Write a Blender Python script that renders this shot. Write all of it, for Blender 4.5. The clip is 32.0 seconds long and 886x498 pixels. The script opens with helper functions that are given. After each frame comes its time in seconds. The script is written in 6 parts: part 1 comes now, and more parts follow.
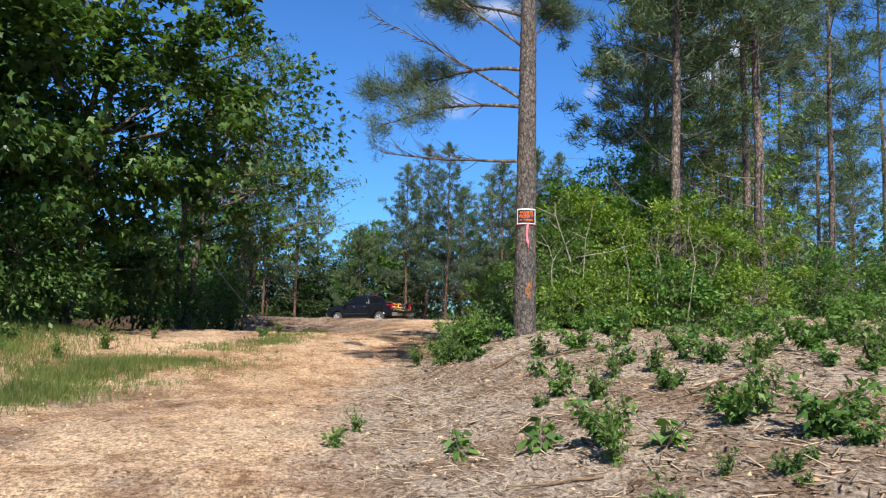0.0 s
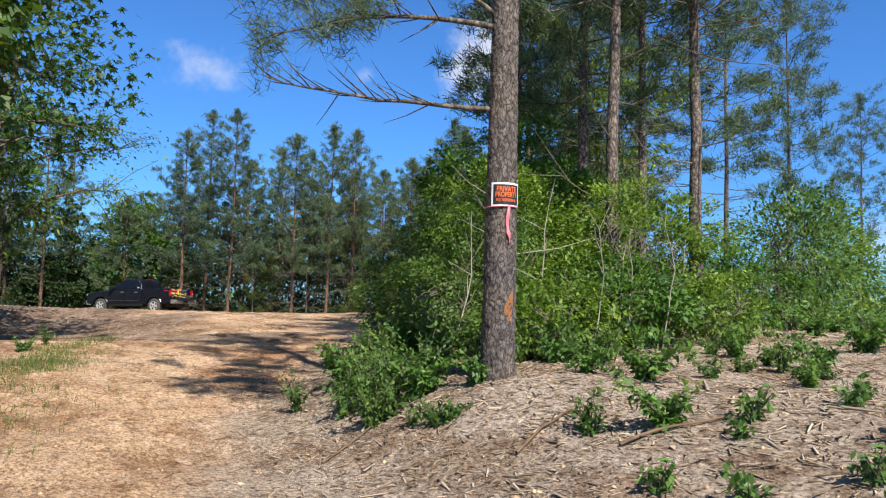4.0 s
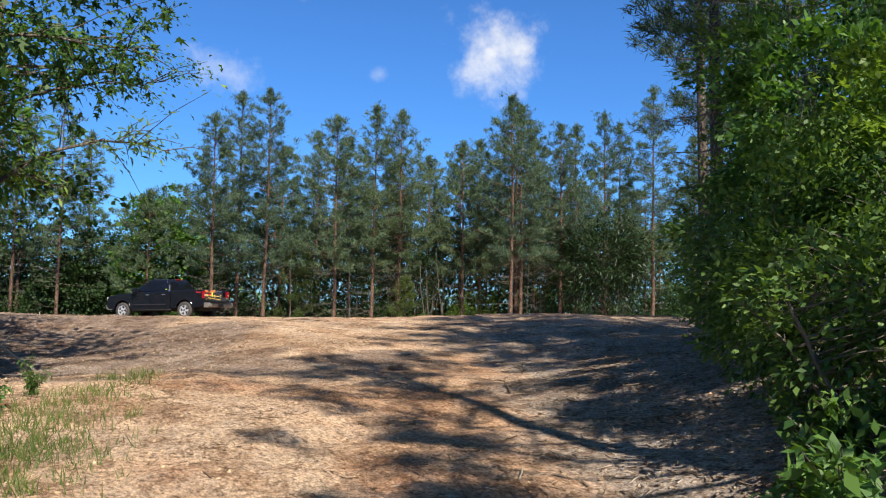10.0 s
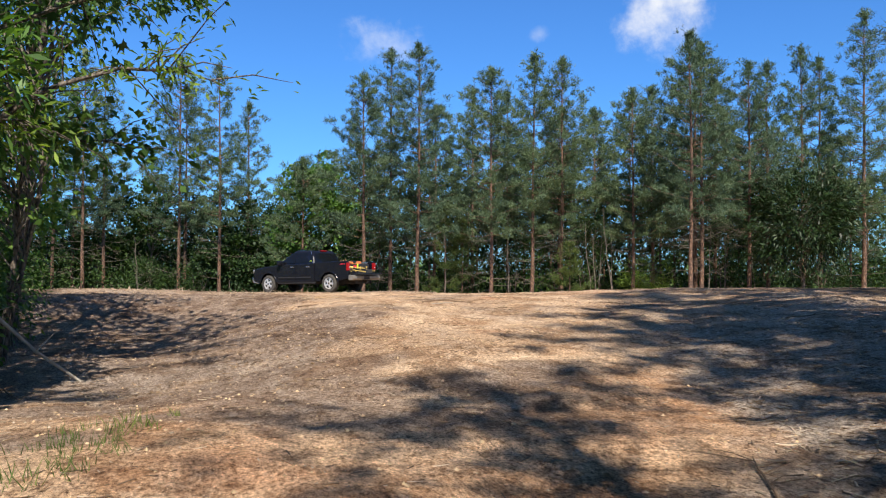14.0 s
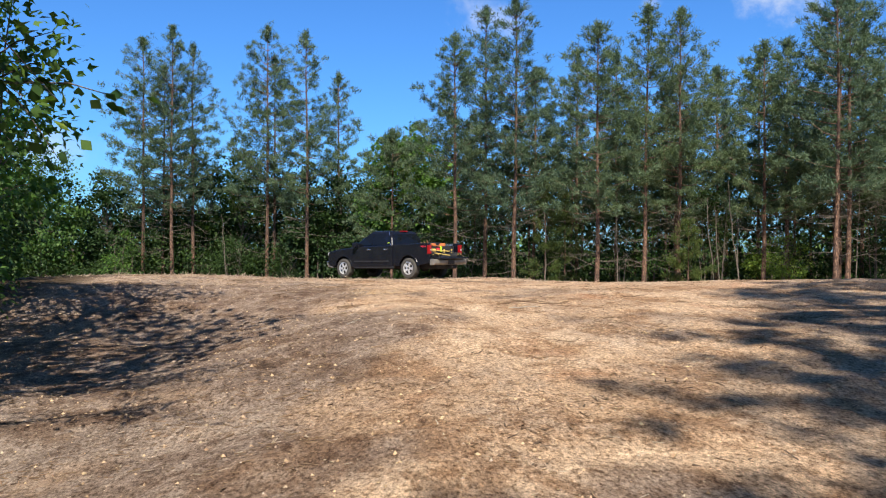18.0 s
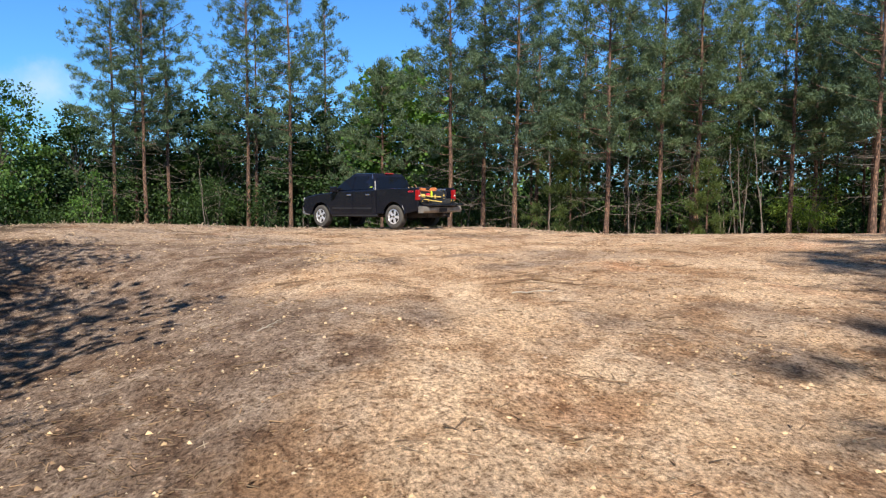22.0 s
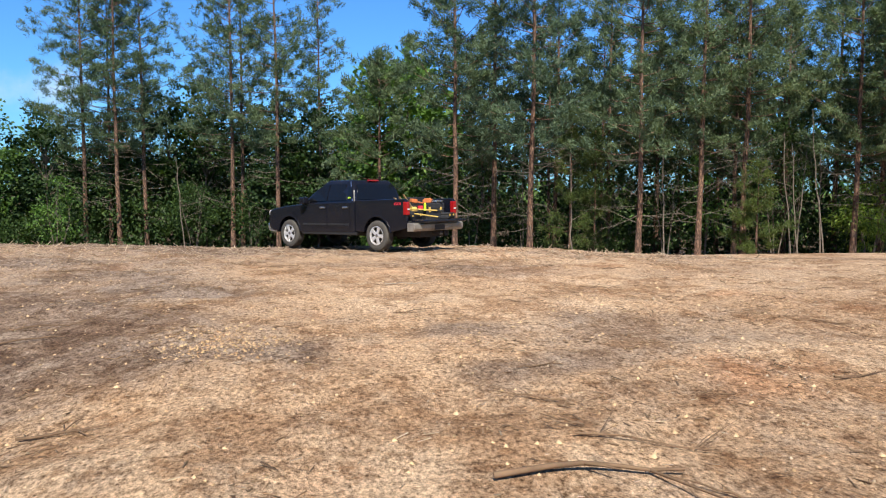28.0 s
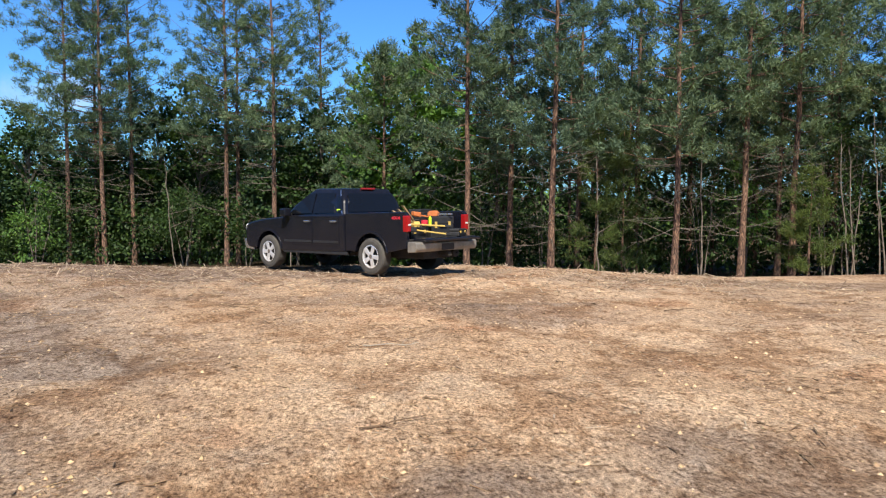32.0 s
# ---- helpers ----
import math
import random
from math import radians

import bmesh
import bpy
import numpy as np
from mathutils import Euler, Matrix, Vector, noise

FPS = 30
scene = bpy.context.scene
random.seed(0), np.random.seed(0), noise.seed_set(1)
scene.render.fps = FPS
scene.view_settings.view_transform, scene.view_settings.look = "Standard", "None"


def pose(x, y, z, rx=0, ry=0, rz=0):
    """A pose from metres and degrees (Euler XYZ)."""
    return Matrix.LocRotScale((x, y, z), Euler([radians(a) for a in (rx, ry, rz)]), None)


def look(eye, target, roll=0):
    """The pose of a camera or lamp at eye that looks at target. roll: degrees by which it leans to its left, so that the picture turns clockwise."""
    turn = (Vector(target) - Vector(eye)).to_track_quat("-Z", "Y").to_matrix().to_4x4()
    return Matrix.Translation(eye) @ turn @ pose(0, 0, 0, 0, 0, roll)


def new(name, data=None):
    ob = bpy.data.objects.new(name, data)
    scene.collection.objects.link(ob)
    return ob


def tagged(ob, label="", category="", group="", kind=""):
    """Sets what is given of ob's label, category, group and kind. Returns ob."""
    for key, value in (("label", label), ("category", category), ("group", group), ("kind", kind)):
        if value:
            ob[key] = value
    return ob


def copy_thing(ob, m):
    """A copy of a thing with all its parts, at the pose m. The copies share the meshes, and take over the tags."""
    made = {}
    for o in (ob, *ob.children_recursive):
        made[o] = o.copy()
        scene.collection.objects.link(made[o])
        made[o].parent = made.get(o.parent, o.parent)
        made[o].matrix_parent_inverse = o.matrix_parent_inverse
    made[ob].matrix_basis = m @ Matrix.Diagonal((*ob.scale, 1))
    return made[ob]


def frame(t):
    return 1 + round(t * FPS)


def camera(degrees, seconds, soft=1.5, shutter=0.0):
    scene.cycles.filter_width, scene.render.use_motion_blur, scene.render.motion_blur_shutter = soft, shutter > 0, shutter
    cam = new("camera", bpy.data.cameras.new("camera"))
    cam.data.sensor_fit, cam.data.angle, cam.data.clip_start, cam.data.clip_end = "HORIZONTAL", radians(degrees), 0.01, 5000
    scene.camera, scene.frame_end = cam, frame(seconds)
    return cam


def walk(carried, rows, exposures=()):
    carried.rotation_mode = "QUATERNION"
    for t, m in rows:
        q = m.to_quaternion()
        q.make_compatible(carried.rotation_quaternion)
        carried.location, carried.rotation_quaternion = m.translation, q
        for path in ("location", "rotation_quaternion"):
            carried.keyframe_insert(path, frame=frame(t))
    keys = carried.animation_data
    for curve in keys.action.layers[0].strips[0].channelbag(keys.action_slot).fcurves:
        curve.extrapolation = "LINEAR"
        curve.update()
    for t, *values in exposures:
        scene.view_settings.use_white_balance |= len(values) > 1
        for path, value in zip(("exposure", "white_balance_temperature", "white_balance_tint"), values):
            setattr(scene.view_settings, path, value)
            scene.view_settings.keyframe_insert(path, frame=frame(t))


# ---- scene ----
cam = camera(59.52, 32.0, soft=1.2)
PATH = [
    (0, (-7.703, -49.829, 0.107), (-5.401, -40.146, 1.078), 1.38),
    (0.5, (-7.810, -49.327, 0.043), (-5.458, -39.659, 1.046), 1.23),
    (1, (-7.907, -48.813, 0.103), (-5.506, -39.152, 1.048), 1.24),
    (1.5, (-8.051, -48.228, 0.213), (-5.411, -38.620, 1.053), 1.35),
    (2, (-8.157, -47.699, 0.316), (-5.113, -38.204, 1.085), 1.52),
    (2.5, (-8.196, -47.056, 0.377), (-4.741, -37.699, 1.097), 1.48),
    (3, (-8.217, -46.434, 0.451), (-4.344, -37.241, 1.148), 1.59),
    (3.5, (-8.196, -45.816, 0.539), (-3.781, -36.872, 1.250), 1.63),
    (4, (-8.155, -45.129, 0.585), (-3.094, -36.542, 1.395), 1.74),
    (4.5, (-8.098, -44.484, 0.646), (-2.641, -36.156, 1.582), 1.81),
    (6.5, (-7.706, -42.195, 0.805), (-1.362, -34.530, 1.804), 1.59),
    (7, (-7.527, -41.516, 0.857), (-0.916, -34.079, 1.851), 1.70),
    (7.5, (-7.525, -40.881, 0.805), (-0.828, -33.530, 1.858), 1.78),
    (8, (-7.537, -40.231, 0.813), (-0.886, -32.847, 1.920), 1.75),
    (8.5, (-7.562, -39.579, 0.666), (-1.309, -31.859, 1.811), 1.47),
    (9, (-7.476, -38.949, 0.614), (-1.807, -30.784, 1.707), 1.22),
    (9.5, (-7.432, -38.502, 0.652), (-2.204, -30.026, 1.553), 1.07),
    (10, (-7.407, -38.092, 0.677), (-2.526, -29.398, 1.455), 0.94),
    (10.5, (-7.284, -37.692, 0.700), (-2.817, -28.766, 1.327), 0.84),
    (11, (-7.071, -37.248, 0.751), (-2.956, -28.149, 1.280), 0.54),
    (11.5, (-6.797, -36.779, 0.781), (-3.031, -27.528, 1.276), 0.29),
    (12, (-6.451, -36.287, 0.863), (-3.080, -26.884, 1.322), 0.23),
    (12.5, (-6.117, -35.749, 0.906), (-2.969, -26.267, 1.337), 0.18),
    (13, (-5.774, -35.235, 0.950), (-2.721, -25.720, 1.312), 0.22),
    (13.5, (-5.525, -34.687, 0.993), (-2.521, -25.155, 1.310), 0.31),
    (14, (-5.356, -34.163, 1.023), (-2.394, -24.615, 1.306), 0.34),
    (14.5, (-5.160, -33.576, 1.045), (-2.359, -23.980, 1.343), 0.40),
    (15, (-4.923, -33.116, 1.057), (-2.499, -23.420, 1.367), 0.34),
    (15.5, (-4.641, -32.563, 1.081), (-2.563, -22.787, 1.400), 0.28),
    (17.5, (-3.700, -30.404, 1.245), (-2.036, -20.543, 1.280), 0.46),
    (18, (-3.585, -29.894, 1.277), (-1.959, -20.027, 1.253), 0.40),
    (18.5, (-3.464, -29.460, 1.303), (-1.886, -19.586, 1.230), 0.55),
    (19, (-3.337, -28.898, 1.313), (-1.778, -19.020, 1.211), 0.47),
    (19.5, (-3.240, -28.356, 1.338), (-1.697, -18.478, 1.167), 0.43),
    (20, (-3.075, -27.788, 1.353), (-1.542, -17.912, 1.014), 0.42),
    (20.5, (-2.969, -27.327, 1.374), (-1.444, -17.458, 0.851), 0.35),
    (21, (-2.841, -26.855, 1.399), (-1.269, -17.004, 0.704), 0.35),
    (21.5, (-2.732, -26.401, 1.441), (-1.132, -16.560, 0.671), 0.33),
    (22, (-2.641, -25.979, 1.481), (-1.009, -16.146, 0.675), 0.46),
    (22.5, (-2.495, -25.526, 1.502), (-0.825, -15.703, 0.651), 0.42),
    (23, (-2.379, -25.083, 1.524), (-0.680, -15.269, 0.635), 0.44),
    (23.5, (-2.234, -24.648, 1.540), (-0.512, -14.841, 0.622), 0.43),
    (24, (-2.087, -24.195, 1.580), (-0.353, -14.391, 0.651), 0.37),
    (24.5, (-1.890, -23.768, 1.620), (-0.152, -13.962, 0.712), 0.33),
    (26.5, (-1.370, -21.807, 1.632), (0.317, -11.984, 0.817), 0.26),
    (27, (-1.352, -21.381, 1.693), (0.263, -11.547, 0.871), 0.22),
    (27.5, (-1.300, -20.916, 1.682), (0.251, -11.069, 0.890), 0.35),
    (28, (-1.256, -20.424, 1.715), (0.197, -10.561, 0.929), 0.26),
    (28.5, (-1.163, -19.924, 1.727), (0.134, -10.037, 0.971), 0.34),
    (29, (-1.046, -19.426, 1.734), (0.181, -9.526, 1.026), 0.34),
    (29.5, (-0.934, -18.948, 1.755), (0.267, -9.044, 1.060), 0.33),
    (30, (-0.800, -18.463, 1.804), (0.428, -8.564, 1.098), 0.25),
    (30.5, (-0.775, -18.025, 1.811), (0.496, -8.133, 1.076), 0.22),
    (31, (-0.712, -17.532, 1.824), (0.582, -7.644, 1.080), 0.26),
    (31.5, (-0.695, -17.039, 1.831), (0.609, -7.152, 1.094), 0.36),
    (32, (-0.647, -16.663, 1.835), (0.658, -6.775, 1.111), 0.46),
]
walk(cam, [(t, look(eye, target, roll)) for t, eye, target, roll in PATH], [(0, 0.70, 6950, 10), (32, 0.70, 6950, 10)])
# ---- light ----
SUN_AZ, SUN_EL = radians(186), radians(48)      # compass angle from +y towards +x, and height
world = bpy.data.worlds.new("sky")
scene.world = world
world.use_nodes = True
wn, wl = world.node_tree.nodes, world.node_tree.links
sky = wn.new("ShaderNodeTexSky")
sky.sky_type = "NISHITA"
sky.sun_disc = False
sky.sun_elevation = SUN_EL
sky.sun_rotation = SUN_AZ
sky.air_density, sky.dust_density, sky.ozone_density = 1.15, 0.4, 3.0
bg = wn["Background"]
bg.inputs["Strength"].default_value = 0.073
wcoord = wn.new("ShaderNodeTexCoord")


def cloud_mask(azimuth, height, wide, tall, seed, thick):
    """A ragged fair-weather cloud at a place in the sky, as a mask from 0 to 1."""
    place = wn.new("ShaderNodeMapping")
    place.vector_type = "TEXTURE"
    az, el = radians(azimuth), radians(height)
    place.inputs["Location"].default_value = (math.sin(az) * math.cos(el), math.cos(az) * math.cos(el), math.sin(el))
    place.inputs["Rotation"].default_value = (0, 0, -az)
    place.inputs["Scale"].default_value = (radians(wide), radians(wide), radians(tall))
    wl.new(wcoord.outputs["Generated"], place.inputs["Vector"])
    far = wn.new("ShaderNodeVectorMath")
    far.operation = "LENGTH"
    wl.new(place.outputs["Vector"], far.inputs[0])
    puff = wn.new("ShaderNodeTexNoise")
    puff.inputs["Scale"].default_value = 16.0 / max(wide, 3) * 4
    puff.inputs["Detail"].default_value = 6
    puff.inputs["Roughness"].default_value = 0.62
    shift = wn.new("ShaderNodeVectorMath")
    shift.operation = "ADD"
    shift.inputs[1].default_value = (seed * 1.7, seed * 0.9, seed * 2.3)
    wl.new(wcoord.outputs["Generated"], shift.inputs[0])
    wl.new(shift.outputs[0], puff.inputs["Vector"])
    add = wn.new("ShaderNodeMath")
    add.operation = "MULTIPLY_ADD"
    add.inputs[1].default_value = -1.0
    wl.new(far.outputs["Value"], add.inputs[0])
    scale = wn.new("ShaderNodeMath")
    scale.operation = "MULTIPLY_ADD"
    scale.inputs[1].default_value, scale.inputs[2].default_value = 3.0, -0.75
    wl.new(puff.outputs["Fac"], scale.inputs[0])
    wl.new(scale.outputs[0], add.inputs[2])
    ramp = wn.new("ShaderNodeMapRange")
    ramp.interpolation_type = "SMOOTHSTEP"
    ramp.inputs["From Min"].default_value, ramp.inputs["From Max"].default_value = -0.3, 1.2
    ramp.inputs["To Max"].default_value = thick
    wl.new(add.outputs[0], ramp.inputs["Value"])
    return ramp.outputs["Result"]


def sky_with_clouds(masks):
    last = None
    for m in masks:
        if last is None:
            last = m
            continue
        both = wn.new("ShaderNodeMath")
        both.operation = "MAXIMUM"
        wl.new(last, both.inputs[0])
        wl.new(m, both.inputs[1])
        last = both.outputs[0]
    deep = wn.new("ShaderNodeMix")
    deep.data_type, deep.blend_type = "RGBA", "MULTIPLY"
    deep.inputs["Factor"].default_value = 1.0
    up = wn.new("ShaderNodeSeparateXYZ")
    wl.new(wcoord.outputs["Generated"], up.inputs["Vector"])
    high = wn.new("ShaderNodeMapRange")      # a clear sky deepens towards the zenith
    high.interpolation_type = "SMOOTHSTEP"
    high.inputs["From Min"].default_value, high.inputs["From Max"].default_value = 0.3, 0.85
    wl.new(up.outputs["Z"], high.inputs["Value"])
    tint = wn.new("ShaderNodeMix")
    tint.data_type = "RGBA"
    tint.inputs["A"].default_value, tint.inputs["B"].default_value = (0.37, 0.86, 1.54, 1), (0.24, 0.42, 0.60, 1)
    wl.new(high.outputs["Result"], tint.inputs["Factor"])
    wl.new(tint.outputs["Result"], deep.inputs["B"])
    wl.new(sky.outputs["Color"], deep.inputs["A"])
    mix = wn.new("ShaderNodeMix")
    mix.data_type = "RGBA"
    mix.inputs["B"].default_value = (8.2, 8.6, 9.2, 1)
    wl.new(deep.outputs["Result"], mix.inputs["A"])
    wl.new(last, mix.inputs["Factor"])
    wl.new(mix.outputs["Result"], bg.inputs["Color"])


CLOUDS = [  # compass angle, height, width, tallness, seed, thickness
    (33.0, 18.6, 3.9, 3.2, 1.0, 0.95), (15.6, 22.7, 6.0, 1.0, 2.0, 0.7), (12.4, 16.4, 2.8, 1.9, 3.0, 0.45), (24.3, 17.0, 1.0, 0.7, 4.0, 0.25),
    (67.0, 4.8, 9.0, 2.4, 5.0, 0.75), (-18.0, 6.4, 6.0, 2.0, 6.0, 0.45)]
sky_with_clouds([cloud_mask(*c) for c in CLOUDS])
sun = new("sun", bpy.data.lights.new("sun", "SUN"))
sun.data.energy, sun.data.angle, sun.data.color = 5.0, radians(0.53), (1.0, 0.955, 0.88)
sun.matrix_world = look((0, 0, 0), (-math.sin(SUN_AZ) * math.cos(SUN_EL), -math.cos(SUN_AZ) * math.cos(SUN_EL), -math.sin(SUN_EL)))

# ---- materials ----


def mat(name, base, rough=0.7, metal=0.0):
    """A node material with its Principled shader; returns it, the shader, the nodes and the links."""
    m = bpy.data.materials.new(name)
    m.use_nodes = True
    sh = m.node_tree.nodes["Principled BSDF"]
    sh.inputs["Base Color"].default_value = (*base, 1)
    sh.inputs["Roughness"].default_value = rough
    sh.inputs["Metallic"].default_value = metal
    return m, sh, m.node_tree.nodes, m.node_tree.links


def ramp_node(n, stops):
    r = n.new("ShaderNodeValToRGB")
    r.color_ramp.elements[0].position, r.color_ramp.elements[0].color = stops[0][0], (*stops[0][1], 1)
    r.color_ramp.elements[1].position, r.color_ramp.elements[1].color = stops[-1][0], (*stops[-1][1], 1)
    for p, c in stops[1:-1]:
        e = r.color_ramp.elements.new(p)
        e.color = (*c, 1)
    return r


def noise_node(n, l, scale, detail=4, rough=0.55, vector=None, stretch=None):
    c = vector
    if c is None:
        tc = n.new("ShaderNodeTexCoord")
        c = tc.outputs["Object"]
    if stretch:
        mp = n.new("ShaderNodeMapping")
        mp.inputs["Scale"].default_value = stretch
        l.new(c, mp.inputs["Vector"])
        c = mp.outputs["Vector"]
    t = n.new("ShaderNodeTexNoise")
    t.inputs["Scale"].default_value, t.inputs["Detail"].default_value, t.inputs["Roughness"].default_value = scale, detail, rough
    l.new(c, t.inputs["Vector"])
    return t


def mix_node(n, l, a, b, fac, kind="MIX"):
    m = n.new("ShaderNodeMix")
    m.data_type, m.blend_type = "RGBA", kind
    for key, v in (("A", a), ("B", b), ("Factor", fac)):
        if isinstance(v, (int, float)):
            m.inputs[key].default_value = v
        elif isinstance(v, tuple):
            m.inputs[key].default_value = (*v, 1)
        else:
            l.new(v, m.inputs[key])
    return m.outputs["Result"]


def bump(n, l, sh, height, strength=0.4, distance=0.01):
    b = n.new("ShaderNodeBump")
    b.inputs["Strength"].default_value, b.inputs["Distance"].default_value = strength, distance
    l.new(height, b.inputs["Height"])
    l.new(b.outputs["Normal"], sh.inputs["Normal"])


def grained(name, base, rough=0.6, metal=0.0, vary=0.25, scale=8.0, fine=60.0, relief=0.15, stretch=None):
    """A surface with variation at two scales."""
    m, sh, n, l = mat(name, base, rough, metal)
    big = noise_node(n, l, scale, 5, stretch=stretch)
    small = noise_node(n, l, fine, 3, stretch=stretch)
    lo, hi = tuple(c * (1 - vary) for c in base), tuple(min(1, c * (1 + vary)) for c in base)
    r = ramp_node(n, [(0.3, lo), (0.7, hi)])
    l.new(big.outputs["Fac"], r.inputs["Fac"])
    l.new(mix_node(n, l, r.outputs["Color"], small.outputs["Color"], 0.35 * vary, "OVERLAY"), sh.inputs["Base Color"])
    bump(n, l, sh, small.outputs["Fac"], relief, 0.004)
    return m


def leafy(name, dark, light, gloss=0.45, through_leaf=0.35):
    """Leaves: each its own green, with light coming through."""
    m, sh, n, l = mat(name, light, gloss + 0.08)
    sh.inputs["Specular IOR Level"].default_value = 0.3
    g = n.new("ShaderNodeNewGeometry")
    oi = n.new("ShaderNodeObjectInfo")
    r = ramp_node(n, [(0.0, dark), (0.6, tuple((a + b) / 2 for a, b in zip(dark, light))), (1.0, light)])
    l.new(g.outputs["Random Per Island"], r.inputs["Fac"])
    patch = noise_node(n, l, 0.9, 2)
    tone = ramp_node(n, [(0.3, (0.72, 0.78, 0.75)), (0.7, (1.2, 1.15, 0.95))])
    l.new(patch.outputs["Fac"], tone.inputs["Fac"])
    col = mix_node(n, l, r.outputs["Color"], tone.outputs["Color"], 1.0, "MULTIPLY")
    tree = ramp_node(n, [(0.0, (0.85, 0.9, 0.95)), (1.0, (1.12, 1.08, 0.95))])
    l.new(oi.outputs["Random"], tree.inputs["Fac"])
    col = mix_node(n, l, col, tree.outputs["Color"], 1.0, "MULTIPLY")
    l.new(col, sh.inputs["Base Color"])
    tr = n.new("ShaderNodeBsdfTranslucent")
    warm = mix_node(n, l, col, (1.25, 1.3, 0.5), 1.0, "MULTIPLY")
    l.new(warm, tr.inputs["Color"])
    mx = n.new("ShaderNodeMixShader")
    mx.inputs["Fac"].default_value = through_leaf
    l.new(sh.outputs["BSDF"], mx.inputs[1])
    l.new(tr.outputs["BSDF"], mx.inputs[2])
    l.new(mx.outputs["Shader"], n["Material Output"].inputs["Surface"])
    return m


def bark_material(name, dark, light, scale=9.0, stretch=(1, 1, 0.28), relief=1.0, edge=(0.09, 0.3)):
    """Plated bark: long plates with dark furrows between them."""
    m, sh, n, l = mat(name, light, 0.9)
    tc = n.new("ShaderNodeTexCoord")
    mp = n.new("ShaderNodeMapping")
    mp.inputs["Scale"].default_value = stretch
    l.new(tc.outputs["Object"], mp.inputs["Vector"])
    wob = noise_node(n, l, 7.0, 4, vector=mp.outputs["Vector"])
    warp = mix_node(n, l, mp.outputs["Vector"], wob.outputs["Color"], 0.17)
    v = n.new("ShaderNodeTexVoronoi")
    v.feature = "DISTANCE_TO_EDGE"
    v.inputs["Scale"].default_value = scale
    l.new(warp, v.inputs["Vector"])
    fine = noise_node(n, l, 55.0, 5, vector=mp.outputs["Vector"])
    r = ramp_node(n, [(0.0, dark), (edge[0], tuple(0.6 * a + 0.4 * b for a, b in zip(dark, light))), (edge[1], light)])
    l.new(v.outputs["Distance"], r.inputs["Fac"])
    f = ramp_node(n, [(0.3, (0.6, 0.58, 0.56)), (0.7, (1.25, 1.2, 1.18))])
    l.new(fine.outputs["Fac"], f.inputs["Fac"])
    flake = noise_node(n, l, 20.0, 3, 0.6, mp.outputs["Vector"])
    fl = ramp_node(n, [(0.36, (0.45, 0.44, 0.44)), (0.5, (0.95, 0.95, 0.95)), (0.66, (1.4, 1.36, 1.32))])
    l.new(flake.outputs["Fac"], fl.inputs["Fac"])
    patch = noise_node(n, l, 1.3, 3)
    pr = ramp_node(n, [(0.35, (0.85, 0.85, 0.9)), (0.7, (1.15, 1.05, 0.95))])
    l.new(patch.outputs["Fac"], pr.inputs["Fac"])
    col = mix_node(n, l, mix_node(n, l, r.outputs["Color"], f.outputs["Color"], 1.0, "MULTIPLY"), pr.outputs["Color"], 1.0, "MULTIPLY")
    l.new(mix_node(n, l, col, fl.outputs["Color"], 0.8, "MULTIPLY"), sh.inputs["Base Color"])
    h = mix_node(n, l, mix_node(n, l, r.outputs["Color"], flake.outputs["Color"], 0.3), fine.outputs["Color"], 0.25)
    bump(n, l, sh, h, relief, 0.03)
    return m


M_NEEDLE = leafy("pine_needles", (0.036, 0.070, 0.046), (0.172, 0.238, 0.160), 0.5, 0.28)
M_NEEDLE_LT = leafy("cedar_needles", (0.055, 0.085, 0.028), (0.115, 0.160, 0.050), 0.5, 0.28)
M_LEAF_DK = leafy("dark_leaves", (0.036, 0.088, 0.028), (0.115, 0.205, 0.058), 0.36, 0.36)
M_LEAF_SWEET = leafy("sweetgum_shade_leaves", (0.028, 0.070, 0.024), (0.098, 0.180, 0.052), 0.36, 0.34)
M_LEAF_BR = leafy("bright_leaves", (0.038, 0.100, 0.026), (0.160, 0.300, 0.084), 0.4, 0.40)
M_LEAF_GUM = leafy("sweetgum_leaves", (0.060, 0.140, 0.040), (0.155, 0.285, 0.080), 0.4, 0.36)
M_LEAF_YL = leafy("yellow_green_leaves", (0.060, 0.128, 0.026), (0.245, 0.360, 0.085), 0.42, 0.42)
M_LEAF_MID = leafy("undergrowth_leaves", (0.048, 0.110, 0.032), (0.200, 0.310, 0.092), 0.45, 0.38)
M_LEAF_GLOSSY = leafy("magnolia_leaves", (0.008, 0.024, 0.010), (0.034, 0.066, 0.024), 0.4, 0.15)
# Leaf greens darkened so the colour itself carries the woods' shade.
M_LEAF_PAINTED_SHADE = leafy("painted_shade_leaves", (0.014, 0.036, 0.014), (0.064, 0.118, 0.038), 0.5, 0.3)
M_GRASS = leafy("grass_blades", (0.066, 0.108, 0.030), (0.180, 0.225, 0.075), 0.55, 0.3)
M_BARK = bark_material("pine_bark", (0.028, 0.023, 0.020), (0.230, 0.200, 0.178), 20.0, (1, 1, 0.5))
M_BARK_NEAR = bark_material("plated_pine_bark", (0.012, 0.010, 0.009), (0.150, 0.136, 0.126), 27.0, (1, 1, 0.5), 1.0, (0.05, 0.17))
M_BARK_RED = bark_material("young_pine_bark", (0.045, 0.026, 0.018), (0.250, 0.160, 0.110), 14.0)
M_BARK_GREY = bark_material("hardwood_bark", (0.030, 0.027, 0.022), (0.190, 0.170, 0.140), 16.0)
M_TWIG = grained("twig_bark", (0.150, 0.125, 0.100), 0.9, 0, 0.4, 6, 70, 0.3)
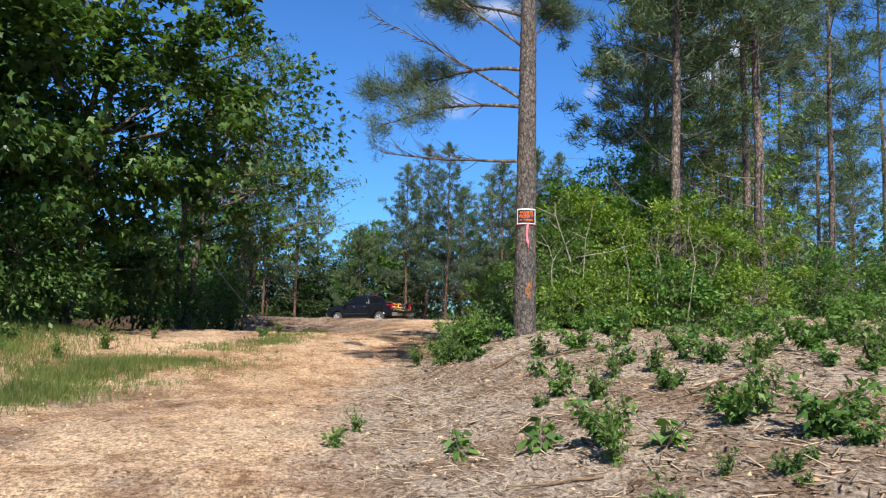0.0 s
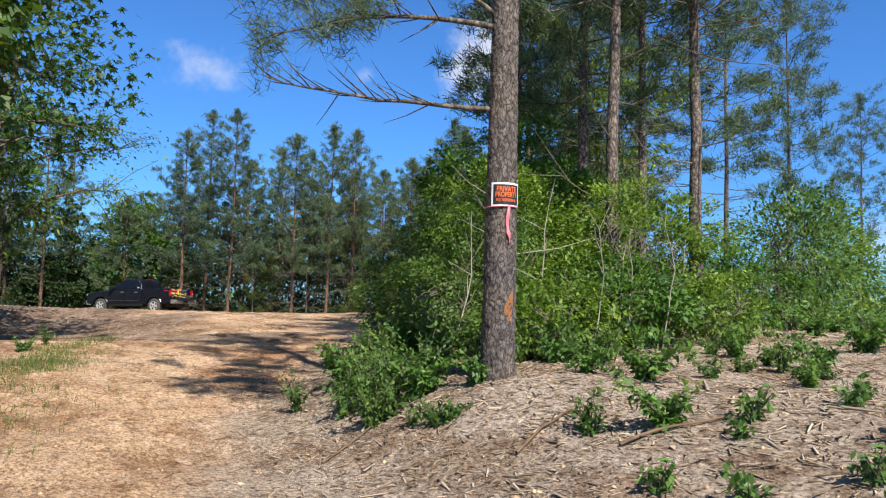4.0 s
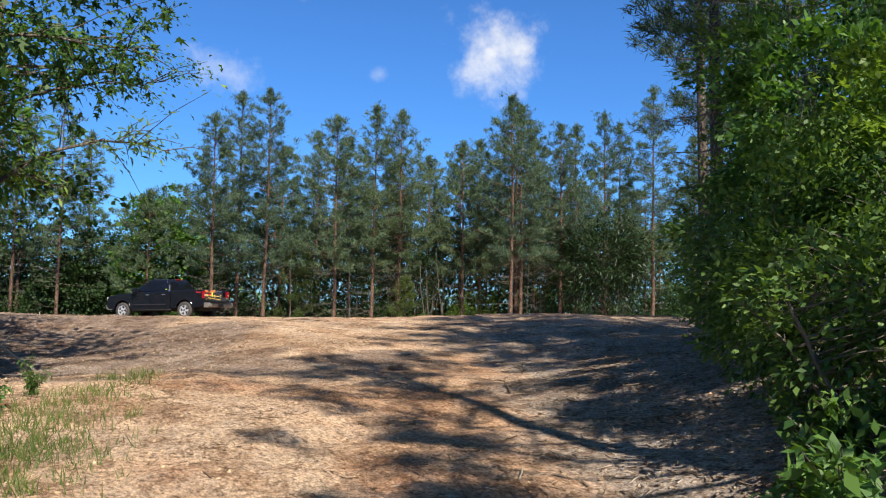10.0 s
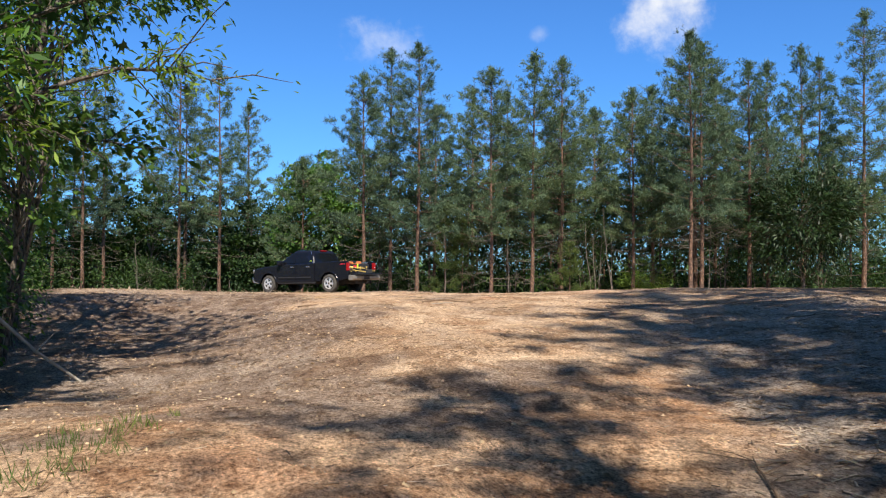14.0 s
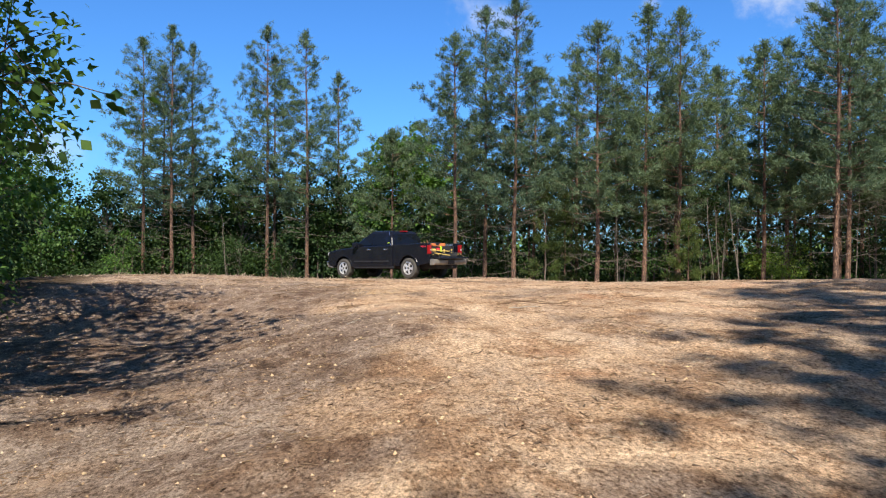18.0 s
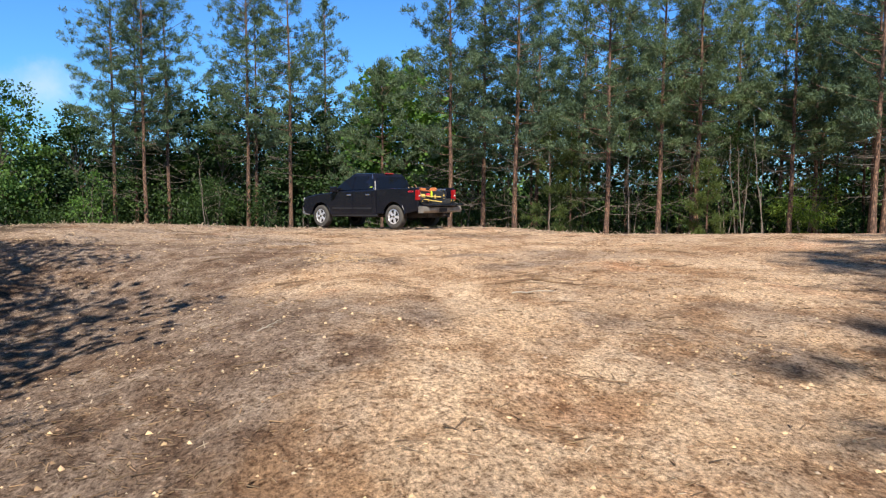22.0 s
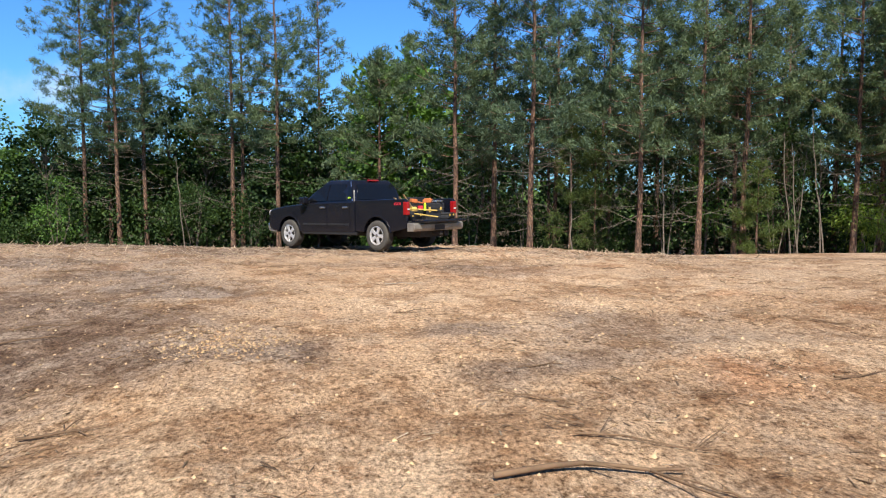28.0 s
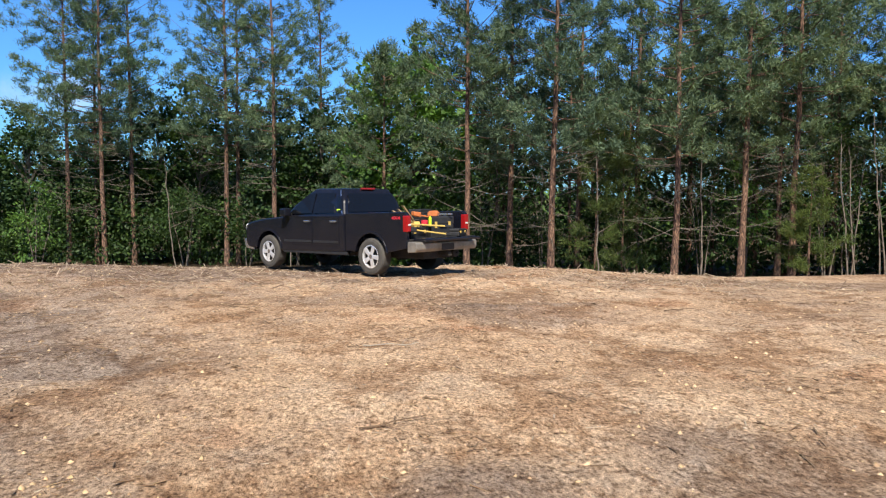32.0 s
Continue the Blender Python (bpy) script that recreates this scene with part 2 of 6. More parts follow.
M_DEAD = grained("bleached_deadwood", (0.33, 0.29, 0.24), 0.85, 0, 0.35, 5, 60, 0.3)

# ---- building blocks ----
rng = np.random.default_rng(7)


def mesh_of(name, verts, faces, material=None, smooth=False):
    """A mesh from an array of vertices and an array of faces, all with the same number of corners."""
    verts, faces = np.asarray(verts, np.float32), np.asarray(faces, np.int32)
    me = bpy.data.meshes.new(name)
    k = faces.shape[1]
    me.vertices.add(len(verts))
    me.vertices.foreach_set("co", verts.ravel())
    me.loops.add(faces.size)
    me.loops.foreach_set("vertex_index", faces.ravel())
    me.polygons.add(len(faces))
    me.polygons.foreach_set("loop_start", np.arange(0, faces.size, k, dtype=np.int32))
    me.update(calc_edges=True)
    if smooth:
        me.polygons.foreach_set("use_smooth", np.ones(len(faces), bool))
    if material:
        me.materials.append(material)
    return me


def thing(name, label, category, at=(0, 0, 0), turn=0.0, group="", kind=""):
    """An Empty at the base of a thing that has parts."""
    ob = new(name)
    ob.empty_display_size = 0.2
    ob.matrix_world = pose(*at, 0, 0, turn)
    return tagged(ob, label, category, group, kind)


def piece(name, me, parent, label="", m=None):
    """A mesh as one part under a thing or a part, in the thing's own space."""
    ob = new(name, me)
    ob.parent = parent
    if m is not None:
        ob.matrix_local = m
    return tagged(ob, label)


def part(name, bm, material, parent, label="", m=None, smooth=False):
    me = bpy.data.meshes.new(name)
    bm.to_mesh(me)
    bm.free()
    me.materials.append(material)
    if smooth:
        me.polygons.foreach_set("use_smooth", np.ones(len(me.polygons), bool))
    return piece(name, me, parent, label, m)


def tube_arrays(points, radii, sides=8, start=0):
    """Vertices and quads of a tapered tube along points."""
    pts = np.asarray(points, float)
    rad = np.asarray(radii, float)
    way = np.gradient(pts, axis=0)
    way /= np.linalg.norm(way, axis=1)[:, None] + 1e-9
    ref = np.where(np.abs(way[:, 2:3]) > 0.9, np.array([[1.0, 0, 0]]), np.array([[0, 0, 1.0]]))
    u = np.cross(way, ref)
    u /= np.linalg.norm(u, axis=1)[:, None] + 1e-9
    v = np.cross(way, u)
    a = np.arange(sides) * 2 * np.pi / sides
    ring = pts[:, None] + rad[:, None, None] * (np.cos(a)[None, :, None] * u[:, None] + np.sin(a)[None, :, None] * v[:, None])
    n = len(pts)
    i, j = np.meshgrid(np.arange(n - 1), np.arange(sides), indexing="ij")
    b = i * sides + j
    c = i * sides + (j + 1) % sides
    f = np.stack([b, c, c + sides, b + sides], -1).reshape(-1, 4) + start
    return ring.reshape(-1, 3), f


class Shell:
    """Gathers arrays for one mesh whose faces all have the same number of corners."""

    def __init__(self):
        self.v, self.f, self.n = [], [], 0

    def add(self, v, f):
        self.v.append(v)
        self.f.append(f + self.n)
        self.n += len(v)

    def tube(self, points, radii, sides=6):
        v, f = tube_arrays(points, radii, sides)
        self.add(v, f)

    def mesh(self, name, material, smooth=False):
        return mesh_of(name, np.concatenate(self.v), np.concatenate(self.f), material, smooth)


def turns(n, r):
    """n random rotations."""
    q = r.normal(size=(n, 4))
    q /= np.linalg.norm(q, axis=1)[:, None]
    w, x, y, z = q.T
    return np.stack([1 - 2 * (y * y + z * z), 2 * (x * y - z * w), 2 * (x * z + y * w), 2 * (x * y + z * w), 1 - 2 * (x * x + z * z), 2 * (y * z - x * w),
                     2 * (x * z - y * w), 2 * (y * z + x * w), 1 - 2 * (x * x + y * y)], -1).reshape(n, 3, 3)


def facing(dirs, r, spread=0.6, droop=0.25):
    """Rotations that send +x along dirs (scattered) and +z roughly up."""
    x = dirs + spread * r.normal(size=dirs.shape) - np.array([0, 0, droop])
    x /= np.linalg.norm(x, axis=1)[:, None]
    up = np.array([0, 0, 1.0]) + 0.55 * r.normal(size=dirs.shape)
    y = np.cross(up, x)
    y /= np.linalg.norm(y, axis=1)[:, None] + 1e-9
    return np.stack([x, y, np.cross(x, y)], -1)


LEAF = np.array([[0, 0, 0], [0.45, -0.24, 0.05], [1, 0, -0.06], [0.45, 0.24, 0.05]])
POKE = np.array([[0, 0, 0], [0.25, -0.17, 0.05], [0.6, -0.20, 0.03], [1, 0, -0.12], [0.6, 0.20, 0.03], [0.25, 0.17, 0.05]])
LONG = np.array([[0, 0, 0], [0.5, -0.13, 0.04], [1, 0, -0.12], [0.5, 0.13, 0.04]])
STAR = np.array([[0, 0, 0], [0.35, -0.50, -0.05], [0.50, -0.2, 0.04], [1.05, 0, -0.08], [0.50, 0.2, 0.04], [0.35, 0.50, -0.05]])
PALM = np.array([[0, 0, 0], [0.08, -0.20, 0.02], [0.05, -0.52, -0.06], [0.30, -0.24, 0.04], [0.58, -0.50, -0.06], [0.50, -0.15, 0.04], [1.05, 0, -0.10], [0.50, 0.15, 0.04], [0.58, 0.50, -0.06], [0.30, 0.24, 0.04], [0.05, 0.52, -0.06], [0.08, 0.20, 0.02]])
BROAD = np.array([[0, 0, 0], [0.5, -0.42, 0.04], [1, 0, -0.1], [0.5, 0.42, 0.04]])


def leaf_cloud(name, shape, at, dirs, size, material, r, vary=0.35, spread=0.6, droop=0.25):
    """Many leaves of one shape, as one mesh."""
    n = len(at)
    rot = facing(dirs, r, spread, droop)
    s = size * (1 + vary * (2 * r.random(n) - 1))
    v = np.einsum("nij,kj->nki", rot, shape) * s[:, None, None] + at[:, None]
    k = len(shape)
    return mesh_of(name, v.reshape(-1, 3), np.arange(n * k).reshape(n, k), material)


def needle_cloud(name, at, dirs, length, width, per, material, r):
    """Tufts of needles: slim three-cornered blades that fan out from each twig tip."""
    n = len(at)
    d = np.repeat(dirs, per, 0) * 0.75 + 0.62 * r.normal(size=(n * per, 3))
    d /= np.linalg.norm(d, axis=1)[:, None]
    p = np.repeat(at, per, 0)
    p = p + 0.25 * length * r.normal(size=p.shape)
    s = length * (0.65 + 0.6 * r.random(n * per))[:, None]
    side = np.cross(d, r.normal(size=d.shape))
    side /= np.linalg.norm(side, axis=1)[:, None] + 1e-9
    v = np.stack([p - side * width, p + side * width, p + d * s], 1).reshape(-1, 3)
    return mesh_of(name, v, np.arange(len(v)).reshape(-1, 3), material)


def pine(name, label, seed, height, radius, crown_from, reach, at, bark=None, tufts=260, per=11, lean=(0.0, 0.0), dead=8, needle=None, group="pines", size=0.26, sides=10, spire=0.75, width=0.012, taper=1.7, gap=0.28):
    """A pine: tapered trunk with a slight sway, whorls of limbs, dead lower snags, and tufts of needles."""
    r = np.random.default_rng(seed)
    bark, needle = bark or M_BARK_RED, needle or M_NEEDLE
    tree = thing(name, label, "tree", at, 0, group)
    k = 14
    h = np.linspace(-0.25, height, k)
    sway = 0.0055 * height * np.cumsum(r.normal(size=(k, 2)) * 0.22, 0)
    sway -= sway[1]
    spine = np.c_[sway[:, 0] + lean[0] * h, sway[:, 1] + lean[1] * h, h]
    rad = radius * (1 - 0.86 * np.clip(h / height, 0, 1) ** 1.05)
    rad[0] *= 1.3
    rad[1] *= 1.08
    sh = Shell()
    sh.tube(spine, rad, sides)
    piece("trunk", sh.mesh("trunk", bark, True), tree)

    def on(z):
        return np.array([np.interp(z, h, spine[:, i]) for i in range(3)])

    limbs, tips, ways = Shell(), [], []
    z = crown_from
    live = []
    while z < height - 0.25:
        share = (z - crown_from) / (height - crown_from)
        n = r.integers(2, 5)
        a0 = r.random() * 6.28
        for q in range(n):
            a = a0 + q * 6.28 / n + r.normal() * 0.35
            ln = reach * (0.62 + 0.42 * r.random()) * (1 - share ** taper * spire) * (0.62 + 0.38 * min(1, share * 3 + 0.2))
            live.append((z + r.normal() * 0.12, a, ln, 0.05 + 0.75 * share + 0.15 * r.normal()))
        z += gap + 0.25 * r.random() + (0.012 * height if gap > 0.2 else 0)
    per_limb = max(2, tufts // max(1, len(live)))
    usual = sum(q[2] for q in live) / max(1, len(live))
    for z, a, ln, rise in live:
        b = on(z)
        out = np.array([np.cos(a), np.sin(a), 0])
        t = np.linspace(0, 1, 5)[:, None]
        pts = b + out * ln * t + np.array([0, 0, 1]) * ln * (rise * t + 0.28 * t * t - 0.18 * t) + 0.04 * ln * r.normal(size=(5, 3)) * t
        limbs.tube(pts, max(0.012, radius * 0.2) * (1 - 0.8 * t[:, 0]), 3)
        knots = max(2, int(1.5 + ln * 1.7))
        for q in range(knots):
            u = min(1.0, 0.36 + 0.68 * (q + r.random()) / knots)
            p = np.array([np.interp(u, t[:, 0], pts[:, i]) for i in range(3)])
            c = p + r.normal(size=3) * np.array([0.2, 0.2, 0.1]) * ln * (0.25 + 0.4 * u)
            w = out * 0.6 + np.array([0, 0, 0.6]) + 0.5 * (c - p) / (ln + 0.1)
            w /= np.linalg.norm(w)
            for _ in range(max(1, int(per_limb * ln / usual / knots + r.random()))):
                tips.append(c + r.normal(size=3) * np.array([0.13, 0.13, 0.085]) + w * 0.12 * r.random())
                ways.append(w)
    for _ in range(max(6, tufts // 30)):
        tips.append(on(height - 0.9 * r.random() ** 1.5) + r.normal(size=3) * 0.1)
        ways.append(np.array([0, 0, 1.0]))
    if len(limbs.v):
        tagged(piece("branchwork", limbs.mesh("branchwork", bark, True), tree), kind="stuff")
    if dead:
        snags = Shell()
        for _ in range(dead):
            z = crown_from * (0.25 + 0.75 * r.random() ** 0.7)
            a, ln = r.random() * 6.28, min(1.7, reach * (0.22 + 0.5 * r.random()))
            b, out = on(z), np.array([np.cos(a), np.sin(a), 0])
            t = np.linspace(0, 1, 5)[:, None]
            pts = b + out * ln * t + np.array([0, 0, 1]) * ln * (0.25 * r.normal() * t + 0.15 * t * t) + 0.03 * r.normal(size=(5, 3)) * t
            snags.tube(pts, 0.016 * (1 - 0.75 * t[:, 0]), 4)
            for _ in range(3):
                u = 0.35 + 0.6 * r.random()
                p = np.array([np.interp(u, t[:, 0], pts[:, i]) for i in range(3)])
                w = out + r.normal(size=3) * 0.6
                snags.tube(np.stack([p, p + 0.2 * ln * w, p + 0.4 * ln * w + (0, 0, 0.03)]), [0.007, 0.005, 0.002], 3)
        # three-sided and four-sided tubes share quads, so one mesh holds them
        tagged(piece("deadwood", snags.mesh("deadwood", M_TWIG, True), tree, "bare grey dead branches"), kind="stuff")
    tagged(piece("crown", needle_cloud("crown", np.array(tips), np.array(ways), size, width, per, needle, r), tree), kind="stuff")
    return tree


def hardwood(name, label, seed, at, height, radius, crown, leaves, leaf_size, material, shape=STAR, clumps=60, bark=None, group="", limbs=14, stems=1, droop=0.3, clump=0.55, spread_stems=0.3, shift=(0.0, 0.0), fill=0.35):
    """A broad-leaved tree or shrub: stems, limbs, twigs, and a crown of leaf clumps with gaps. crown: centre height, reach in x, y and z."""
    r = np.random.default_rng(seed)
    tree = thing(name, label, "shrub" if height < 4.2 else "tree", at, 0, group)
    zc, rx, ry, rz = crown
    wood, twigs = Shell(), Shell()
    axes_ = []
    for s in range(stems):
        k = 9
        a = r.random() * 6.28
        off = spread_stems * np.array([np.cos(a), np.sin(a)]) * (stems > 1)
        t = np.linspace(0, 1, k)
        bend = off[None] * (0.3 + 2.2 * t[:, None]) + 0.05 * height * np.cumsum(r.normal(size=(k, 2)) * 0.3, 0) * t[:, None]
        spine = np.c_[bend, -0.2 + t * (zc + rz * 0.75 + 0.2) * (0.8 + 0.2 * r.random())]
        wood.tube(spine, radius * (1 - 0.85 * t), 8)
        axes_.append(spine)
    # clump centres in an uneven ellipsoid, more to the outside
    d = r.normal(size=(clumps, 3))
    d /= np.linalg.norm(d, axis=1)[:, None]
    far = (fill + (1 - fill) * r.random(clumps) ** 0.5)[:, None]
    c = d * far * np.array([rx, ry, rz]) * (1 + 0.16 * r.normal(size=(clumps, 1)))
    c += (shift[0], shift[1], zc)
    c = c[c[:, 2] > 0.2]
    for p in c[:: max(1, len(c) // (limbs * 3))]:
        spine = axes_[r.integers(len(axes_))]
        i = int(np.clip(np.searchsorted(spine[:, 2], p[2] * 0.62), 1, len(spine) - 2))
        b = spine[i]
        mid = b * 0.45 + p * 0.55 + np.array([0, 0, 0.10 * np.linalg.norm(p - b)])
        rr = max(0.006, radius * 0.28)
        twigs.tube(np.stack([b, (b + mid) / 2 + 0.03 * r.normal(size=3), mid, p]), [rr, rr * 0.7, rr * 0.45, rr * 0.15], 5)
    piece("trunk", wood.mesh("trunk", bark or M_BARK_GREY, True), tree)
    if twigs.v:
        tagged(piece("branchwork", twigs.mesh("branchwork", bark or M_TWIG, True), tree), kind="stuff")
    per = max(1, leaves // max(1, len(c)))
    cc = np.repeat(c, per, 0)
    o = r.normal(size=cc.shape) * clump * np.array([1, 1, 0.6]) * np.repeat(0.6 + 0.8 * r.random(len(c)), per)[:, None]
    pts = cc + o
    dirs = pts - np.array([shift[0], shift[1], zc])
    dirs /= np.linalg.norm(dirs, axis=1)[:, None] + 1e-9
    inside = np.linalg.norm((pts - np.array([shift[0], shift[1], zc])) / (np.array([rx, ry, rz]) + clump), axis=1) < 1.12
    keep = (pts[:, 2] > 0.06) & inside
    tagged(piece("crown", leaf_cloud("crown", shape, pts[keep], dirs[keep], leaf_size, material, r, droop=droop), tree), kind="stuff")
    return tree

# ---- ground ----


def smooth(e0, e1, v):
    t = np.clip((np.asarray(v, float) - e0) / (e1 - e0), 0, 1)
    return t * t * (3 - 2 * t)


LATTICE = np.random.default_rng(3).random((64, 64))


def field(x, y, size):
    """Soft uneven relief between -1 and 1 with bumps about size metres across."""
    u, v = np.asarray(x, float) / size, np.asarray(y, float) / size
    i, j = np.floor(u).astype(int), np.floor(v).astype(int)
    f, g = u - i, v - j
    f, g = f * f * (3 - 2 * f), g * g * (3 - 2 * g)
    a = LATTICE[i % 64, j % 64] * (1 - f) + LATTICE[(i + 1) % 64, j % 64] * f
    b = LATTICE[i % 64, (j + 1) % 64] * (1 - f) + LATTICE[(i + 1) % 64, (j + 1) % 64] * f
    return 2 * (a * (1 - g) + b * g) - 1


def toe(y):
    """Where the bank on the right of the track begins."""
    return np.interp(y, [-70, -48, -43, -39, -36, -33, -28, -22, -10], [-7.8, -7.4, -6.9, -6.2, -5.4, -3.6, -0.8, 2.4, 5.0])


def rise(x, y):
    """Height of the land without its small bumps."""
    x, y = np.asarray(x, float), np.asarray(y, float)
    z = np.interp(y, [-300, -80, -60, -50, -47, -45, -42, -38, -36, -33, -30.4, -27, -24.5, -22, -20, -17.5, -14, -11, -7, -4, 0, 4, 8, 13, 29, 60, 200],
                  [-8, -4.0, -2.2, -1.40, -1.16, -1.02, -0.90, -0.83, -0.68, -0.42, -0.26, -0.14, 0.02, 0.16, 0.22, 0.27, 0.30, 0.29, 0.18, 0.11, 0.05, -0.12, -0.60, -1.35, -2.5, -3.4, -5.0])
    lift = np.interp(y, [-60, -48, -40, -36, -32, -28, -22, -15, -8, 0], [0.70, 0.85, 0.93, 0.86, 0.62, 0.45, 0.34, 0.25, 0.12, 0])
    wide = np.interp(y, [-44, -41, -39, -36, -28], [4.2, 3.6, 2.7, 2.6, 5.0])
    z = z + lift * smooth(0, 1, (x - toe(y)) / wide) + 0.28 * smooth(-2.5, 3.5, x) * smooth(-30, -38, y)
    z = z - 0.62 * smooth(-1.8, -6.8, x) * smooth(-29, -23, y) * (1 - smooth(-16, -10.5, y))
    z = z - 0.8 * smooth(-10.5, -22, x) * (1 - smooth(0, 10, y)) * smooth(-35, -28, y)
    z = z - 0.34 * smooth(2.5, 10, x) * smooth(-8, 2, y) + 0.16 * smooth(-3, -9, x) * smooth(-12, -5, y) * (1 - smooth(2, 8, y))
    z = z + 0.38 * smooth(-9.6, -13.0, x) * (1 - smooth(-34, -28, y))
    return z


def land(x, y):
    """Height of the ground."""
    x, y = np.asarray(x, float), np.asarray(y, float)
    near = 1 - smooth(40, 90, np.hypot(x, y + 20))
    return rise(x, y) + near * (0.05 * field(x, y, 3.1) + 0.028 * field(x + 9, y, 0.9) + 0.022 * field(x, y + 5, 0.43) + 0.014 * field(x + 4, y, 0.27)) + (1 - near) * 0.5 * field(x, y, 40)


def axis_steps(lo, hi, fine):
    a = np.arange(lo, hi, fine)
    out = np.cumsum(fine * 1.32 ** np.arange(1, 36))
    out = out[out < 1800]
    return np.r_[(lo - out)[::-1], a, hi + out]


GX, GY = axis_steps(-11.0, 7.0, 0.14), axis_steps(-47.0, 3.0, 0.14)
gx, gy = np.meshgrid(GX, GY, indexing="ij")
gz = land(gx, gy)
gi = np.arange(gx.size).reshape(gx.shape)
ground_mesh = mesh_of("ground", np.stack([gx, gy, gz], -1).reshape(-1, 3),
                      np.stack([gi[:-1, :-1], gi[1:, :-1], gi[1:, 1:], gi[:-1, 1:]], -1).reshape(-1, 4), None, True)


def mulch_share(x, y):
    """How much of the ground is grey shredded wood rather than clay."""
    on_bank = smooth(-0.5, 0.6, x - toe(y) + 0.5 * field(x, y, 1.3)) * (1 - smooth(-26, -18, y))
    brown = smooth(0.15, 0.75, field(x + 3, y - 2, 4.2) + 0.5 * field(x, y, 1.1)) * 0.55 * smooth(-36, -28, y) * smooth(3.5, -1.0, x)
    return np.clip(on_bank + 0.6 * brown, 0, 1)


def wood_floor(x, y):
    """How much of the ground is the dark litter of the woods."""
    back = smooth(11, 15, y + 1.5 * field(x, y, 3))
    left = smooth(-9.2, -10.6, x + 0.5 * field(x, y, 2)) * smooth(-32, -28, y) * (1 - smooth(-4, 6, y))
    right = smooth(9, 12, x) * smooth(-24, -20, y) * smooth(-10, -16, y)
    return np.clip(back + left + right, 0, 1)


def loam_share(x, y):
    """How much of the ground is brown disturbed soil."""
    left = smooth(-1.2, -4.2, x + 1.2 * field(x, y, 2.6) + 0.6 * field(x, y, 0.9)) * smooth(-26, -19, y) * (1 - 0.45 * smooth(-14, -6, y))
    spots = 0.8 * smooth(0.25, 0.7, field(x + 11, y - 4, 3.4) + 0.45 * field(x, y, 0.8)) * smooth(-34, -28, y) * smooth(5.0, 0.5, x)
    right = 0.22 * smooth(2.5, 6.0, x + 1.0 * field(x, y, 2.0)) * smooth(-32, -26, y)
    lane = 0.9 * smooth(-0.1, 0.6, field(x + 5, y, 2.2) + 0.5 * field(x, y + 3, 0.7)) * smooth(-37, -41, y)
    back = 0.45 * smooth(-0.2, 0.5, field(x, y + 9, 2.4) + 0.5 * field(x, y, 0.6)) * smooth(-9, -5, y)
    return np.clip(left + spots + right + lane + back, 0, 1)


def rust_share(x, y):
    """Where the red subsoil lies open."""
    a = np.exp(-(((x + 0.6) / 1.5) ** 2 + ((y + 28.6) / 2.2) ** 2)) + 0.8 * np.exp(-(((x + 3.8) / 1.2) ** 2 + ((y + 31.5) / 2.6) ** 2)) + 0.7 * np.exp(-(((x + 5.4) / 0.8) ** 2 + ((y + 27.0) / 1.6) ** 2))
    return np.clip(a + 0.5 * np.exp(-(((x - 1.5) / 1.6) ** 2 + ((y + 6.0) / 1.2) ** 2)), 0, 1)


for key, values in (("mulch", mulch_share(gx, gy)), ("litter", wood_floor(gx, gy)), ("loam", loam_share(gx, gy)), ("rust", rust_share(gx, gy))):
    at_ = ground_mesh.attributes.new(key, "FLOAT", "POINT")
    at_.data.foreach_set("value", values.ravel().astype(np.float32))


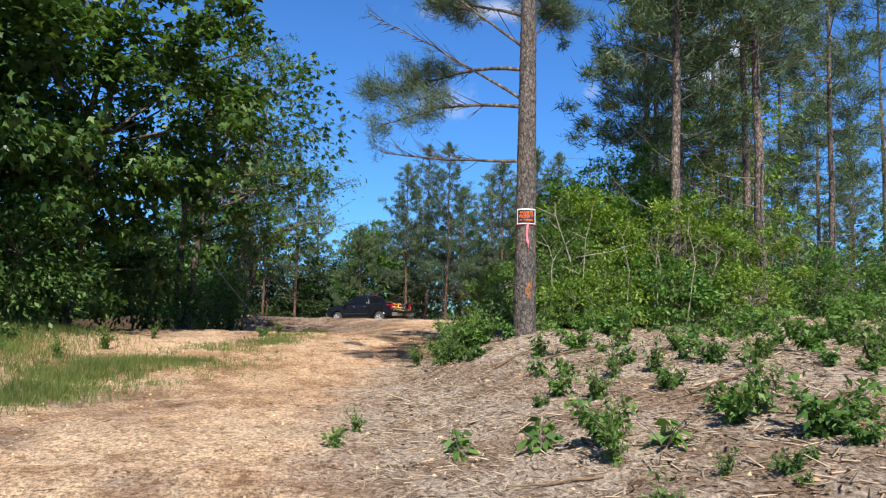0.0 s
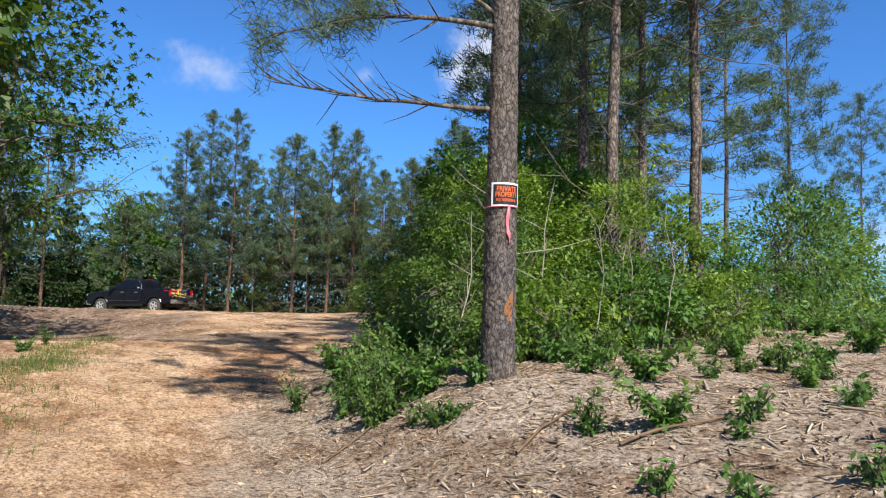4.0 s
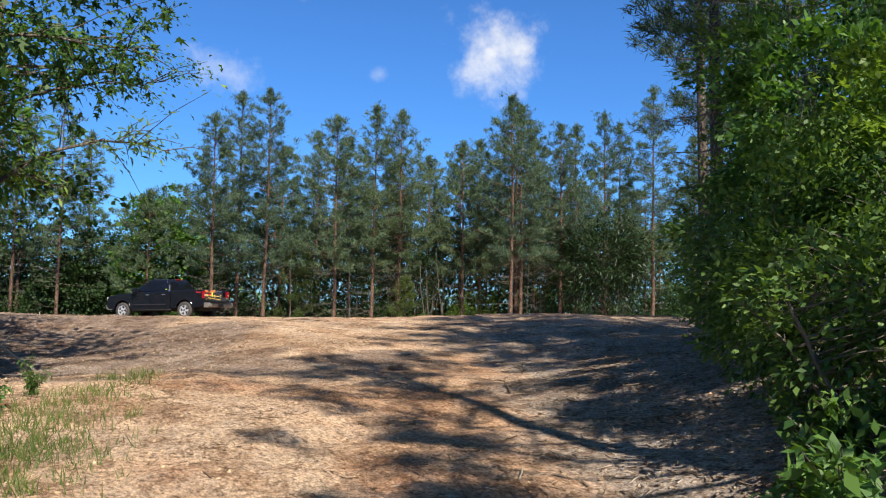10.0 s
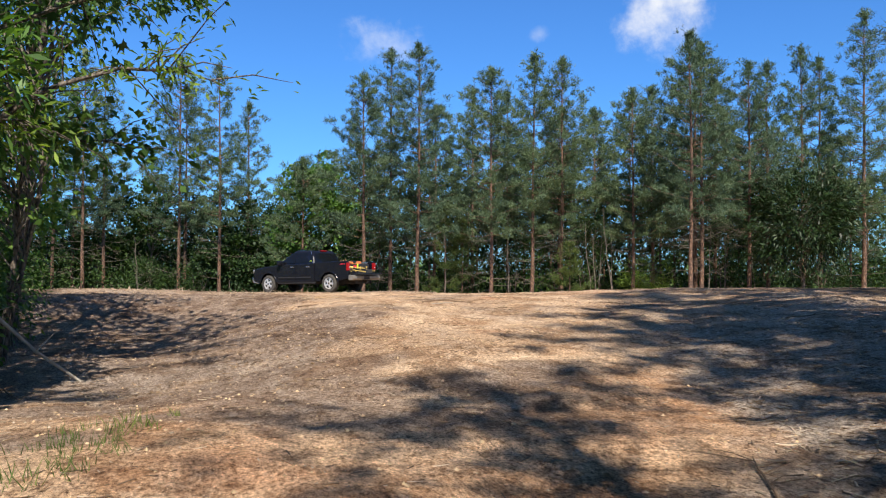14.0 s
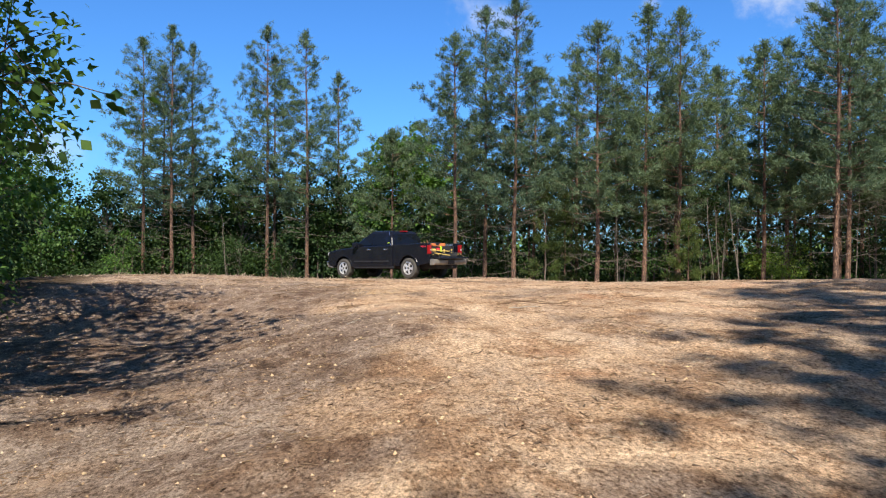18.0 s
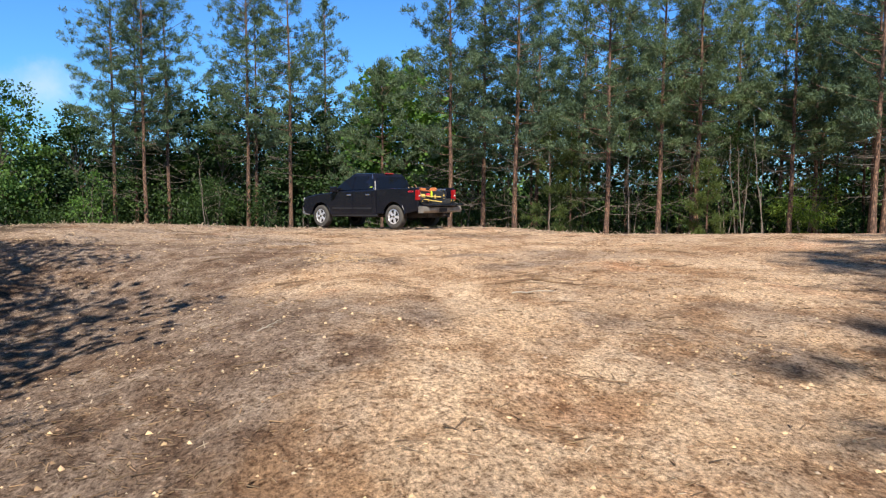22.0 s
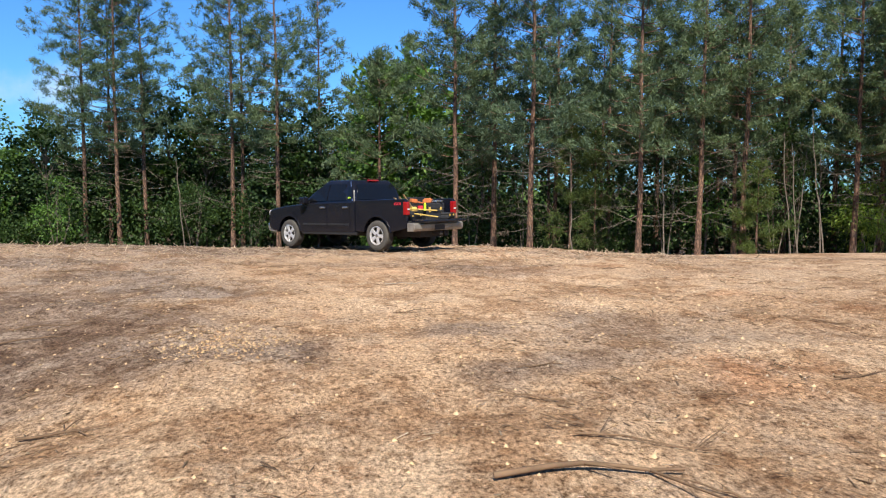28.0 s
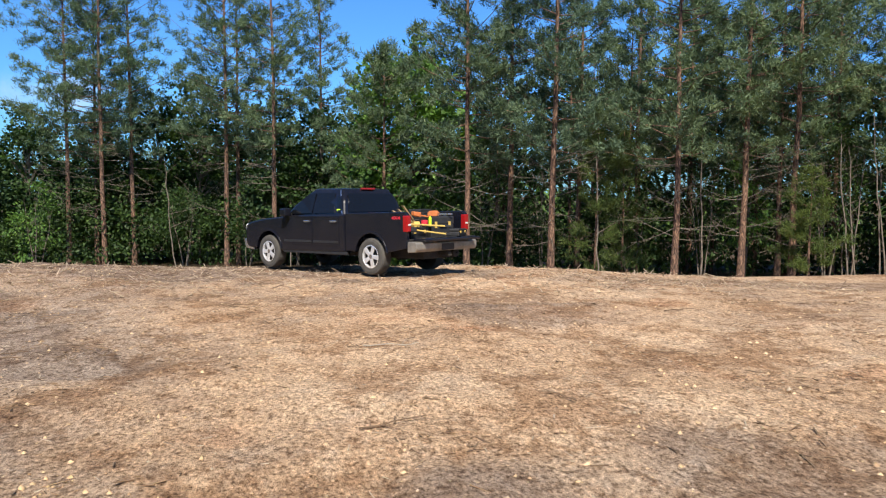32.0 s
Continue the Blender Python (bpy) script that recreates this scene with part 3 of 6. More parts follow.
def ground_material():
    m, sh, n, l = mat("clay_and_mulch", (0.4, 0.3, 0.2), 0.95)
    sh.inputs["Specular IOR Level"].default_value = 0.15
    tc = n.new("ShaderNodeTexCoord")
    pos = tc.outputs["Object"]
    big = noise_node(n, l, 0.32, 5, 0.6, pos)
    clay = ramp_node(n, [(0.3, (0.404, 0.258, 0.148)), (0.48, (0.550, 0.370, 0.222)), (0.62, (0.628, 0.447, 0.284)), (0.78, (0.490, 0.314, 0.182))])
    l.new(big.outputs["Fac"], clay.inputs["Fac"])
    red = noise_node(n, l, 0.5, 3, 0.5, pos, (1, 1, 1))
    redr = ramp_node(n, [(0.60, (0, 0, 0)), (0.74, (1, 1, 1))])
    l.new(red.outputs["Fac"], redr.inputs["Fac"])
    col = mix_node(n, l, clay.outputs["Color"], (0.50, 0.235, 0.115), mix_node(n, l, (0, 0, 0), redr.outputs["Color"], 0.55))
    ar = n.new("ShaderNodeAttribute")
    ar.attribute_name = "rust"
    open_ = noise_node(n, l, 1.6, 8, 0.7, pos)
    rr_ = n.new("ShaderNodeMath")
    rr_.operation, rr_.use_clamp = "MULTIPLY", True
    l.new(ar.outputs["Fac"], rr_.inputs[0])
    l.new(open_.outputs["Fac"], rr_.inputs[1])
    col = mix_node(n, l, col, (0.60, 0.285, 0.125), rr_.outputs[0])
    grit = noise_node(n, l, 30.0, 7, 0.75, pos, (1, 0.62, 1))
    gr = ramp_node(n, [(0.36, (0.30, 0.26, 0.235)), (0.5, (0.99, 1.02, 1.11)), (0.64, (1.5, 1.53, 1.63))])
    l.new(grit.outputs["Fac"], gr.inputs["Fac"])
    # shredded wood: streaky greys and browns
    s1 = noise_node(n, l, 11.0, 7, 0.74, pos, (1, 1.7, 1))
    s2 = noise_node(n, l, 14.0, 6, 0.72, pos, (1.8, 1, 1))
    shred = ramp_node(n, [(0.32, (0.165, 0.122, 0.088)), (0.5, (0.385, 0.310, 0.235)), (0.66, (0.560, 0.475, 0.380))])
    l.new(mix_node(n, l, s1.outputs["Color"], s2.outputs["Color"], 0.5), shred.inputs["Fac"])
    am = n.new("ShaderNodeAttribute")
    am.attribute_name = "mulch"
    patchy = n.new("ShaderNodeMath")
    patchy.operation = "MULTIPLY_ADD"
    edge = noise_node(n, l, 3.0, 8, 0.76, pos, (1, 0.6, 1))
    patchy.inputs[1].default_value, patchy.inputs[2].default_value = 1.3, -0.65
    l.new(edge.outputs["Fac"], patchy.inputs[0])
    plus = n.new("ShaderNodeMath")
    plus.operation, plus.use_clamp = "ADD", True
    l.new(am.outputs["Fac"], plus.inputs[0])
    l.new(patchy.outputs[0], plus.inputs[1])
    lo = n.new("ShaderNodeAttribute")
    lo.attribute_name = "loam"
    soil = ramp_node(n, [(0.32, (0.115, 0.080, 0.058)), (0.5, (0.255, 0.182, 0.130)), (0.68, (0.410, 0.312, 0.225))])
    l.new(edge.outputs["Fac"], soil.inputs["Fac"])
    lplus = n.new("ShaderNodeMath")
    lplus.operation, lplus.use_clamp = "MULTIPLY_ADD", True
    lplus.inputs[1].default_value = 1.1
    l.new(lo.outputs["Fac"], lplus.inputs[0])
    l.new(patchy.outputs[0], lplus.inputs[2])
    col = mix_node(n, l, col, soil.outputs["Color"], lplus.outputs[0])
    col = mix_node(n, l, col, shred.outputs["Color"], plus.outputs[0])
    # crumbled brown patches, with torn outlines, over the clay
    torn = noise_node(n, l, 0.95, 10, 0.74, pos, (1, 0.7, 1))
    tr_ = ramp_node(n, [(0.49, (1, 1, 1)), (0.58, (0.60, 0.51, 0.44))])
    l.new(torn.outputs["Fac"], tr_.inputs["Fac"])
    col = mix_node(n, l, col, tr_.outputs["Color"], 0.85, "MULTIPLY")
    pale = noise_node(n, l, 1.7, 9, 0.72, pos, (1, 0.7, 1))
    pl_ = ramp_node(n, [(0.54, (1, 1, 1)), (0.66, (1.22, 1.24, 1.26))])
    l.new(pale.outputs["Fac"], pl_.inputs["Fac"])
    col = mix_node(n, l, col, pl_.outputs["Color"], 0.9, "MULTIPLY")
    # bright chips and dark crumbs
    speck = noise_node(n, l, 56.0, 4, 0.75, pos, (1, 0.62, 1))
    sp_ = ramp_node(n, [(0.35, (0.30, 0.25, 0.22)), (0.46, (1, 1, 1)), (0.56, (1, 1, 1)), (0.66, (1.65, 1.6, 1.55))])
    l.new(speck.outputs["Fac"], sp_.inputs["Fac"])
    col = mix_node(n, l, col, sp_.outputs["Color"], 0.9, "MULTIPLY")
    # thin scatter of dark litter over the clay
    fleck = noise_node(n, l, 6.5, 9, 0.8, pos, (1, 0.7, 1))
    fr = ramp_node(n, [(0.51, (1, 1, 1)), (0.60, (0.44, 0.36, 0.30))])
    l.new(fleck.outputs["Fac"], fr.inputs["Fac"])
    col = mix_node(n, l, col, fr.outputs["Color"], 0.8, "MULTIPLY")
    al = n.new("ShaderNodeAttribute")
    al.attribute_name = "litter"
    lit = ramp_node(n, [(0.3, (0.035, 0.026, 0.016)), (0.7, (0.12, 0.08, 0.045))])
    l.new(s1.outputs["Fac"], lit.inputs["Fac"])
    col = mix_node(n, l, col, lit.outputs["Color"], al.outputs["Fac"])
    col = mix_node(n, l, col, gr.outputs["Color"], 1.0, "MULTIPLY")
    l.new(col, sh.inputs["Base Color"])
    lump = noise_node(n, l, 8.5, 9, 0.7, pos, (1, 0.7, 1))
    hh = mix_node(n, l, grit.outputs["Fac"], lump.outputs["Fac"], 0.62)
    bump(n, l, sh, hh, 1.0, 0.075)
    return m


ground_mesh.materials.append(ground_material())
ground = tagged(new("ground", ground_mesh), "tan clay track with shredded wood mulch and red patches", "ground", kind="structure")

# ---- pines ----
FAR_PINES = [
    (-16.17, 30.27, 18.39, 1), (-14.98, 31.39, 16.63, 2), (-13.91, 29.21, 19.03, 3), (-12.56, 30.32, 18.11, 4), (-7.14, 28.94, 19.22, 5), (-6.73, 30.57, 17.43, 6),
    (-4.16, 25.58, 17.88, 7), (-1.81, 30.86, 16.64, 8), (4.43, 14.5, 15.1, 9), (6.69, 16.6, 17.69, 10), (7.57, 13.01, 16.98, 11), (11.75, 10.9, 15.0, 12),
    (14.95, 11.9, 16.6, 13), (16.9, 11.6, 16.4, 14), (18.71, 15.62, 13.96, 15), (21.51, 10.54, 14.34, 16), (24.08, 12.17, 15.21, 17), (26.8, 11.29, 17.57, 18),
    (27.91, 7.22, 15.33, 19), (30.87, 9.0, 16.29, 20), (34.52, 9.9, 18.06, 21), (36.41, 6.53, 19.19, 22), (25.0, 8.1, 16.6, 23), (22.64, 5.87, 16.16, 24),
    (9.96, 17.29, 14.52, 25), (21.81, 16.33, 14.77, 26), (13.15, 18.4, 16.23, 27), (30.37, 13.97, 16.83, 31), (38.39, 12.41, 18.58, 32), (25.32, 17.27, 16.13, 33),
    (40.76, 5.1, 17.65, 34), (1.44, 21.7, 10.99, 36), (16.34, 19.51, 16.49, 37), (-30.7, 26.66, 18.24, 38), (45.04, 10.17, 17.42, 39)]
for x, y, h, s in FAR_PINES:
    thin = s in (7, 3, 4, 8)
    pine("pine_tree", "tall slender pine with bare reddish trunk at the clearing's edge", s, h * (1.04 if s < 9 else 1.0), 0.125 + 0.004 * (h - 12), h * (0.37 if s < 9 else 0.31), (4.3 if s < 9 else 3.9) if not thin else 3.3,
         (x, y, float(land(x, y)) - 0.05), M_BARK_RED, tufts=3600 if not thin else 2900, per=5, dead=22, group="pines at the clearing's edge", size=0.24, sides=8, width=0.021, spire=0.93, taper=1.55, gap=0.22)

back = np.random.default_rng(41)
for i in range(30):
    x = 4.5 + 1.55 * i + back.normal() * 0.7
    y = float(np.interp(x, [-60, -20, -3, 2, 5, 18, 30, 60], [20, 26, 27, 23, 16, 15, 11, 9])) + 4.5 + 7 * back.random()
    h = 12.6 + 2.6 * back.random()
    pine("pine_tree", "slender pine standing deeper in the woods", 700 + i, h, 0.11, h * 0.36, 2.4, (x, y, float(land(x, y)) - 0.05), M_BARK_RED, tufts=900, per=6, dead=5, group="pines deeper in the woods", size=0.3, sides=7, width=0.024, spire=0.93, taper=1.55, gap=0.22)

RIGHT_PINES = [
    (2.35, -35.9, 15.5, 0.115, 61), (0.4, -35.88, 15.0, 0.115, 75), (2.0, -33.3, 15.5, 0.135, 62), (3.8, -28.3, 15.0, 0.14, 63), (4.3, -32.6, 15.0, 0.115, 73), (4.5, -27.7, 15.5, 0.12, 74), (13.27, -27.58, 14.0, 0.1, 64), (6.38, -25.67, 16.0, 0.14, 65),
    (7.39, -26.32, 15.0, 0.12, 66), (10.08, -22.79, 15.5, 0.13, 67), (18.25, -26.41, 13.5, 0.1, 68), (33.97, -19.84, 13.0, 0.1, 69), (9.43, -29.5, 15.0, 0.12, 70),
    (13.65, -21.55, 15.0, 0.12, 71), (18.23, -18.26, 15.0, 0.12, 72)]
for x, y, h, rr, s in RIGHT_PINES:
    pine("pine_tree", "tall pine with grey scaly bark behind the bushes", s, h, rr, h * (0.28 if s == 62 else 0.38), {61: 3.4, 62: 3.9, 63: 2.2, 65: 1.8, 66: 1.8, 73: 1.8, 74: 2.0, 75: 3.6}.get(s, 2.8), (x, y, float(land(x, y)) - 0.05), M_BARK,
         tufts={61: 2200, 62: 3500, 63: 1000, 65: 1000, 66: 1000, 73: 900, 74: 1000, 75: 2800}.get(s, 1700), per=8, dead=5 if s == 75 else 14, group="pines behind the bushes", size=0.26, sides=10, width=0.014)
SIGN_PINE = (-3.85, -38.93)
sign_pine_z = float(land(*SIGN_PINE)) - 0.06
sign_pine = pine("pine_tree", "large pine with plated grey bark carrying a warning sign", 80, 13.3, 0.166, 6.0, 3.4, (*SIGN_PINE, sign_pine_z), M_BARK,
                 tufts=1050, per=13, dead=0, group="pines behind the bushes", size=0.27, sides=24, lean=(0.003, 0.008))



def plated_trunk(height, radius, lean, seed):
    """The near trunk with its bark plates as real relief: raised plates, deep furrows between them."""
    r = np.random.default_rng(seed)
    nz, na = 460, 84
    zz = np.r_[np.linspace(-0.25, 6.0, nz - 40), np.linspace(6.05, height, 40)]
    ang = np.arange(na) * 2 * np.pi / na
    Z, A = np.meshgrid(zz, ang, indexing="ij")
    cz, ca = 0.070, 24
    arc = A * radius
    jag = field(arc * 40 + 3, Z * 40, 0.9) * 0.5 + field(arc * 40, Z * 40 + 7, 0.35) * 0.4
    u, v = Z / cz + 0.55 * field(arc * 10, Z * 10, 0.6), A / (2 * np.pi) * ca + 0.5 * field(arc * 10 + 5, Z * 10, 0.7) * smooth(0, 0.3, A) * smooth(6.28, 5.98, A)
    iu, iv = np.floor(u).astype(int), np.floor(v).astype(int)
    ju, jv, ph = r.random((64, ca)), r.random((64, ca)), r.random((64, ca))
    near, nxt, tone = np.full(Z.shape, 9.0), np.full(Z.shape, 9.0), np.zeros(Z.shape)
    for du in (-1, 0, 1):
        for dv in (-1, 0, 1):
            a, c = (iu + du) % 64, (iv + dv) % ca
            d = np.hypot((iu + du + ju[a, c] - u) * 1.0, (iv + dv + jv[a, c] - v) * 1.0)
            closer = d < near
            nxt = np.where(closer, near, np.minimum(nxt, d))
            tone = np.where(closer, ph[a, c], tone)
            near = np.where(closer, d, near)
    plate = smooth(0.02, 0.12, nxt - near + 0.08 * jag)
    tone = np.clip(tone + 0.35 * jag, 0, 1)
    rad = radius * (1 - 0.86 * np.clip(Z / height, 0, 1) ** 1.05) * (1 + 0.28 * smooth(0.25, -0.2, Z))
    rad = rad + (0.009 * plate * (0.25 + 1.1 * tone) - 0.006) * np.clip(rad / radius, 0.2, 1) + 0.0025 * r.normal(size=Z.shape) * plate
    x = rad * np.cos(A) + lean[0] * Z
    y = rad * np.sin(A) + lean[1] * Z
    k = np.arange(Z.size).reshape(Z.shape)
    f = np.stack([k[:-1], np.roll(k[:-1], -1, 1), np.roll(k[1:], -1, 1), k[1:]], -1).reshape(-1, 4)
    me = mesh_of("trunk", np.stack([x, y, Z], -1).reshape(-1, 3), f, None, True)
    me.materials.append(M_BARK_NEAR)
    return me


for o in sign_pine.children:
    if o.name.startswith("trunk"):
        o.data = plated_trunk(13.3, 0.166, (0.003, 0.008), 81)


def big_limb(z, azimuth, length, climb, droop, leafy_from, tufts, seed, thick=0.03):
    """One of the long lower limbs of the sign's pine, with side twigs and needles towards its end."""
    r = np.random.default_rng(seed)
    a = radians(azimuth)
    out = np.array([math.sin(a), math.cos(a), 0])
    side = np.array([out[1], -out[0], 0])
    t = np.linspace(0, 1, 11)[:, None]
    pts = out * (0.1 + length * t) + np.array([0, 0, 1]) * (z + length * (climb * t - droop * t * t)) + 0.045 * length * np.cumsum(r.normal(size=(11, 3)) * 0.2, 0) * t
    pts[:, :2] += np.array([0.003, 0.008]) * z
    wood, tips, ways = Shell(), [], []
    wood.tube(pts, thick * (1 - 0.82 * t[:, 0]), 7)
    for _ in range(26):
        u = 0.25 + 0.74 * r.random()
        p = np.array([np.interp(u, t[:, 0], pts[:, i]) for i in range(3)])
        w = out * 0.7 + side * r.normal() * 0.9 + np.array([0, 0, 0.25 * r.normal() + 0.1])
        ln = length * (0.1 + 0.22 * r.random()) * (1.15 - u * 0.5)
        q = np.stack([p, p + 0.5 * ln * w, p + ln * w + (0, 0, 0.05 * ln)])
        wood.tube(q, [thick * 0.3, thick * 0.2, thick * 0.08], 4)
        if u > leafy_from:
            for k in range(max(1, tufts // 20)):
                v = 0.25 + 0.8 * r.random()
                tips.append(q[0] + (q[2] - q[0]) * v + r.normal(size=3) * 0.09)
                ways.append(w / np.linalg.norm(w) * 0.7 + np.array([0, 0, 0.5]))
    limb = piece("limb", wood.mesh("limb", M_BARK_GREY, True), sign_pine)
    if tips:
        tagged(piece("needles", needle_cloud("needles", np.array(tips), np.array(ways), 0.19, 0.0045, 22, M_NEEDLE, r), limb), kind="stuff")


base_z = sign_pine_z
big_limb(2.60 - base_z, -62, 2.25, 0.03, -0.08, 0.8, 22, 201, 0.028)
big_limb(3.44 - base_z, -66, 2.25, 0.12, 0.26, 0.45, 130, 202, 0.032)
big_limb(4.03 - base_z, -58, 2.5, 0.16, 0.34, 0.40, 190, 203, 0.034)
big_limb(3.56 - base_z, -74, 2.3, 0.62, 0.05, 0.97, 0, 204, 0.026)
big_limb(4.40 - base_z, -70, 1.6, 0.75, 0.0, 0.6, 90, 205, 0.026)
big_limb(4.9 - base_z, -40, 1.9, 0.45, 0.15, 0.4, 150, 206, 0.03)
big_limb(4.56 - base_z, 60, 0.5, 0.9, 0.0, 0.97, 0, 207, 0.022)
big_limb(5.3 - base_z, 30, 2.0, 0.35, 0.2, 0.35, 160, 208, 0.03)

# ---- broad-leaved trees and bushes ----
LEFT_TREES = [
    (-9.98, -23.62, 11.5, (7.4, 3.0, 1.9, 2.8), (2.0, 0.5), 2700, 101), (-12.33, -29.22, 11.5, (6.6, 3.8, 3.7, 5.6), (0.3, 0.0), 26000, 102),
    (-15.13, -33.72, 11.0, (5.6, 3.8, 3.6, 5.4), (0.0, 0.0), 21000, 104), (-16.23, -27.22, 12.0, (6.5, 3.6, 3.6, 5.6), (0.0, 0.0), 7000, 103)]
track_trees = []
for x, y, h, c, off, nl, s in LEFT_TREES:
    track_trees.append(hardwood("sweetgum_tree", "dense dark green broad-leaved tree beside the track", s, (x, y, float(land(x, y))), h, 0.15, c, nl, 0.21, M_LEAF_SWEET, PALM if s == 101 else STAR, 260, group="trees beside the track", stems=2,
             shift=off, clump=0.30, fill=0.5))


def overhang(tree, line, leaves, size, material, seed, shape):
    """A long limb of a broad-leaved tree that hangs out over the clearing, with leafy side twigs."""
    r = np.random.default_rng(seed)
    t = np.linspace(0, 1, 12)
    ctrl = np.asarray(line, float)
    pts = np.stack([np.interp(t, np.linspace(0, 1, len(ctrl)), ctrl[:, i]) for i in range(3)], 1) + 0.05 * r.normal(size=(12, 3)) * t[:, None]
    wood, at, dirs = Shell(), [], []
    wood.tube(pts, 0.045 * (1 - 0.85 * t), 6)
    for _ in range(34):
        u = 0.2 + 0.8 * r.random()
        p = np.array([np.interp(u, t, pts[:, i]) for i in range(3)])
        w = (ctrl[-1] - ctrl[0]) * 0.12 + r.normal(size=3) * np.array([0.5, 0.5, 0.38])
        ln = 0.5 + 0.5 * r.random()
        q = np.stack([p, p + 0.5 * ln * w + (0, 0, 0.05), p + ln * w - (0, 0, 0.06)])
        wood.tube(q, [0.011, 0.008, 0.003], 4)
        for _ in range(leaves // 34):
            v = 0.15 + 0.9 * r.random()
            at.append(q[0] + (q[2] - q[0]) * v + r.normal(size=3) * 0.10)
            dirs.append(w / np.linalg.norm(w))
    limb = tagged(piece("limb", wood.mesh("limb", M_BARK_GREY, True), tree), kind="stuff")
    tagged(piece("foliage", leaf_cloud("foliage", shape, np.array(at), np.array(dirs), size, material, r, spread=0.8, droop=0.45), limb), kind="stuff")


overhang(track_trees[0], [(0.1, 0, 3.2), (1.6, -0.3, 4.0), (3.2, -0.7, 4.7), (4.7, -0.9, 5.0)], 1300, 0.085, M_LEAF_BR, 161, LEAF)
overhang(track_trees[0], [(0.1, 0, 4.4), (1.5, -0.9, 5.2), (3.0, -1.4, 5.3), (4.2, -1.6, 5.1)], 1300, 0.085, M_LEAF_BR, 162, LEAF)
overhang(track_trees[0], [(0.1, 0, 3.0), (1.2, 0.6, 3.4), (2.4, 1.2, 3.5), (3.6, 1.6, 3.3)], 800, 0.125, M_LEAF_DK, 163, BROAD)
overhang(track_trees[1], [(0.1, 0, 5.5), (2.0, -0.5, 6.6), (3.6, -0.9, 7.0), (5.0, -1.2, 6.8)], 1700, 0.10, M_LEAF_BR, 164, LONG)
overhang(track_trees[1], [(0.1, 0, 4.5), (2.2, 0.2, 5.2), (3.8, 0.3, 5.4), (5.2, 0.2, 5.0)], 1700, 0.10, M_LEAF_BR, 165, LONG)
LEFT_SMALL = [
    (-8.76, -18.32, 11.0, (7.6, 2.2, 2.4, 3.2), 2600, 0.15, 0, 111), (-10.07, -14.52, 7.5, (4.2, 1.7, 1.8, 2.8), 3600, 0.16, 1, 112),
    (-8.29, -21.23, 6.0, (3.6, 1.0, 1.3, 1.7), 900, 0.14, 2, 113), (-9.27, -22.16, 3.4, (1.0, 1.1, 1.4, 0.9), 3600, 0.11, 0, 114),
    (-9.38, -18.62, 3.2, (1.2, 1.1, 1.4, 1.1), 4200, 0.11, 0, 115), (-10.26, -16.01, 3.2, (1.3, 1.3, 1.4, 1.2), 4000, 0.12, 0, 116),
    (-10.99, -26.04, 3.2, (1.5, 1.4, 2.0, 1.4), 5200, 0.13, 0, 117), (-12.71, -32.97, 3.0, (1.2, 1.6, 1.6, 1.2), 5200, 0.12, 0, 118),
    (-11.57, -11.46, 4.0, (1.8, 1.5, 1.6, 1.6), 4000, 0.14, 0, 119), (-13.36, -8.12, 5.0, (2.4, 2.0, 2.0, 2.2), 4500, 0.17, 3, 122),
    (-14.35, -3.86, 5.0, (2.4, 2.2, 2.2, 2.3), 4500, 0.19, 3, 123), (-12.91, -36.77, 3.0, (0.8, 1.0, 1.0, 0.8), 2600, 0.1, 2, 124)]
# Tone 3 paints the shade of the wood's edge into the leaves.
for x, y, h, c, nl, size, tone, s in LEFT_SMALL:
    hardwood("young_hardwood" if h > 4.2 else "bush", ("dark green leafy sapling at the wood's edge", "bright green leafy sapling at the wood's edge", "yellow-green airy sapling at the wood's edge", "sapling at the wood's edge, leaf colour darkened for shade")[tone], s,
             (x, y, float(land(x, y)) - 0.04), h, 0.13 if h > 10 else 0.06 if h > 4.2 else 0.03, c, nl, size, (M_LEAF_DK, M_LEAF_BR, M_LEAF_YL, M_LEAF_PAINTED_SHADE)[tone], STAR if h > 4.2 else LEAF, 60,
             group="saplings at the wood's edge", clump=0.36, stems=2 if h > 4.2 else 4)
drooping = hardwood("young_hardwood", "young tree with long drooping fresh green leaves", 126, (-8.1, -25.02, float(land(-8.1, -25.02)) - 0.04), 4.4, 0.03, (3.4, 0.8, 0.8, 0.9), 420, 0.22, M_LEAF_BR, LONG, 26, group="saplings at the wood's edge", clump=0.2,
         shift=(0.3, 0.0))
overhang(drooping, [(0.05, 0, 2.5), (0.9, 0, 3.3), (1.9, -0.1, 3.75), (2.9, -0.1, 3.6)], 480, 0.125, M_LEAF_YL, 166, LONG)
hardwood("sweetgum_tree", "bright green broad-leaved tree behind the pickup", 120, (2.97, 24.46, float(land(2.97, 24.46))), 12.0, 0.16, (5.9, 3.0, 2.8, 5.4), 17000, 0.26, M_LEAF_GUM, BROAD, 170, clump=0.42, fill=0.6)
hardwood("magnolia_tree", "dark glossy broad-leaved tree among the pines", 121, (29.94, 4.73, float(land(29.94, 4.73))), 8.5, 0.13, (4.6, 3.0, 3.0, 3.2), 9000, 0.34, M_LEAF_GLOSSY, LONG, 110)
hardwood("bush", "bright green bush at the edge of the pines", 125, (22.7, 11.1, float(land(22.7, 11.1))), 3.4, 0.03, (1.9, 1.5, 1.1, 1.5), 3600, 0.17, M_LEAF_YL, LONG, 40, M_TWIG, clump=0.3, stems=4)
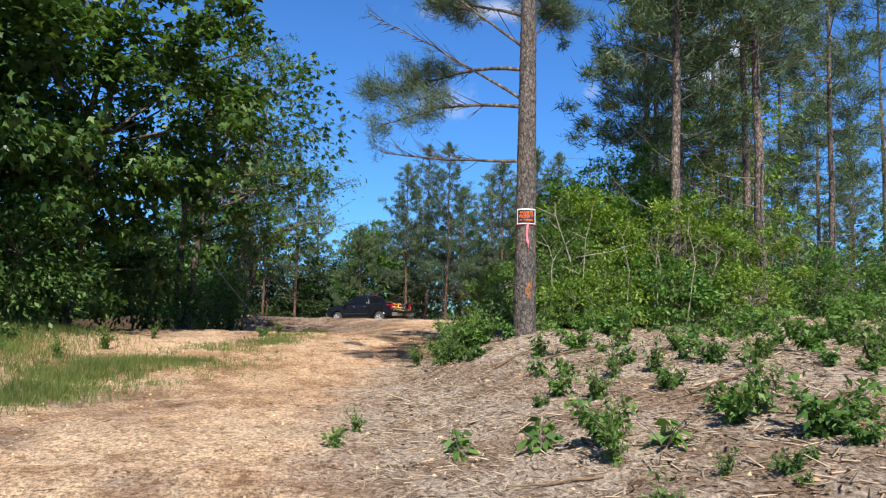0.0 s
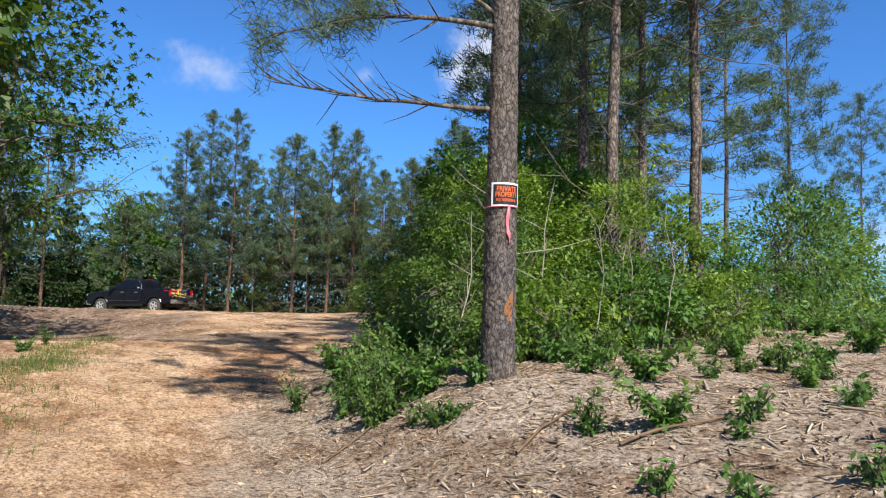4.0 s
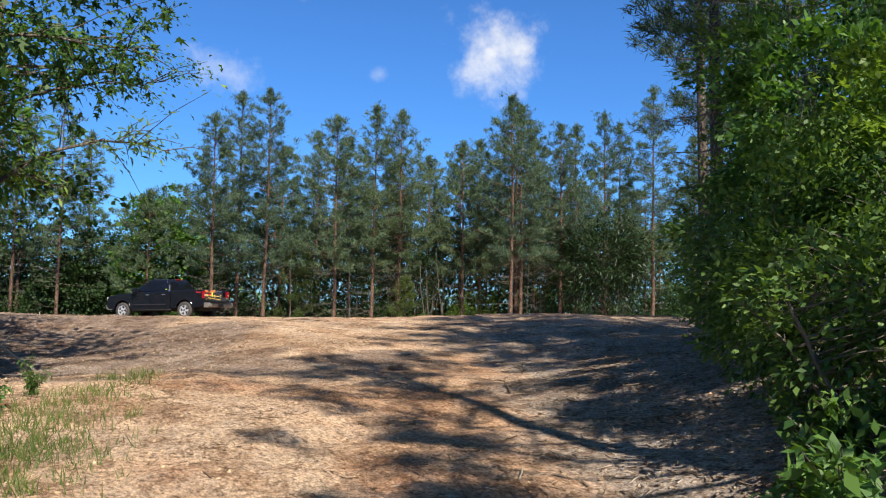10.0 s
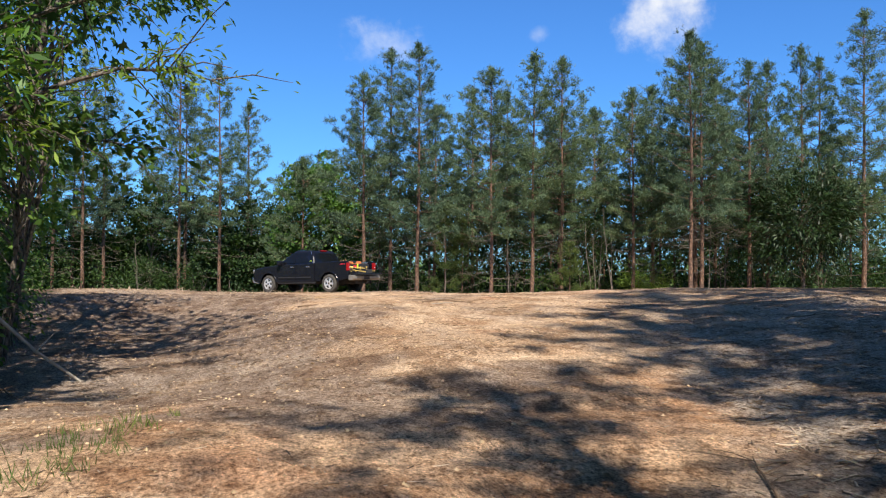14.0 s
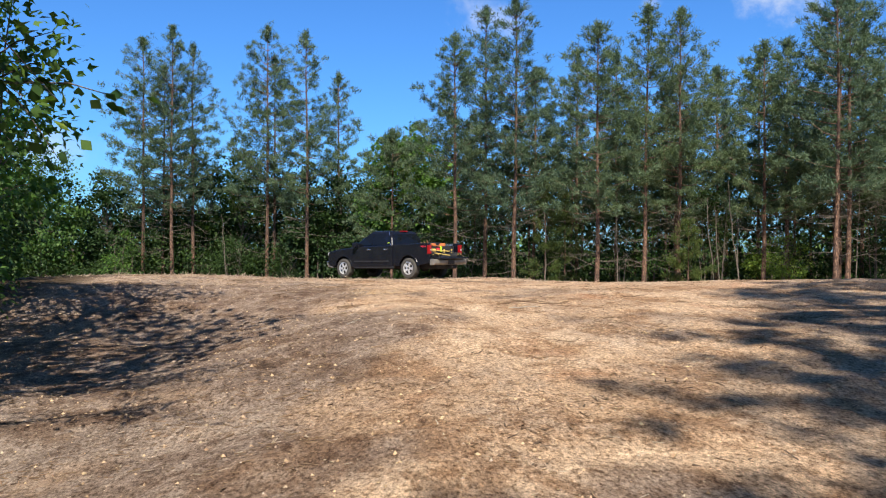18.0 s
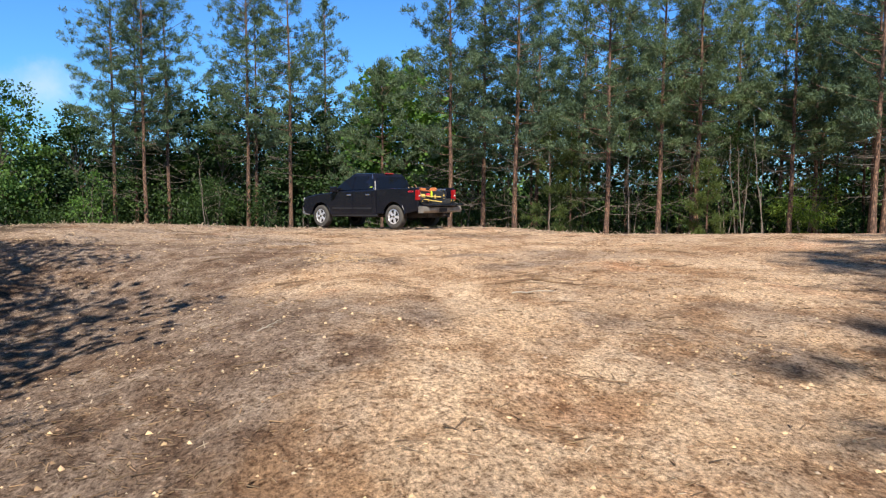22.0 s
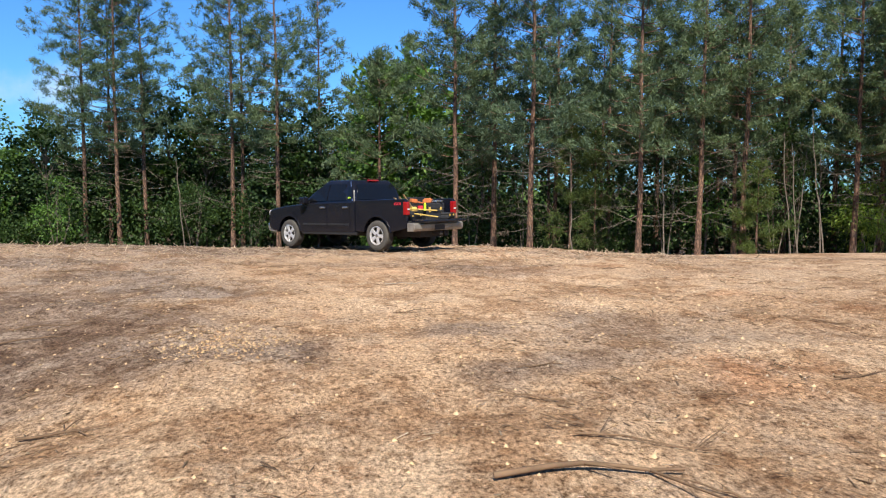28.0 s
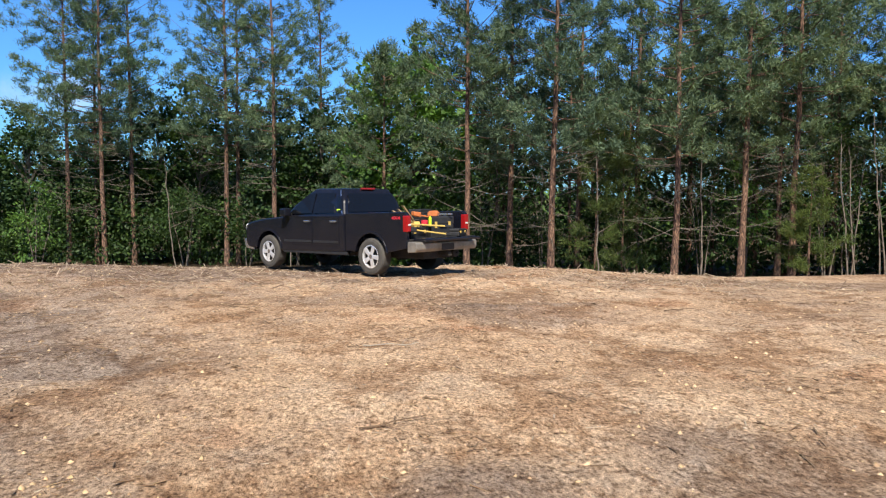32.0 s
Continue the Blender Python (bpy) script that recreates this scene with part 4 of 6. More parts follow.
for x, y, h, s in [
    (9.71, 13.93, 7.43, 151), (11.39, 15.4, 6.48, 152), (17.08, 10.79, 4.08, 153)]:
    pine("cedar_tree", "low olive-green cedar with drooping branches", s, h, 0.06, 0.6, 1.5, (x, y, float(land(x, y)) - 0.05), M_BARK_RED, tufts=800, per=9, dead=3, needle=M_NEEDLE_LT,
         group="cedars at the clearing's edge", size=0.2, sides=7, width=0.013, spire=0.95)

BUSHES = [
    (1.35, -31.2, (1.5, 1.0, 1.1, 1.35), 8000, 2, 156), (3.0, -29.3, (1.3, 1.15, 1.1, 1.2), 6000, 2, 157), (1.0, -32.37, (3.1, 1.5, 1.3, 1.2), 9000, 1, 155),
    (-3.01, -36.71, (0.5, 0.75, 0.7, 0.5), 4200, 2, 144), (-1.75, -37.3, (0.55, 0.85, 0.7, 0.55), 4200, 0, 145), (-3.0, -35.44, (0.55, 0.7, 0.7, 0.55), 4200, 2, 146),
    (-0.56, -37.34, (0.6, 0.9, 0.7, 0.6), 4200, 1, 147), (-2.39, -34.49, (0.7, 0.7, 0.7, 0.65), 4200, 2, 148), (-2.7, -37.77, (0.4, 0.6, 0.5, 0.42), 2600, 0, 149),
    (0.85, -37.5, (0.5, 0.8, 0.6, 0.5), 3200, 0, 150), (-1.07, -35.03, (1.55, 1.5, 1.4, 1.25), 15000, 0, 131), (1.04, -33.42, (1.8, 1.7, 1.5, 1.45), 14000, 1, 132),
    (-2.43, -36.36, (0.95, 1.0, 1.0, 0.85), 9000, 2, 133), (2.07, -35.07, (1.35, 1.6, 1.5, 1.2), 12000, 0, 134), (0.38, -36.45, (1.2, 1.3, 1.2, 1.15), 11000, 0, 135),
    (2.94, -32.03, (1.75, 1.7, 1.5, 1.5), 10000, 1, 136), (-1.86, -34.24, (1.05, 1.0, 0.9, 0.95), 9000, 2, 137), (4.87, -34.74, (0.9, 1.2, 1.1, 0.85), 5000, 1, 138),
    (2.21, -30.47, (1.4, 1.3, 1.2, 1.3), 8000, 2, 139), (5.38, -28.79, (1.6, 1.5, 1.4, 1.5), 7000, 2, 140), (8.01, -31.14, (0.8, 1.2, 1.2, 0.8), 4000, 1, 141),
    (-0.06, -33.07, (1.35, 1.1, 1.0, 1.15), 9000, 1, 142), (7.85, -24.98, (1.4, 1.5, 1.4, 1.3), 5500, 2, 143)]
BUSHES += [(-0.75, -33.6, (2.1, 1.0, 1.1, 1.2), 9000, 1, 158)]
for x, y, c, nl, tone, s in BUSHES:
    hardwood("bush", ("yellow-green leafy bush on the bank", "bright green leafy bush on the bank", "small-leaved green bush at the bank's foot")[tone], s, (x, y, float(land(x, y)) - 0.05), 3.4, 0.022, c,
             nl, (0.074, 0.092, 0.062)[tone], (M_LEAF_YL, M_LEAF_BR, M_LEAF_MID)[tone], LEAF, 58, M_TWIG, "bushes on the bank", limbs=18, stems=5, clump=0.125, spread_stems=0.3, fill=0.5)

# All but 171, 173 and 181 get leaves with shade in their colour.
for x, y, h, s in [
    (-32.43, 32.08, 11.28, 171), (-27.49, 34.33, 10.48, 172), (-23.3, 30.89, 11.26, 173), (-19.68, 34.62, 9.71, 174), (-15.83, 36.3, 9.21, 175), (-11.52, 34.7, 11.07, 176),
    (-9.35, 33.1, 11.64, 177), (-5.08, 34.36, 10.62, 178), (-1.88, 28.77, 9.81, 179), (-0.53, 33.67, 10.53, 180), (-36.93, 30.08, 11.86, 181), (-13.42, 32.5, 6.95, 182),
    (-3.11, 28.01, 6.93, 183)]:
    hardwood("oak_tree", "dark green oak behind the pine trunks", s, (x, y, float(land(x, y)) - 0.05), h, 0.11, (h * 0.55, 2.5, 2.2, h * 0.42), 7000, 0.21, M_LEAF_DK if s in (171, 173, 181) else M_LEAF_PAINTED_SHADE, BROAD, 80,
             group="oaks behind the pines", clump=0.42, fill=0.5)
# Leaf colour is darkened for shade, except on 188 and 195.
for x, y, h, s, tone in [
    (5.76, 17.9, 5.87, 184, 0), (8.74, 18.79, 6.97, 185, 0), (11.98, 16.03, 4.66, 186, 1), (14.81, 14.89, 6.25, 187, 0), (17.2, 15.78, 5.92, 188, 1),
    (19.45, 13.21, 7.66, 189, 1), (20.75, 13.86, 6.89, 190, 0), (25.06, 13.23, 5.65, 191, 0), (28.52, 10.36, 6.17, 192, 0), (31.86, 11.19, 5.86, 193, 1),
    (-9.63, 29.7, 5.27, 194, 1), (-17.02, 27.87, 4.54, 195, 1), (-5.84, 27.79, 3.94, 196, 1), (35.41, 9.31, 5.51, 197, 0)]:
    hardwood("understorey_sapling", ("understorey sapling among the pines, leaf colour darkened for shade", "green understorey sapling among the pines")[tone], s, (x, y, float(land(x, y)) - 0.04), 4.3, 0.035, (h * 0.56, 1.3, 1.2, h * 0.42), 1500, 0.17,
             M_LEAF_GUM if s in (188, 195) else M_LEAF_PAINTED_SHADE, LEAF, 34, M_TWIG, "understorey saplings", stems=3, clump=0.28)

for x, y, h, c, nl, size, tone, s in [
    (6.19, -29.78, 8.0, (5.6, 1.5, 1.5, 1.9), 2600, 0.13, 2, 211), (10.03, -32.31, 4.3, (2.1, 1.6, 1.5, 1.6), 3200, 0.14, 1, 212),
    (13.42, -30.21, 5.0, (2.6, 1.7, 1.7, 2.0), 3000, 0.14, 0, 213), (17.39, -27.93, 5.4, (2.7, 1.9, 1.8, 2.2), 3000, 0.16, 2, 214),
    (22.06, -25.18, 5.8, (2.8, 2.0, 2.0, 2.3), 3000, 0.18, 2, 215), (8.23, -27.61, 6.0, (3.6, 1.6, 1.6, 2.2), 2600, 0.14, 0, 216),
    (27.79, -22.83, 5.4, (2.4, 2.0, 2.0, 2.2), 2600, 0.2, 0, 217), (12.8, -34.54, 3.0, (1.0, 1.4, 1.2, 0.9), 2200, 0.12, 1, 218),
    (3.79, -29.5, 6.6, (4.6, 1.4, 1.3, 1.6), 2400, 0.12, 2, 219)]:
    hardwood("young_hardwood" if h > 4.2 else "bush", ("fresh green young tree among the pines on the bank", "dark green broad-leaved bush beyond the bank", "airy light green young tree among the pines")[tone], s, (x, y, float(land(x, y)) - 0.04),
             h, 0.05, c, nl, size, (M_LEAF_GUM, M_LEAF_DK, M_LEAF_YL)[tone], LEAF, 50, group="young trees on the bank", stems=3, clump=0.3)

# ---- woods behind ----


def edge_of_woods(x):
    return np.interp(x, [-60, -20, -3, 2, 5, 18, 30, 60], [20, 26, 27, 23, 16, 15, 11, 9])


def thicket(name, label, seed, n_clumps, per, size, where, material, clump):
    """Undergrowth that nobody could count: clumps of leaves, as one mesh."""
    r = np.random.default_rng(seed)
    c = where(r, n_clumps)
    cc = np.repeat(c, per, 0)
    pts = cc + r.normal(size=cc.shape) * clump * np.array([1, 1, 0.65])
    d = r.normal(size=pts.shape) + np.array([0, -0.5, 0.4])
    d /= np.linalg.norm(d, axis=1)[:, None]
    me = leaf_cloud(name, LEAF, pts, d, size, material, r, spread=0.5, droop=0.2)
    return tagged(new(name, me), label, "undergrowth", kind="stuff")


def near_band(r, n):
    x = r.uniform(-36, 52, n)
    top = 1.6 + 3.4 * np.abs(field(x, 0 * x, 4.0)) + 1.5 * smooth(2, -8, x) * np.abs(field(x, 3 + 0 * x, 3.0))
    y = edge_of_woods(x) + 1.5 + 7.5 * r.random(n)
    return np.c_[x, y, land(x, y) + top * r.random(n) ** 0.8]


def far_band(r, n):
    x = r.uniform(-60, 75, n)
    y = edge_of_woods(x) + 10 + 9 * r.random(n)
    top = 5.8 + 3.5 * np.abs(field(x, 7 + 0 * x, 5.0)) + 4.5 * smooth(4, 9, x)
    return np.c_[x, y, land(x, y) + top * r.random(n)]


def ring(r, n):
    a = r.uniform(0, 2 * np.pi, n)
    d = r.uniform(85, 130, n)
    x, y = d * np.cos(a), -15 + d * np.sin(a)
    top = 6.5 + 5.0 * field(40 * np.cos(a), 40 * np.sin(a), 7.0)
    return np.c_[x, y, -3.5 + top * r.random(n)]


def right_band(r, n):
    x = r.uniform(8, 34, n)
    y = np.interp(x, [8, 34], [-30, -24]) + r.uniform(-7, 7, n)
    return np.c_[x, y, land(x, y) + (0.4 + 1.6 * np.abs(field(x, y, 4.0))) * r.random(n)]


def left_band(r, n):
    y = r.uniform(-36, 20, n)
    x = np.interp(y, [-36, -20, 0, 20], [-19, -15.5, -18, -22]) - 5 * r.random(n)
    return np.c_[x, y, land(x, y) + 5.0 * r.random(n) ** 1.2]


# Both bands behind the pines have their shade put into the leaf colour.
thicket("undergrowth", "undergrowth between the pine trunks, green darkened for shade", 301, 2600, 26, 0.21, near_band, M_LEAF_PAINTED_SHADE, 0.40)
thicket("undergrowth", "undergrowth behind the pines, leaf colour darkened for deep shade", 302, 5200, 14, 0.54, far_band, M_LEAF_PAINTED_SHADE, 0.8)
thicket("distant_woods", "distant green tree line", 303, 1500, 26, 1.25, ring, M_LEAF_MID, 2.0)
thicket("undergrowth", "low green undergrowth beyond the bank", 304, 420, 40, 0.15, right_band, M_LEAF_MID, 0.35)
# Left of the track, shade comes from the darkened leaf colour.
thicket("undergrowth", "undergrowth beside the track, leaf colour darkened for shade", 305, 700, 30, 0.32, left_band, M_LEAF_PAINTED_SHADE, 0.6)

# ---- pickup ----
M_PAINT, sh_, n_, l_ = mat("black_car_paint", (0.006, 0.006, 0.009), 0.18)
sh_.inputs["Coat Weight"].default_value = 0.3
sh_.inputs["Specular IOR Level"].default_value = 0.32
sh_.inputs["Coat Roughness"].default_value = 0.06
dust = noise_node(n_, l_, 2.2, 5)
dr = ramp_node(n_, [(0.35, (0.006, 0.007, 0.013)), (0.85, (0.013, 0.013, 0.017))])
l_.new(dust.outputs["Fac"], dr.inputs["Fac"])
l_.new(dr.outputs["Color"], sh_.inputs["Base Color"])
M_GLASS_DK, sh_, n_, l_ = mat("tinted_glass", (0.006, 0.007, 0.009), 0.03)
sh_.inputs["Specular IOR Level"].default_value = 0.3
M_RUBBER = grained("dusty_tyre_rubber", (0.060, 0.056, 0.050), 0.85, 0, 0.35, 6, 50, 0.3)
M_ALLOY = grained("bright_alloy", (0.78, 0.78, 0.80), 0.3, 0.6, 0.08, 6, 40, 0.05)
M_CHROME = grained("dull_chrome", (0.55, 0.55, 0.56), 0.25, 0.9, 0.1, 5, 40, 0.05)
M_TRIM = grained("black_plastic", (0.020, 0.020, 0.021), 0.55, 0, 0.25, 10, 90, 0.2)
M_UNDER = grained("dirty_underbody", (0.030, 0.026, 0.022), 0.9, 0, 0.4, 6, 40, 0.3)
M_REDLENS, sh_, n_, l_ = mat("red_lamp_lens", (0.30, 0.010, 0.012), 0.12)
M_CLEARLENS, sh_, n_, l_ = mat("clear_lamp_lens", (0.6, 0.6, 0.6), 0.08)
M_BUMPER = grained("dusty_bumper_metal", (0.30, 0.275, 0.24), 0.42, 0.5, 0.25, 5, 60, 0.15)
M_YELLOW = grained("yellow_plastic", (0.56, 0.38, 0.10), 0.5, 0, 0.15, 8, 60, 0.1)
M_ORANGE = grained("orange_plastic", (0.52, 0.16, 0.05), 0.5, 0, 0.15, 8, 60, 0.1)
M_REDPL = grained("red_plastic", (0.62, 0.03, 0.05), 0.4, 0, 0.15, 8, 60, 0.1)
M_LIME = grained("lime_plastic", (0.50, 0.72, 0.03), 0.45, 0, 0.1, 8, 60, 0.1)
M_LUMBER = grained("raw_lumber", (0.50, 0.34, 0.17), 0.75, 0, 0.3, 4, 50, 0.2, (1, 6, 6))
M_WHITE = grained("white_board", (0.80, 0.79, 0.77), 0.5, 0, 0.05, 5, 60, 0.05)
M_BLACK = grained("black_print", (0.018, 0.018, 0.020), 0.5, 0, 0.1, 5, 60, 0.05)
M_ORANGE_INK = grained("orange_print", (0.88, 0.15, 0.02), 0.5, 0, 0.06, 5, 60, 0.05)
M_PINK = grained("faded_pink_ribbon", (0.68, 0.20, 0.24), 0.6, 0, 0.25, 9, 60, 0.1)


def prism(points, y0, y1, bevel=0.0, segments=2):
    """A side outline (x, z) drawn out from y0 to y1."""
    bm = bmesh.new()
    a = [bm.verts.new((x, y0, z)) for x, z in points]
    b = [bm.verts.new((x, y1, z)) for x, z in points]
    bm.faces.new(a)
    bm.faces.new(b[::-1])
    for i in range(len(points)):
        j = (i + 1) % len(points)
        bm.faces.new((a[j], a[i], b[i], b[j]))
    bmesh.ops.recalc_face_normals(bm, faces=bm.faces)
    if bevel:
        bmesh.ops.bevel(bm, geom=list(bm.edges), offset=bevel, segments=segments, affect="EDGES", profile=0.6, clamp_overlap=True)
    return bm


def box(x0, x1, y0, y1, z0, z1, bevel=0.0):
    return prism([(x0, z0), (x1, z0), (x1, z1), (x0, z1)], y0, y1, bevel)


def slab(corners, thick):
    """A thin plate from corners in space, with its thickness along its normal."""
    bm = bmesh.new()
    v = [bm.verts.new(c) for c in corners]
    f = bm.faces.new(v)
    bm.normal_update()
    n = f.normal.copy()
    e = bmesh.ops.extrude_face_region(bm, geom=[f])
    for q in e["geom"]:
        if isinstance(q, bmesh.types.BMVert):
            q.co += n * thick
    bmesh.ops.recalc_face_normals(bm, faces=bm.faces)
    return bm


def lathe(outline, sides, y_axis=True):
    """Turns an outline of (radius, y) round the y axis."""
    bm = bmesh.new()
    rings = []
    for r, y in outline:
        rings.append([bm.verts.new((r * math.cos(2 * math.pi * i / sides), y, r * math.sin(2 * math.pi * i / sides))) for i in range(sides)])
    for a, b in zip(rings, rings[1:]):
        for i in range(sides):
            j = (i + 1) % sides
            bm.faces.new((a[i], a[j], b[j], b[i]))
    bmesh.ops.recalc_face_normals(bm, faces=bm.faces)
    return bm


def arch(cx, cz, r, a0, a1, n=10):
    return [(cx + r * math.cos(radians(a0 + (a1 - a0) * i / n)), cz + r * math.sin(radians(a0 + (a1 - a0) * i / n))) for i in range(n + 1)]


HEAD = math.degrees(math.atan2(2.743, -2.4))
truck = thing("pickup_truck", "black crew pickup with open tailgate parked on the clearing", "pickup truck", (0.0, 0.0, 0.0), HEAD)
TR = 0.40
axle_at = Vector((0.02, 0.10, 0)) - Matrix.Rotation(radians(HEAD), 3, "Z") @ Vector((0, 0.95, 0))
truck.matrix_world = pose(axle_at.x, axle_at.y, 0.045, 0, 1.3, HEAD)
WB, HW = 3.645, 0.985

# cab and front: one painted shell with its wheel openings
front = [(0.84, 0.47)] + [(3.05, 0.44)] + arch(WB, 0.42, 0.49, 178, 8) + [(4.30, 0.47), (4.52, 0.50), (4.60, 0.62), (4.60, 0.92), (4.56, 1.05), (4.40, 1.12), (3.85, 1.20), (3.15, 1.255), (2.6, 1.30), (0.84, 1.32)]
part("body", prism(front, -HW, HW, 0.035, 2), M_PAINT, truck)
cab = bmesh.new()
low = [(0.88, -0.94, 1.29), (3.10, -0.92, 1.25), (3.10, 0.92, 1.25), (0.88, 0.94, 1.29)]
mid = [(0.97, -0.86, 1.64), (2.74, -0.84, 1.56), (2.74, 0.84, 1.56), (0.97, 0.86, 1.64)]
top = [(1.14, -0.71, 1.905), (2.16, -0.70, 1.915), (2.16, 0.70, 1.915), (1.14, 0.71, 1.905)]
rings_ = [[cab.verts.new(c) for c in q] for q in (low, mid, top)]
for a, b in zip(rings_, rings_[1:]):
    for i in range(4):
        cab.faces.new((a[i], a[(i + 1) % 4], b[(i + 1) % 4], b[i]))
cab.faces.new(rings_[2])
cab.faces.new(rings_[0][::-1])
bmesh.ops.recalc_face_normals(cab, faces=cab.faces)
bmesh.ops.bevel(cab, geom=[e for e in cab.edges if max(v.co.z for v in e.verts) > 1.5], offset=0.07, segments=3, affect="EDGES", profile=0.5, clamp_overlap=True)
part("cab_roof", cab, M_PAINT, truck, smooth=False)


def side_y(z):
    return float(np.interp(z, [1.29, 1.64, 1.905], [0.94, 0.86, 0.72])) + 0.006


for s in (1, -1):
    door = None
    for name, pts in (("front_window", [(2.02, 1.335), (2.86, 1.315), (2.46, 1.63), (2.26, 1.79), (2.02, 1.81)]), ("rear_window", [(1.20, 1.345), (1.97, 1.335), (1.97, 1.81), (1.36, 1.80)]),
                      ("quarter_window", [(0.93, 1.36), (1.13, 1.35), (1.22, 1.72), (1.06, 1.66)])):
        c = [(x, s * side_y(z), z) for x, z in pts]
        part(name, slab(c if s < 0 else c[::-1], 0.008), M_GLASS_DK, truck, "dark tinted side glass")
    for x0, x1, name in ((1.96, 3.02, "front_door"), (1.02, 1.94, "rear_door")):
        d = part(name, box(x0, x1, s * HW - 0.004 if s > 0 else -HW - 0.012, s * HW + 0.012 if s > 0 else -HW + 0.004, 0.60, 1.27, 0.006), M_PAINT, truck)
        part("handle", box(x0 + 0.06, x0 + 0.27, s * (HW + 0.012), s * (HW + 0.045), 1.13, 1.175, 0.012), M_CHROME, d, "bright metal door handle")
        part("moulding", box(x0 + 0.02, x1 - 0.02, s * (HW + 0.010), s * (HW + 0.022), 0.66, 0.71, 0.004), M_TRIM, d)
    mirror = part("mirror", box(2.72, 2.92, s * 0.99, s * 1.20, 1.26, 1.46, 0.04), M_PAINT, truck, "black door mirror")
    part("mirror_arm", box(2.76, 2.84, s * 0.90, s * 1.02, 1.28, 1.34, 0.01), M_TRIM, mirror)
    # bed side with its wheel opening
    bed = [(0.80, 0.50)] + arch(0.0, 0.42, 0.49, 10, 170) + [(-0.62, 0.52), (-1.07, 0.60), (-1.09, 1.31), (-1.02, 1.365), (0.80, 1.345)]
    part("bed_side", prism(bed, s * (HW - 0.10), s * HW, 0.02, 2), M_PAINT, truck)
    for cx in (0.0, WB):
        lip = [(x, z) for x, z in arch(cx, 0.42, 0.535, 8, 172)] + [(x, z) for x, z in arch(cx, 0.42, 0.485, 172, 8)]
        part("arch_flare", prism(lip, s * (HW - 0.03), s * (HW + 0.018), 0.006, 1), M_PAINT, truck)
    lamp = part("tail_lamp", box(-1.115, -0.985, s * (HW - 0.11), s * (HW + 0.010), 0.95, 1.29, 0.02), M_REDLENS, truck, "red tail lamp")
    part("lens", box(-1.127, -1.06, s * (HW - 0.10), s * (HW - 0.02), 1.08, 1.115, 0.006), M_CLEARLENS, lamp)
    part("headlamp", box(4.42, 4.61, s * 0.62, s * 0.975, 0.86, 1.07, 0.03), M_CLEARLENS, truck, "clear headlamp")
    part("rocker", box(0.78, 3.08, s * 0.86, s * 0.97, 0.40, 0.475, 0.015), M_TRIM, truck, "black sill panel")
    # Thin chrome strip added to stand in for the glint on the pillar's edge.
    pil = [(0.93, s * 0.946, 1.33), (0.965, s * 0.946, 1.33), (1.205, s * 0.755, 1.86), (1.18, s * 0.755, 1.86)]
    part("pillar_glint", slab(pil if s < 0 else pil[::-1], 0.006), M_CHROME, truck, "bright strip standing in for the rear pillar's highlight")

# rear of the cab, bed and tailgate
part("back_window", slab([(0.900, 0.80, 1.36), (0.900, -0.80, 1.36), (1.03, -0.70, 1.78), (1.03, 0.70, 1.78)], 0.012), M_GLASS_DK, truck, "dark tinted back glass",
     Matrix.Translation((-0.014, 0, 0)))
part("windscreen", slab([(3.02, -0.80, 1.29), (3.02, 0.80, 1.29), (2.30, 0.66, 1.78), (2.30, -0.66, 1.78)], 0.012), M_GLASS_DK, truck, "dark windscreen", Matrix.Translation((0.035, 0, 0.03)))
brake = part("brake_lamp", box(1.075, 1.14, -0.20, 0.20, 1.875, 1.915, 0.008), M_REDLENS, truck, "red high brake lamp")
part("bed_front", box(0.74, 0.80, -0.88, 0.88, 0.78, 1.33, 0.01), M_PAINT, truck)
part("bed_floor", box(-1.08, 0.76, -0.88, 0.88, 0.74, 0.79, 0.01), M_TRIM, truck)
gate = part("tailgate", box(-1.62, -1.10, -0.80, 0.80, 0.755, 0.82, 0.02), M_PAINT, truck, "black tailgate folded down flat")
for i in range(5):
    part("rib", box(-1.58, -1.14, -0.66 + i * 0.31, -0.58 + i * 0.31, 0.821, 0.832, 0.003), M_TRIM, gate)
bumper = part("rear_bumper", prism([(-1.10, 0.52), (-1.32, 0.53), (-1.36, 0.59), (-1.36, 0.71), (-1.30, 0.745), (-1.10, 0.745)], -0.98, 0.98, 0.02, 2), M_BUMPER, truck, "dusty grey metal rear bumper")
part("plate_recess", box(-1.368, -1.355, -0.20, 0.20, 0.55, 0.69, 0.004), M_BLACK, bumper)
part("tow_hitch", box(-1.42, -1.10, -0.06, 0.06, 0.42, 0.50, 0.01), M_UNDER, truck)
part("front_bumper", prism([(4.28, 0.42), (4.62, 0.46), (4.68, 0.56), (4.68, 0.68), (4.58, 0.72), (4.28, 0.72)], -0.97, 0.97, 0.02, 2), M_CHROME, truck)
grille = part("grille", box(4.585, 4.63, -0.60, 0.60, 0.74, 1.06, 0.02), M_TRIM, truck)
for i in range(4):
    part("bar", box(4.625, 4.645, -0.57, 0.57, 0.78 + i * 0.075, 0.80 + i * 0.075, 0.004), M_CHROME, grille)
part("frame", box(-1.15, 4.2, -0.55, 0.55, 0.36, 0.56, 0.03), M_UNDER, truck)
part("floor_pan", box(0.74, 3.1, -0.88, 0.88, 0.44, 0.52, 0.02), M_UNDER, truck)
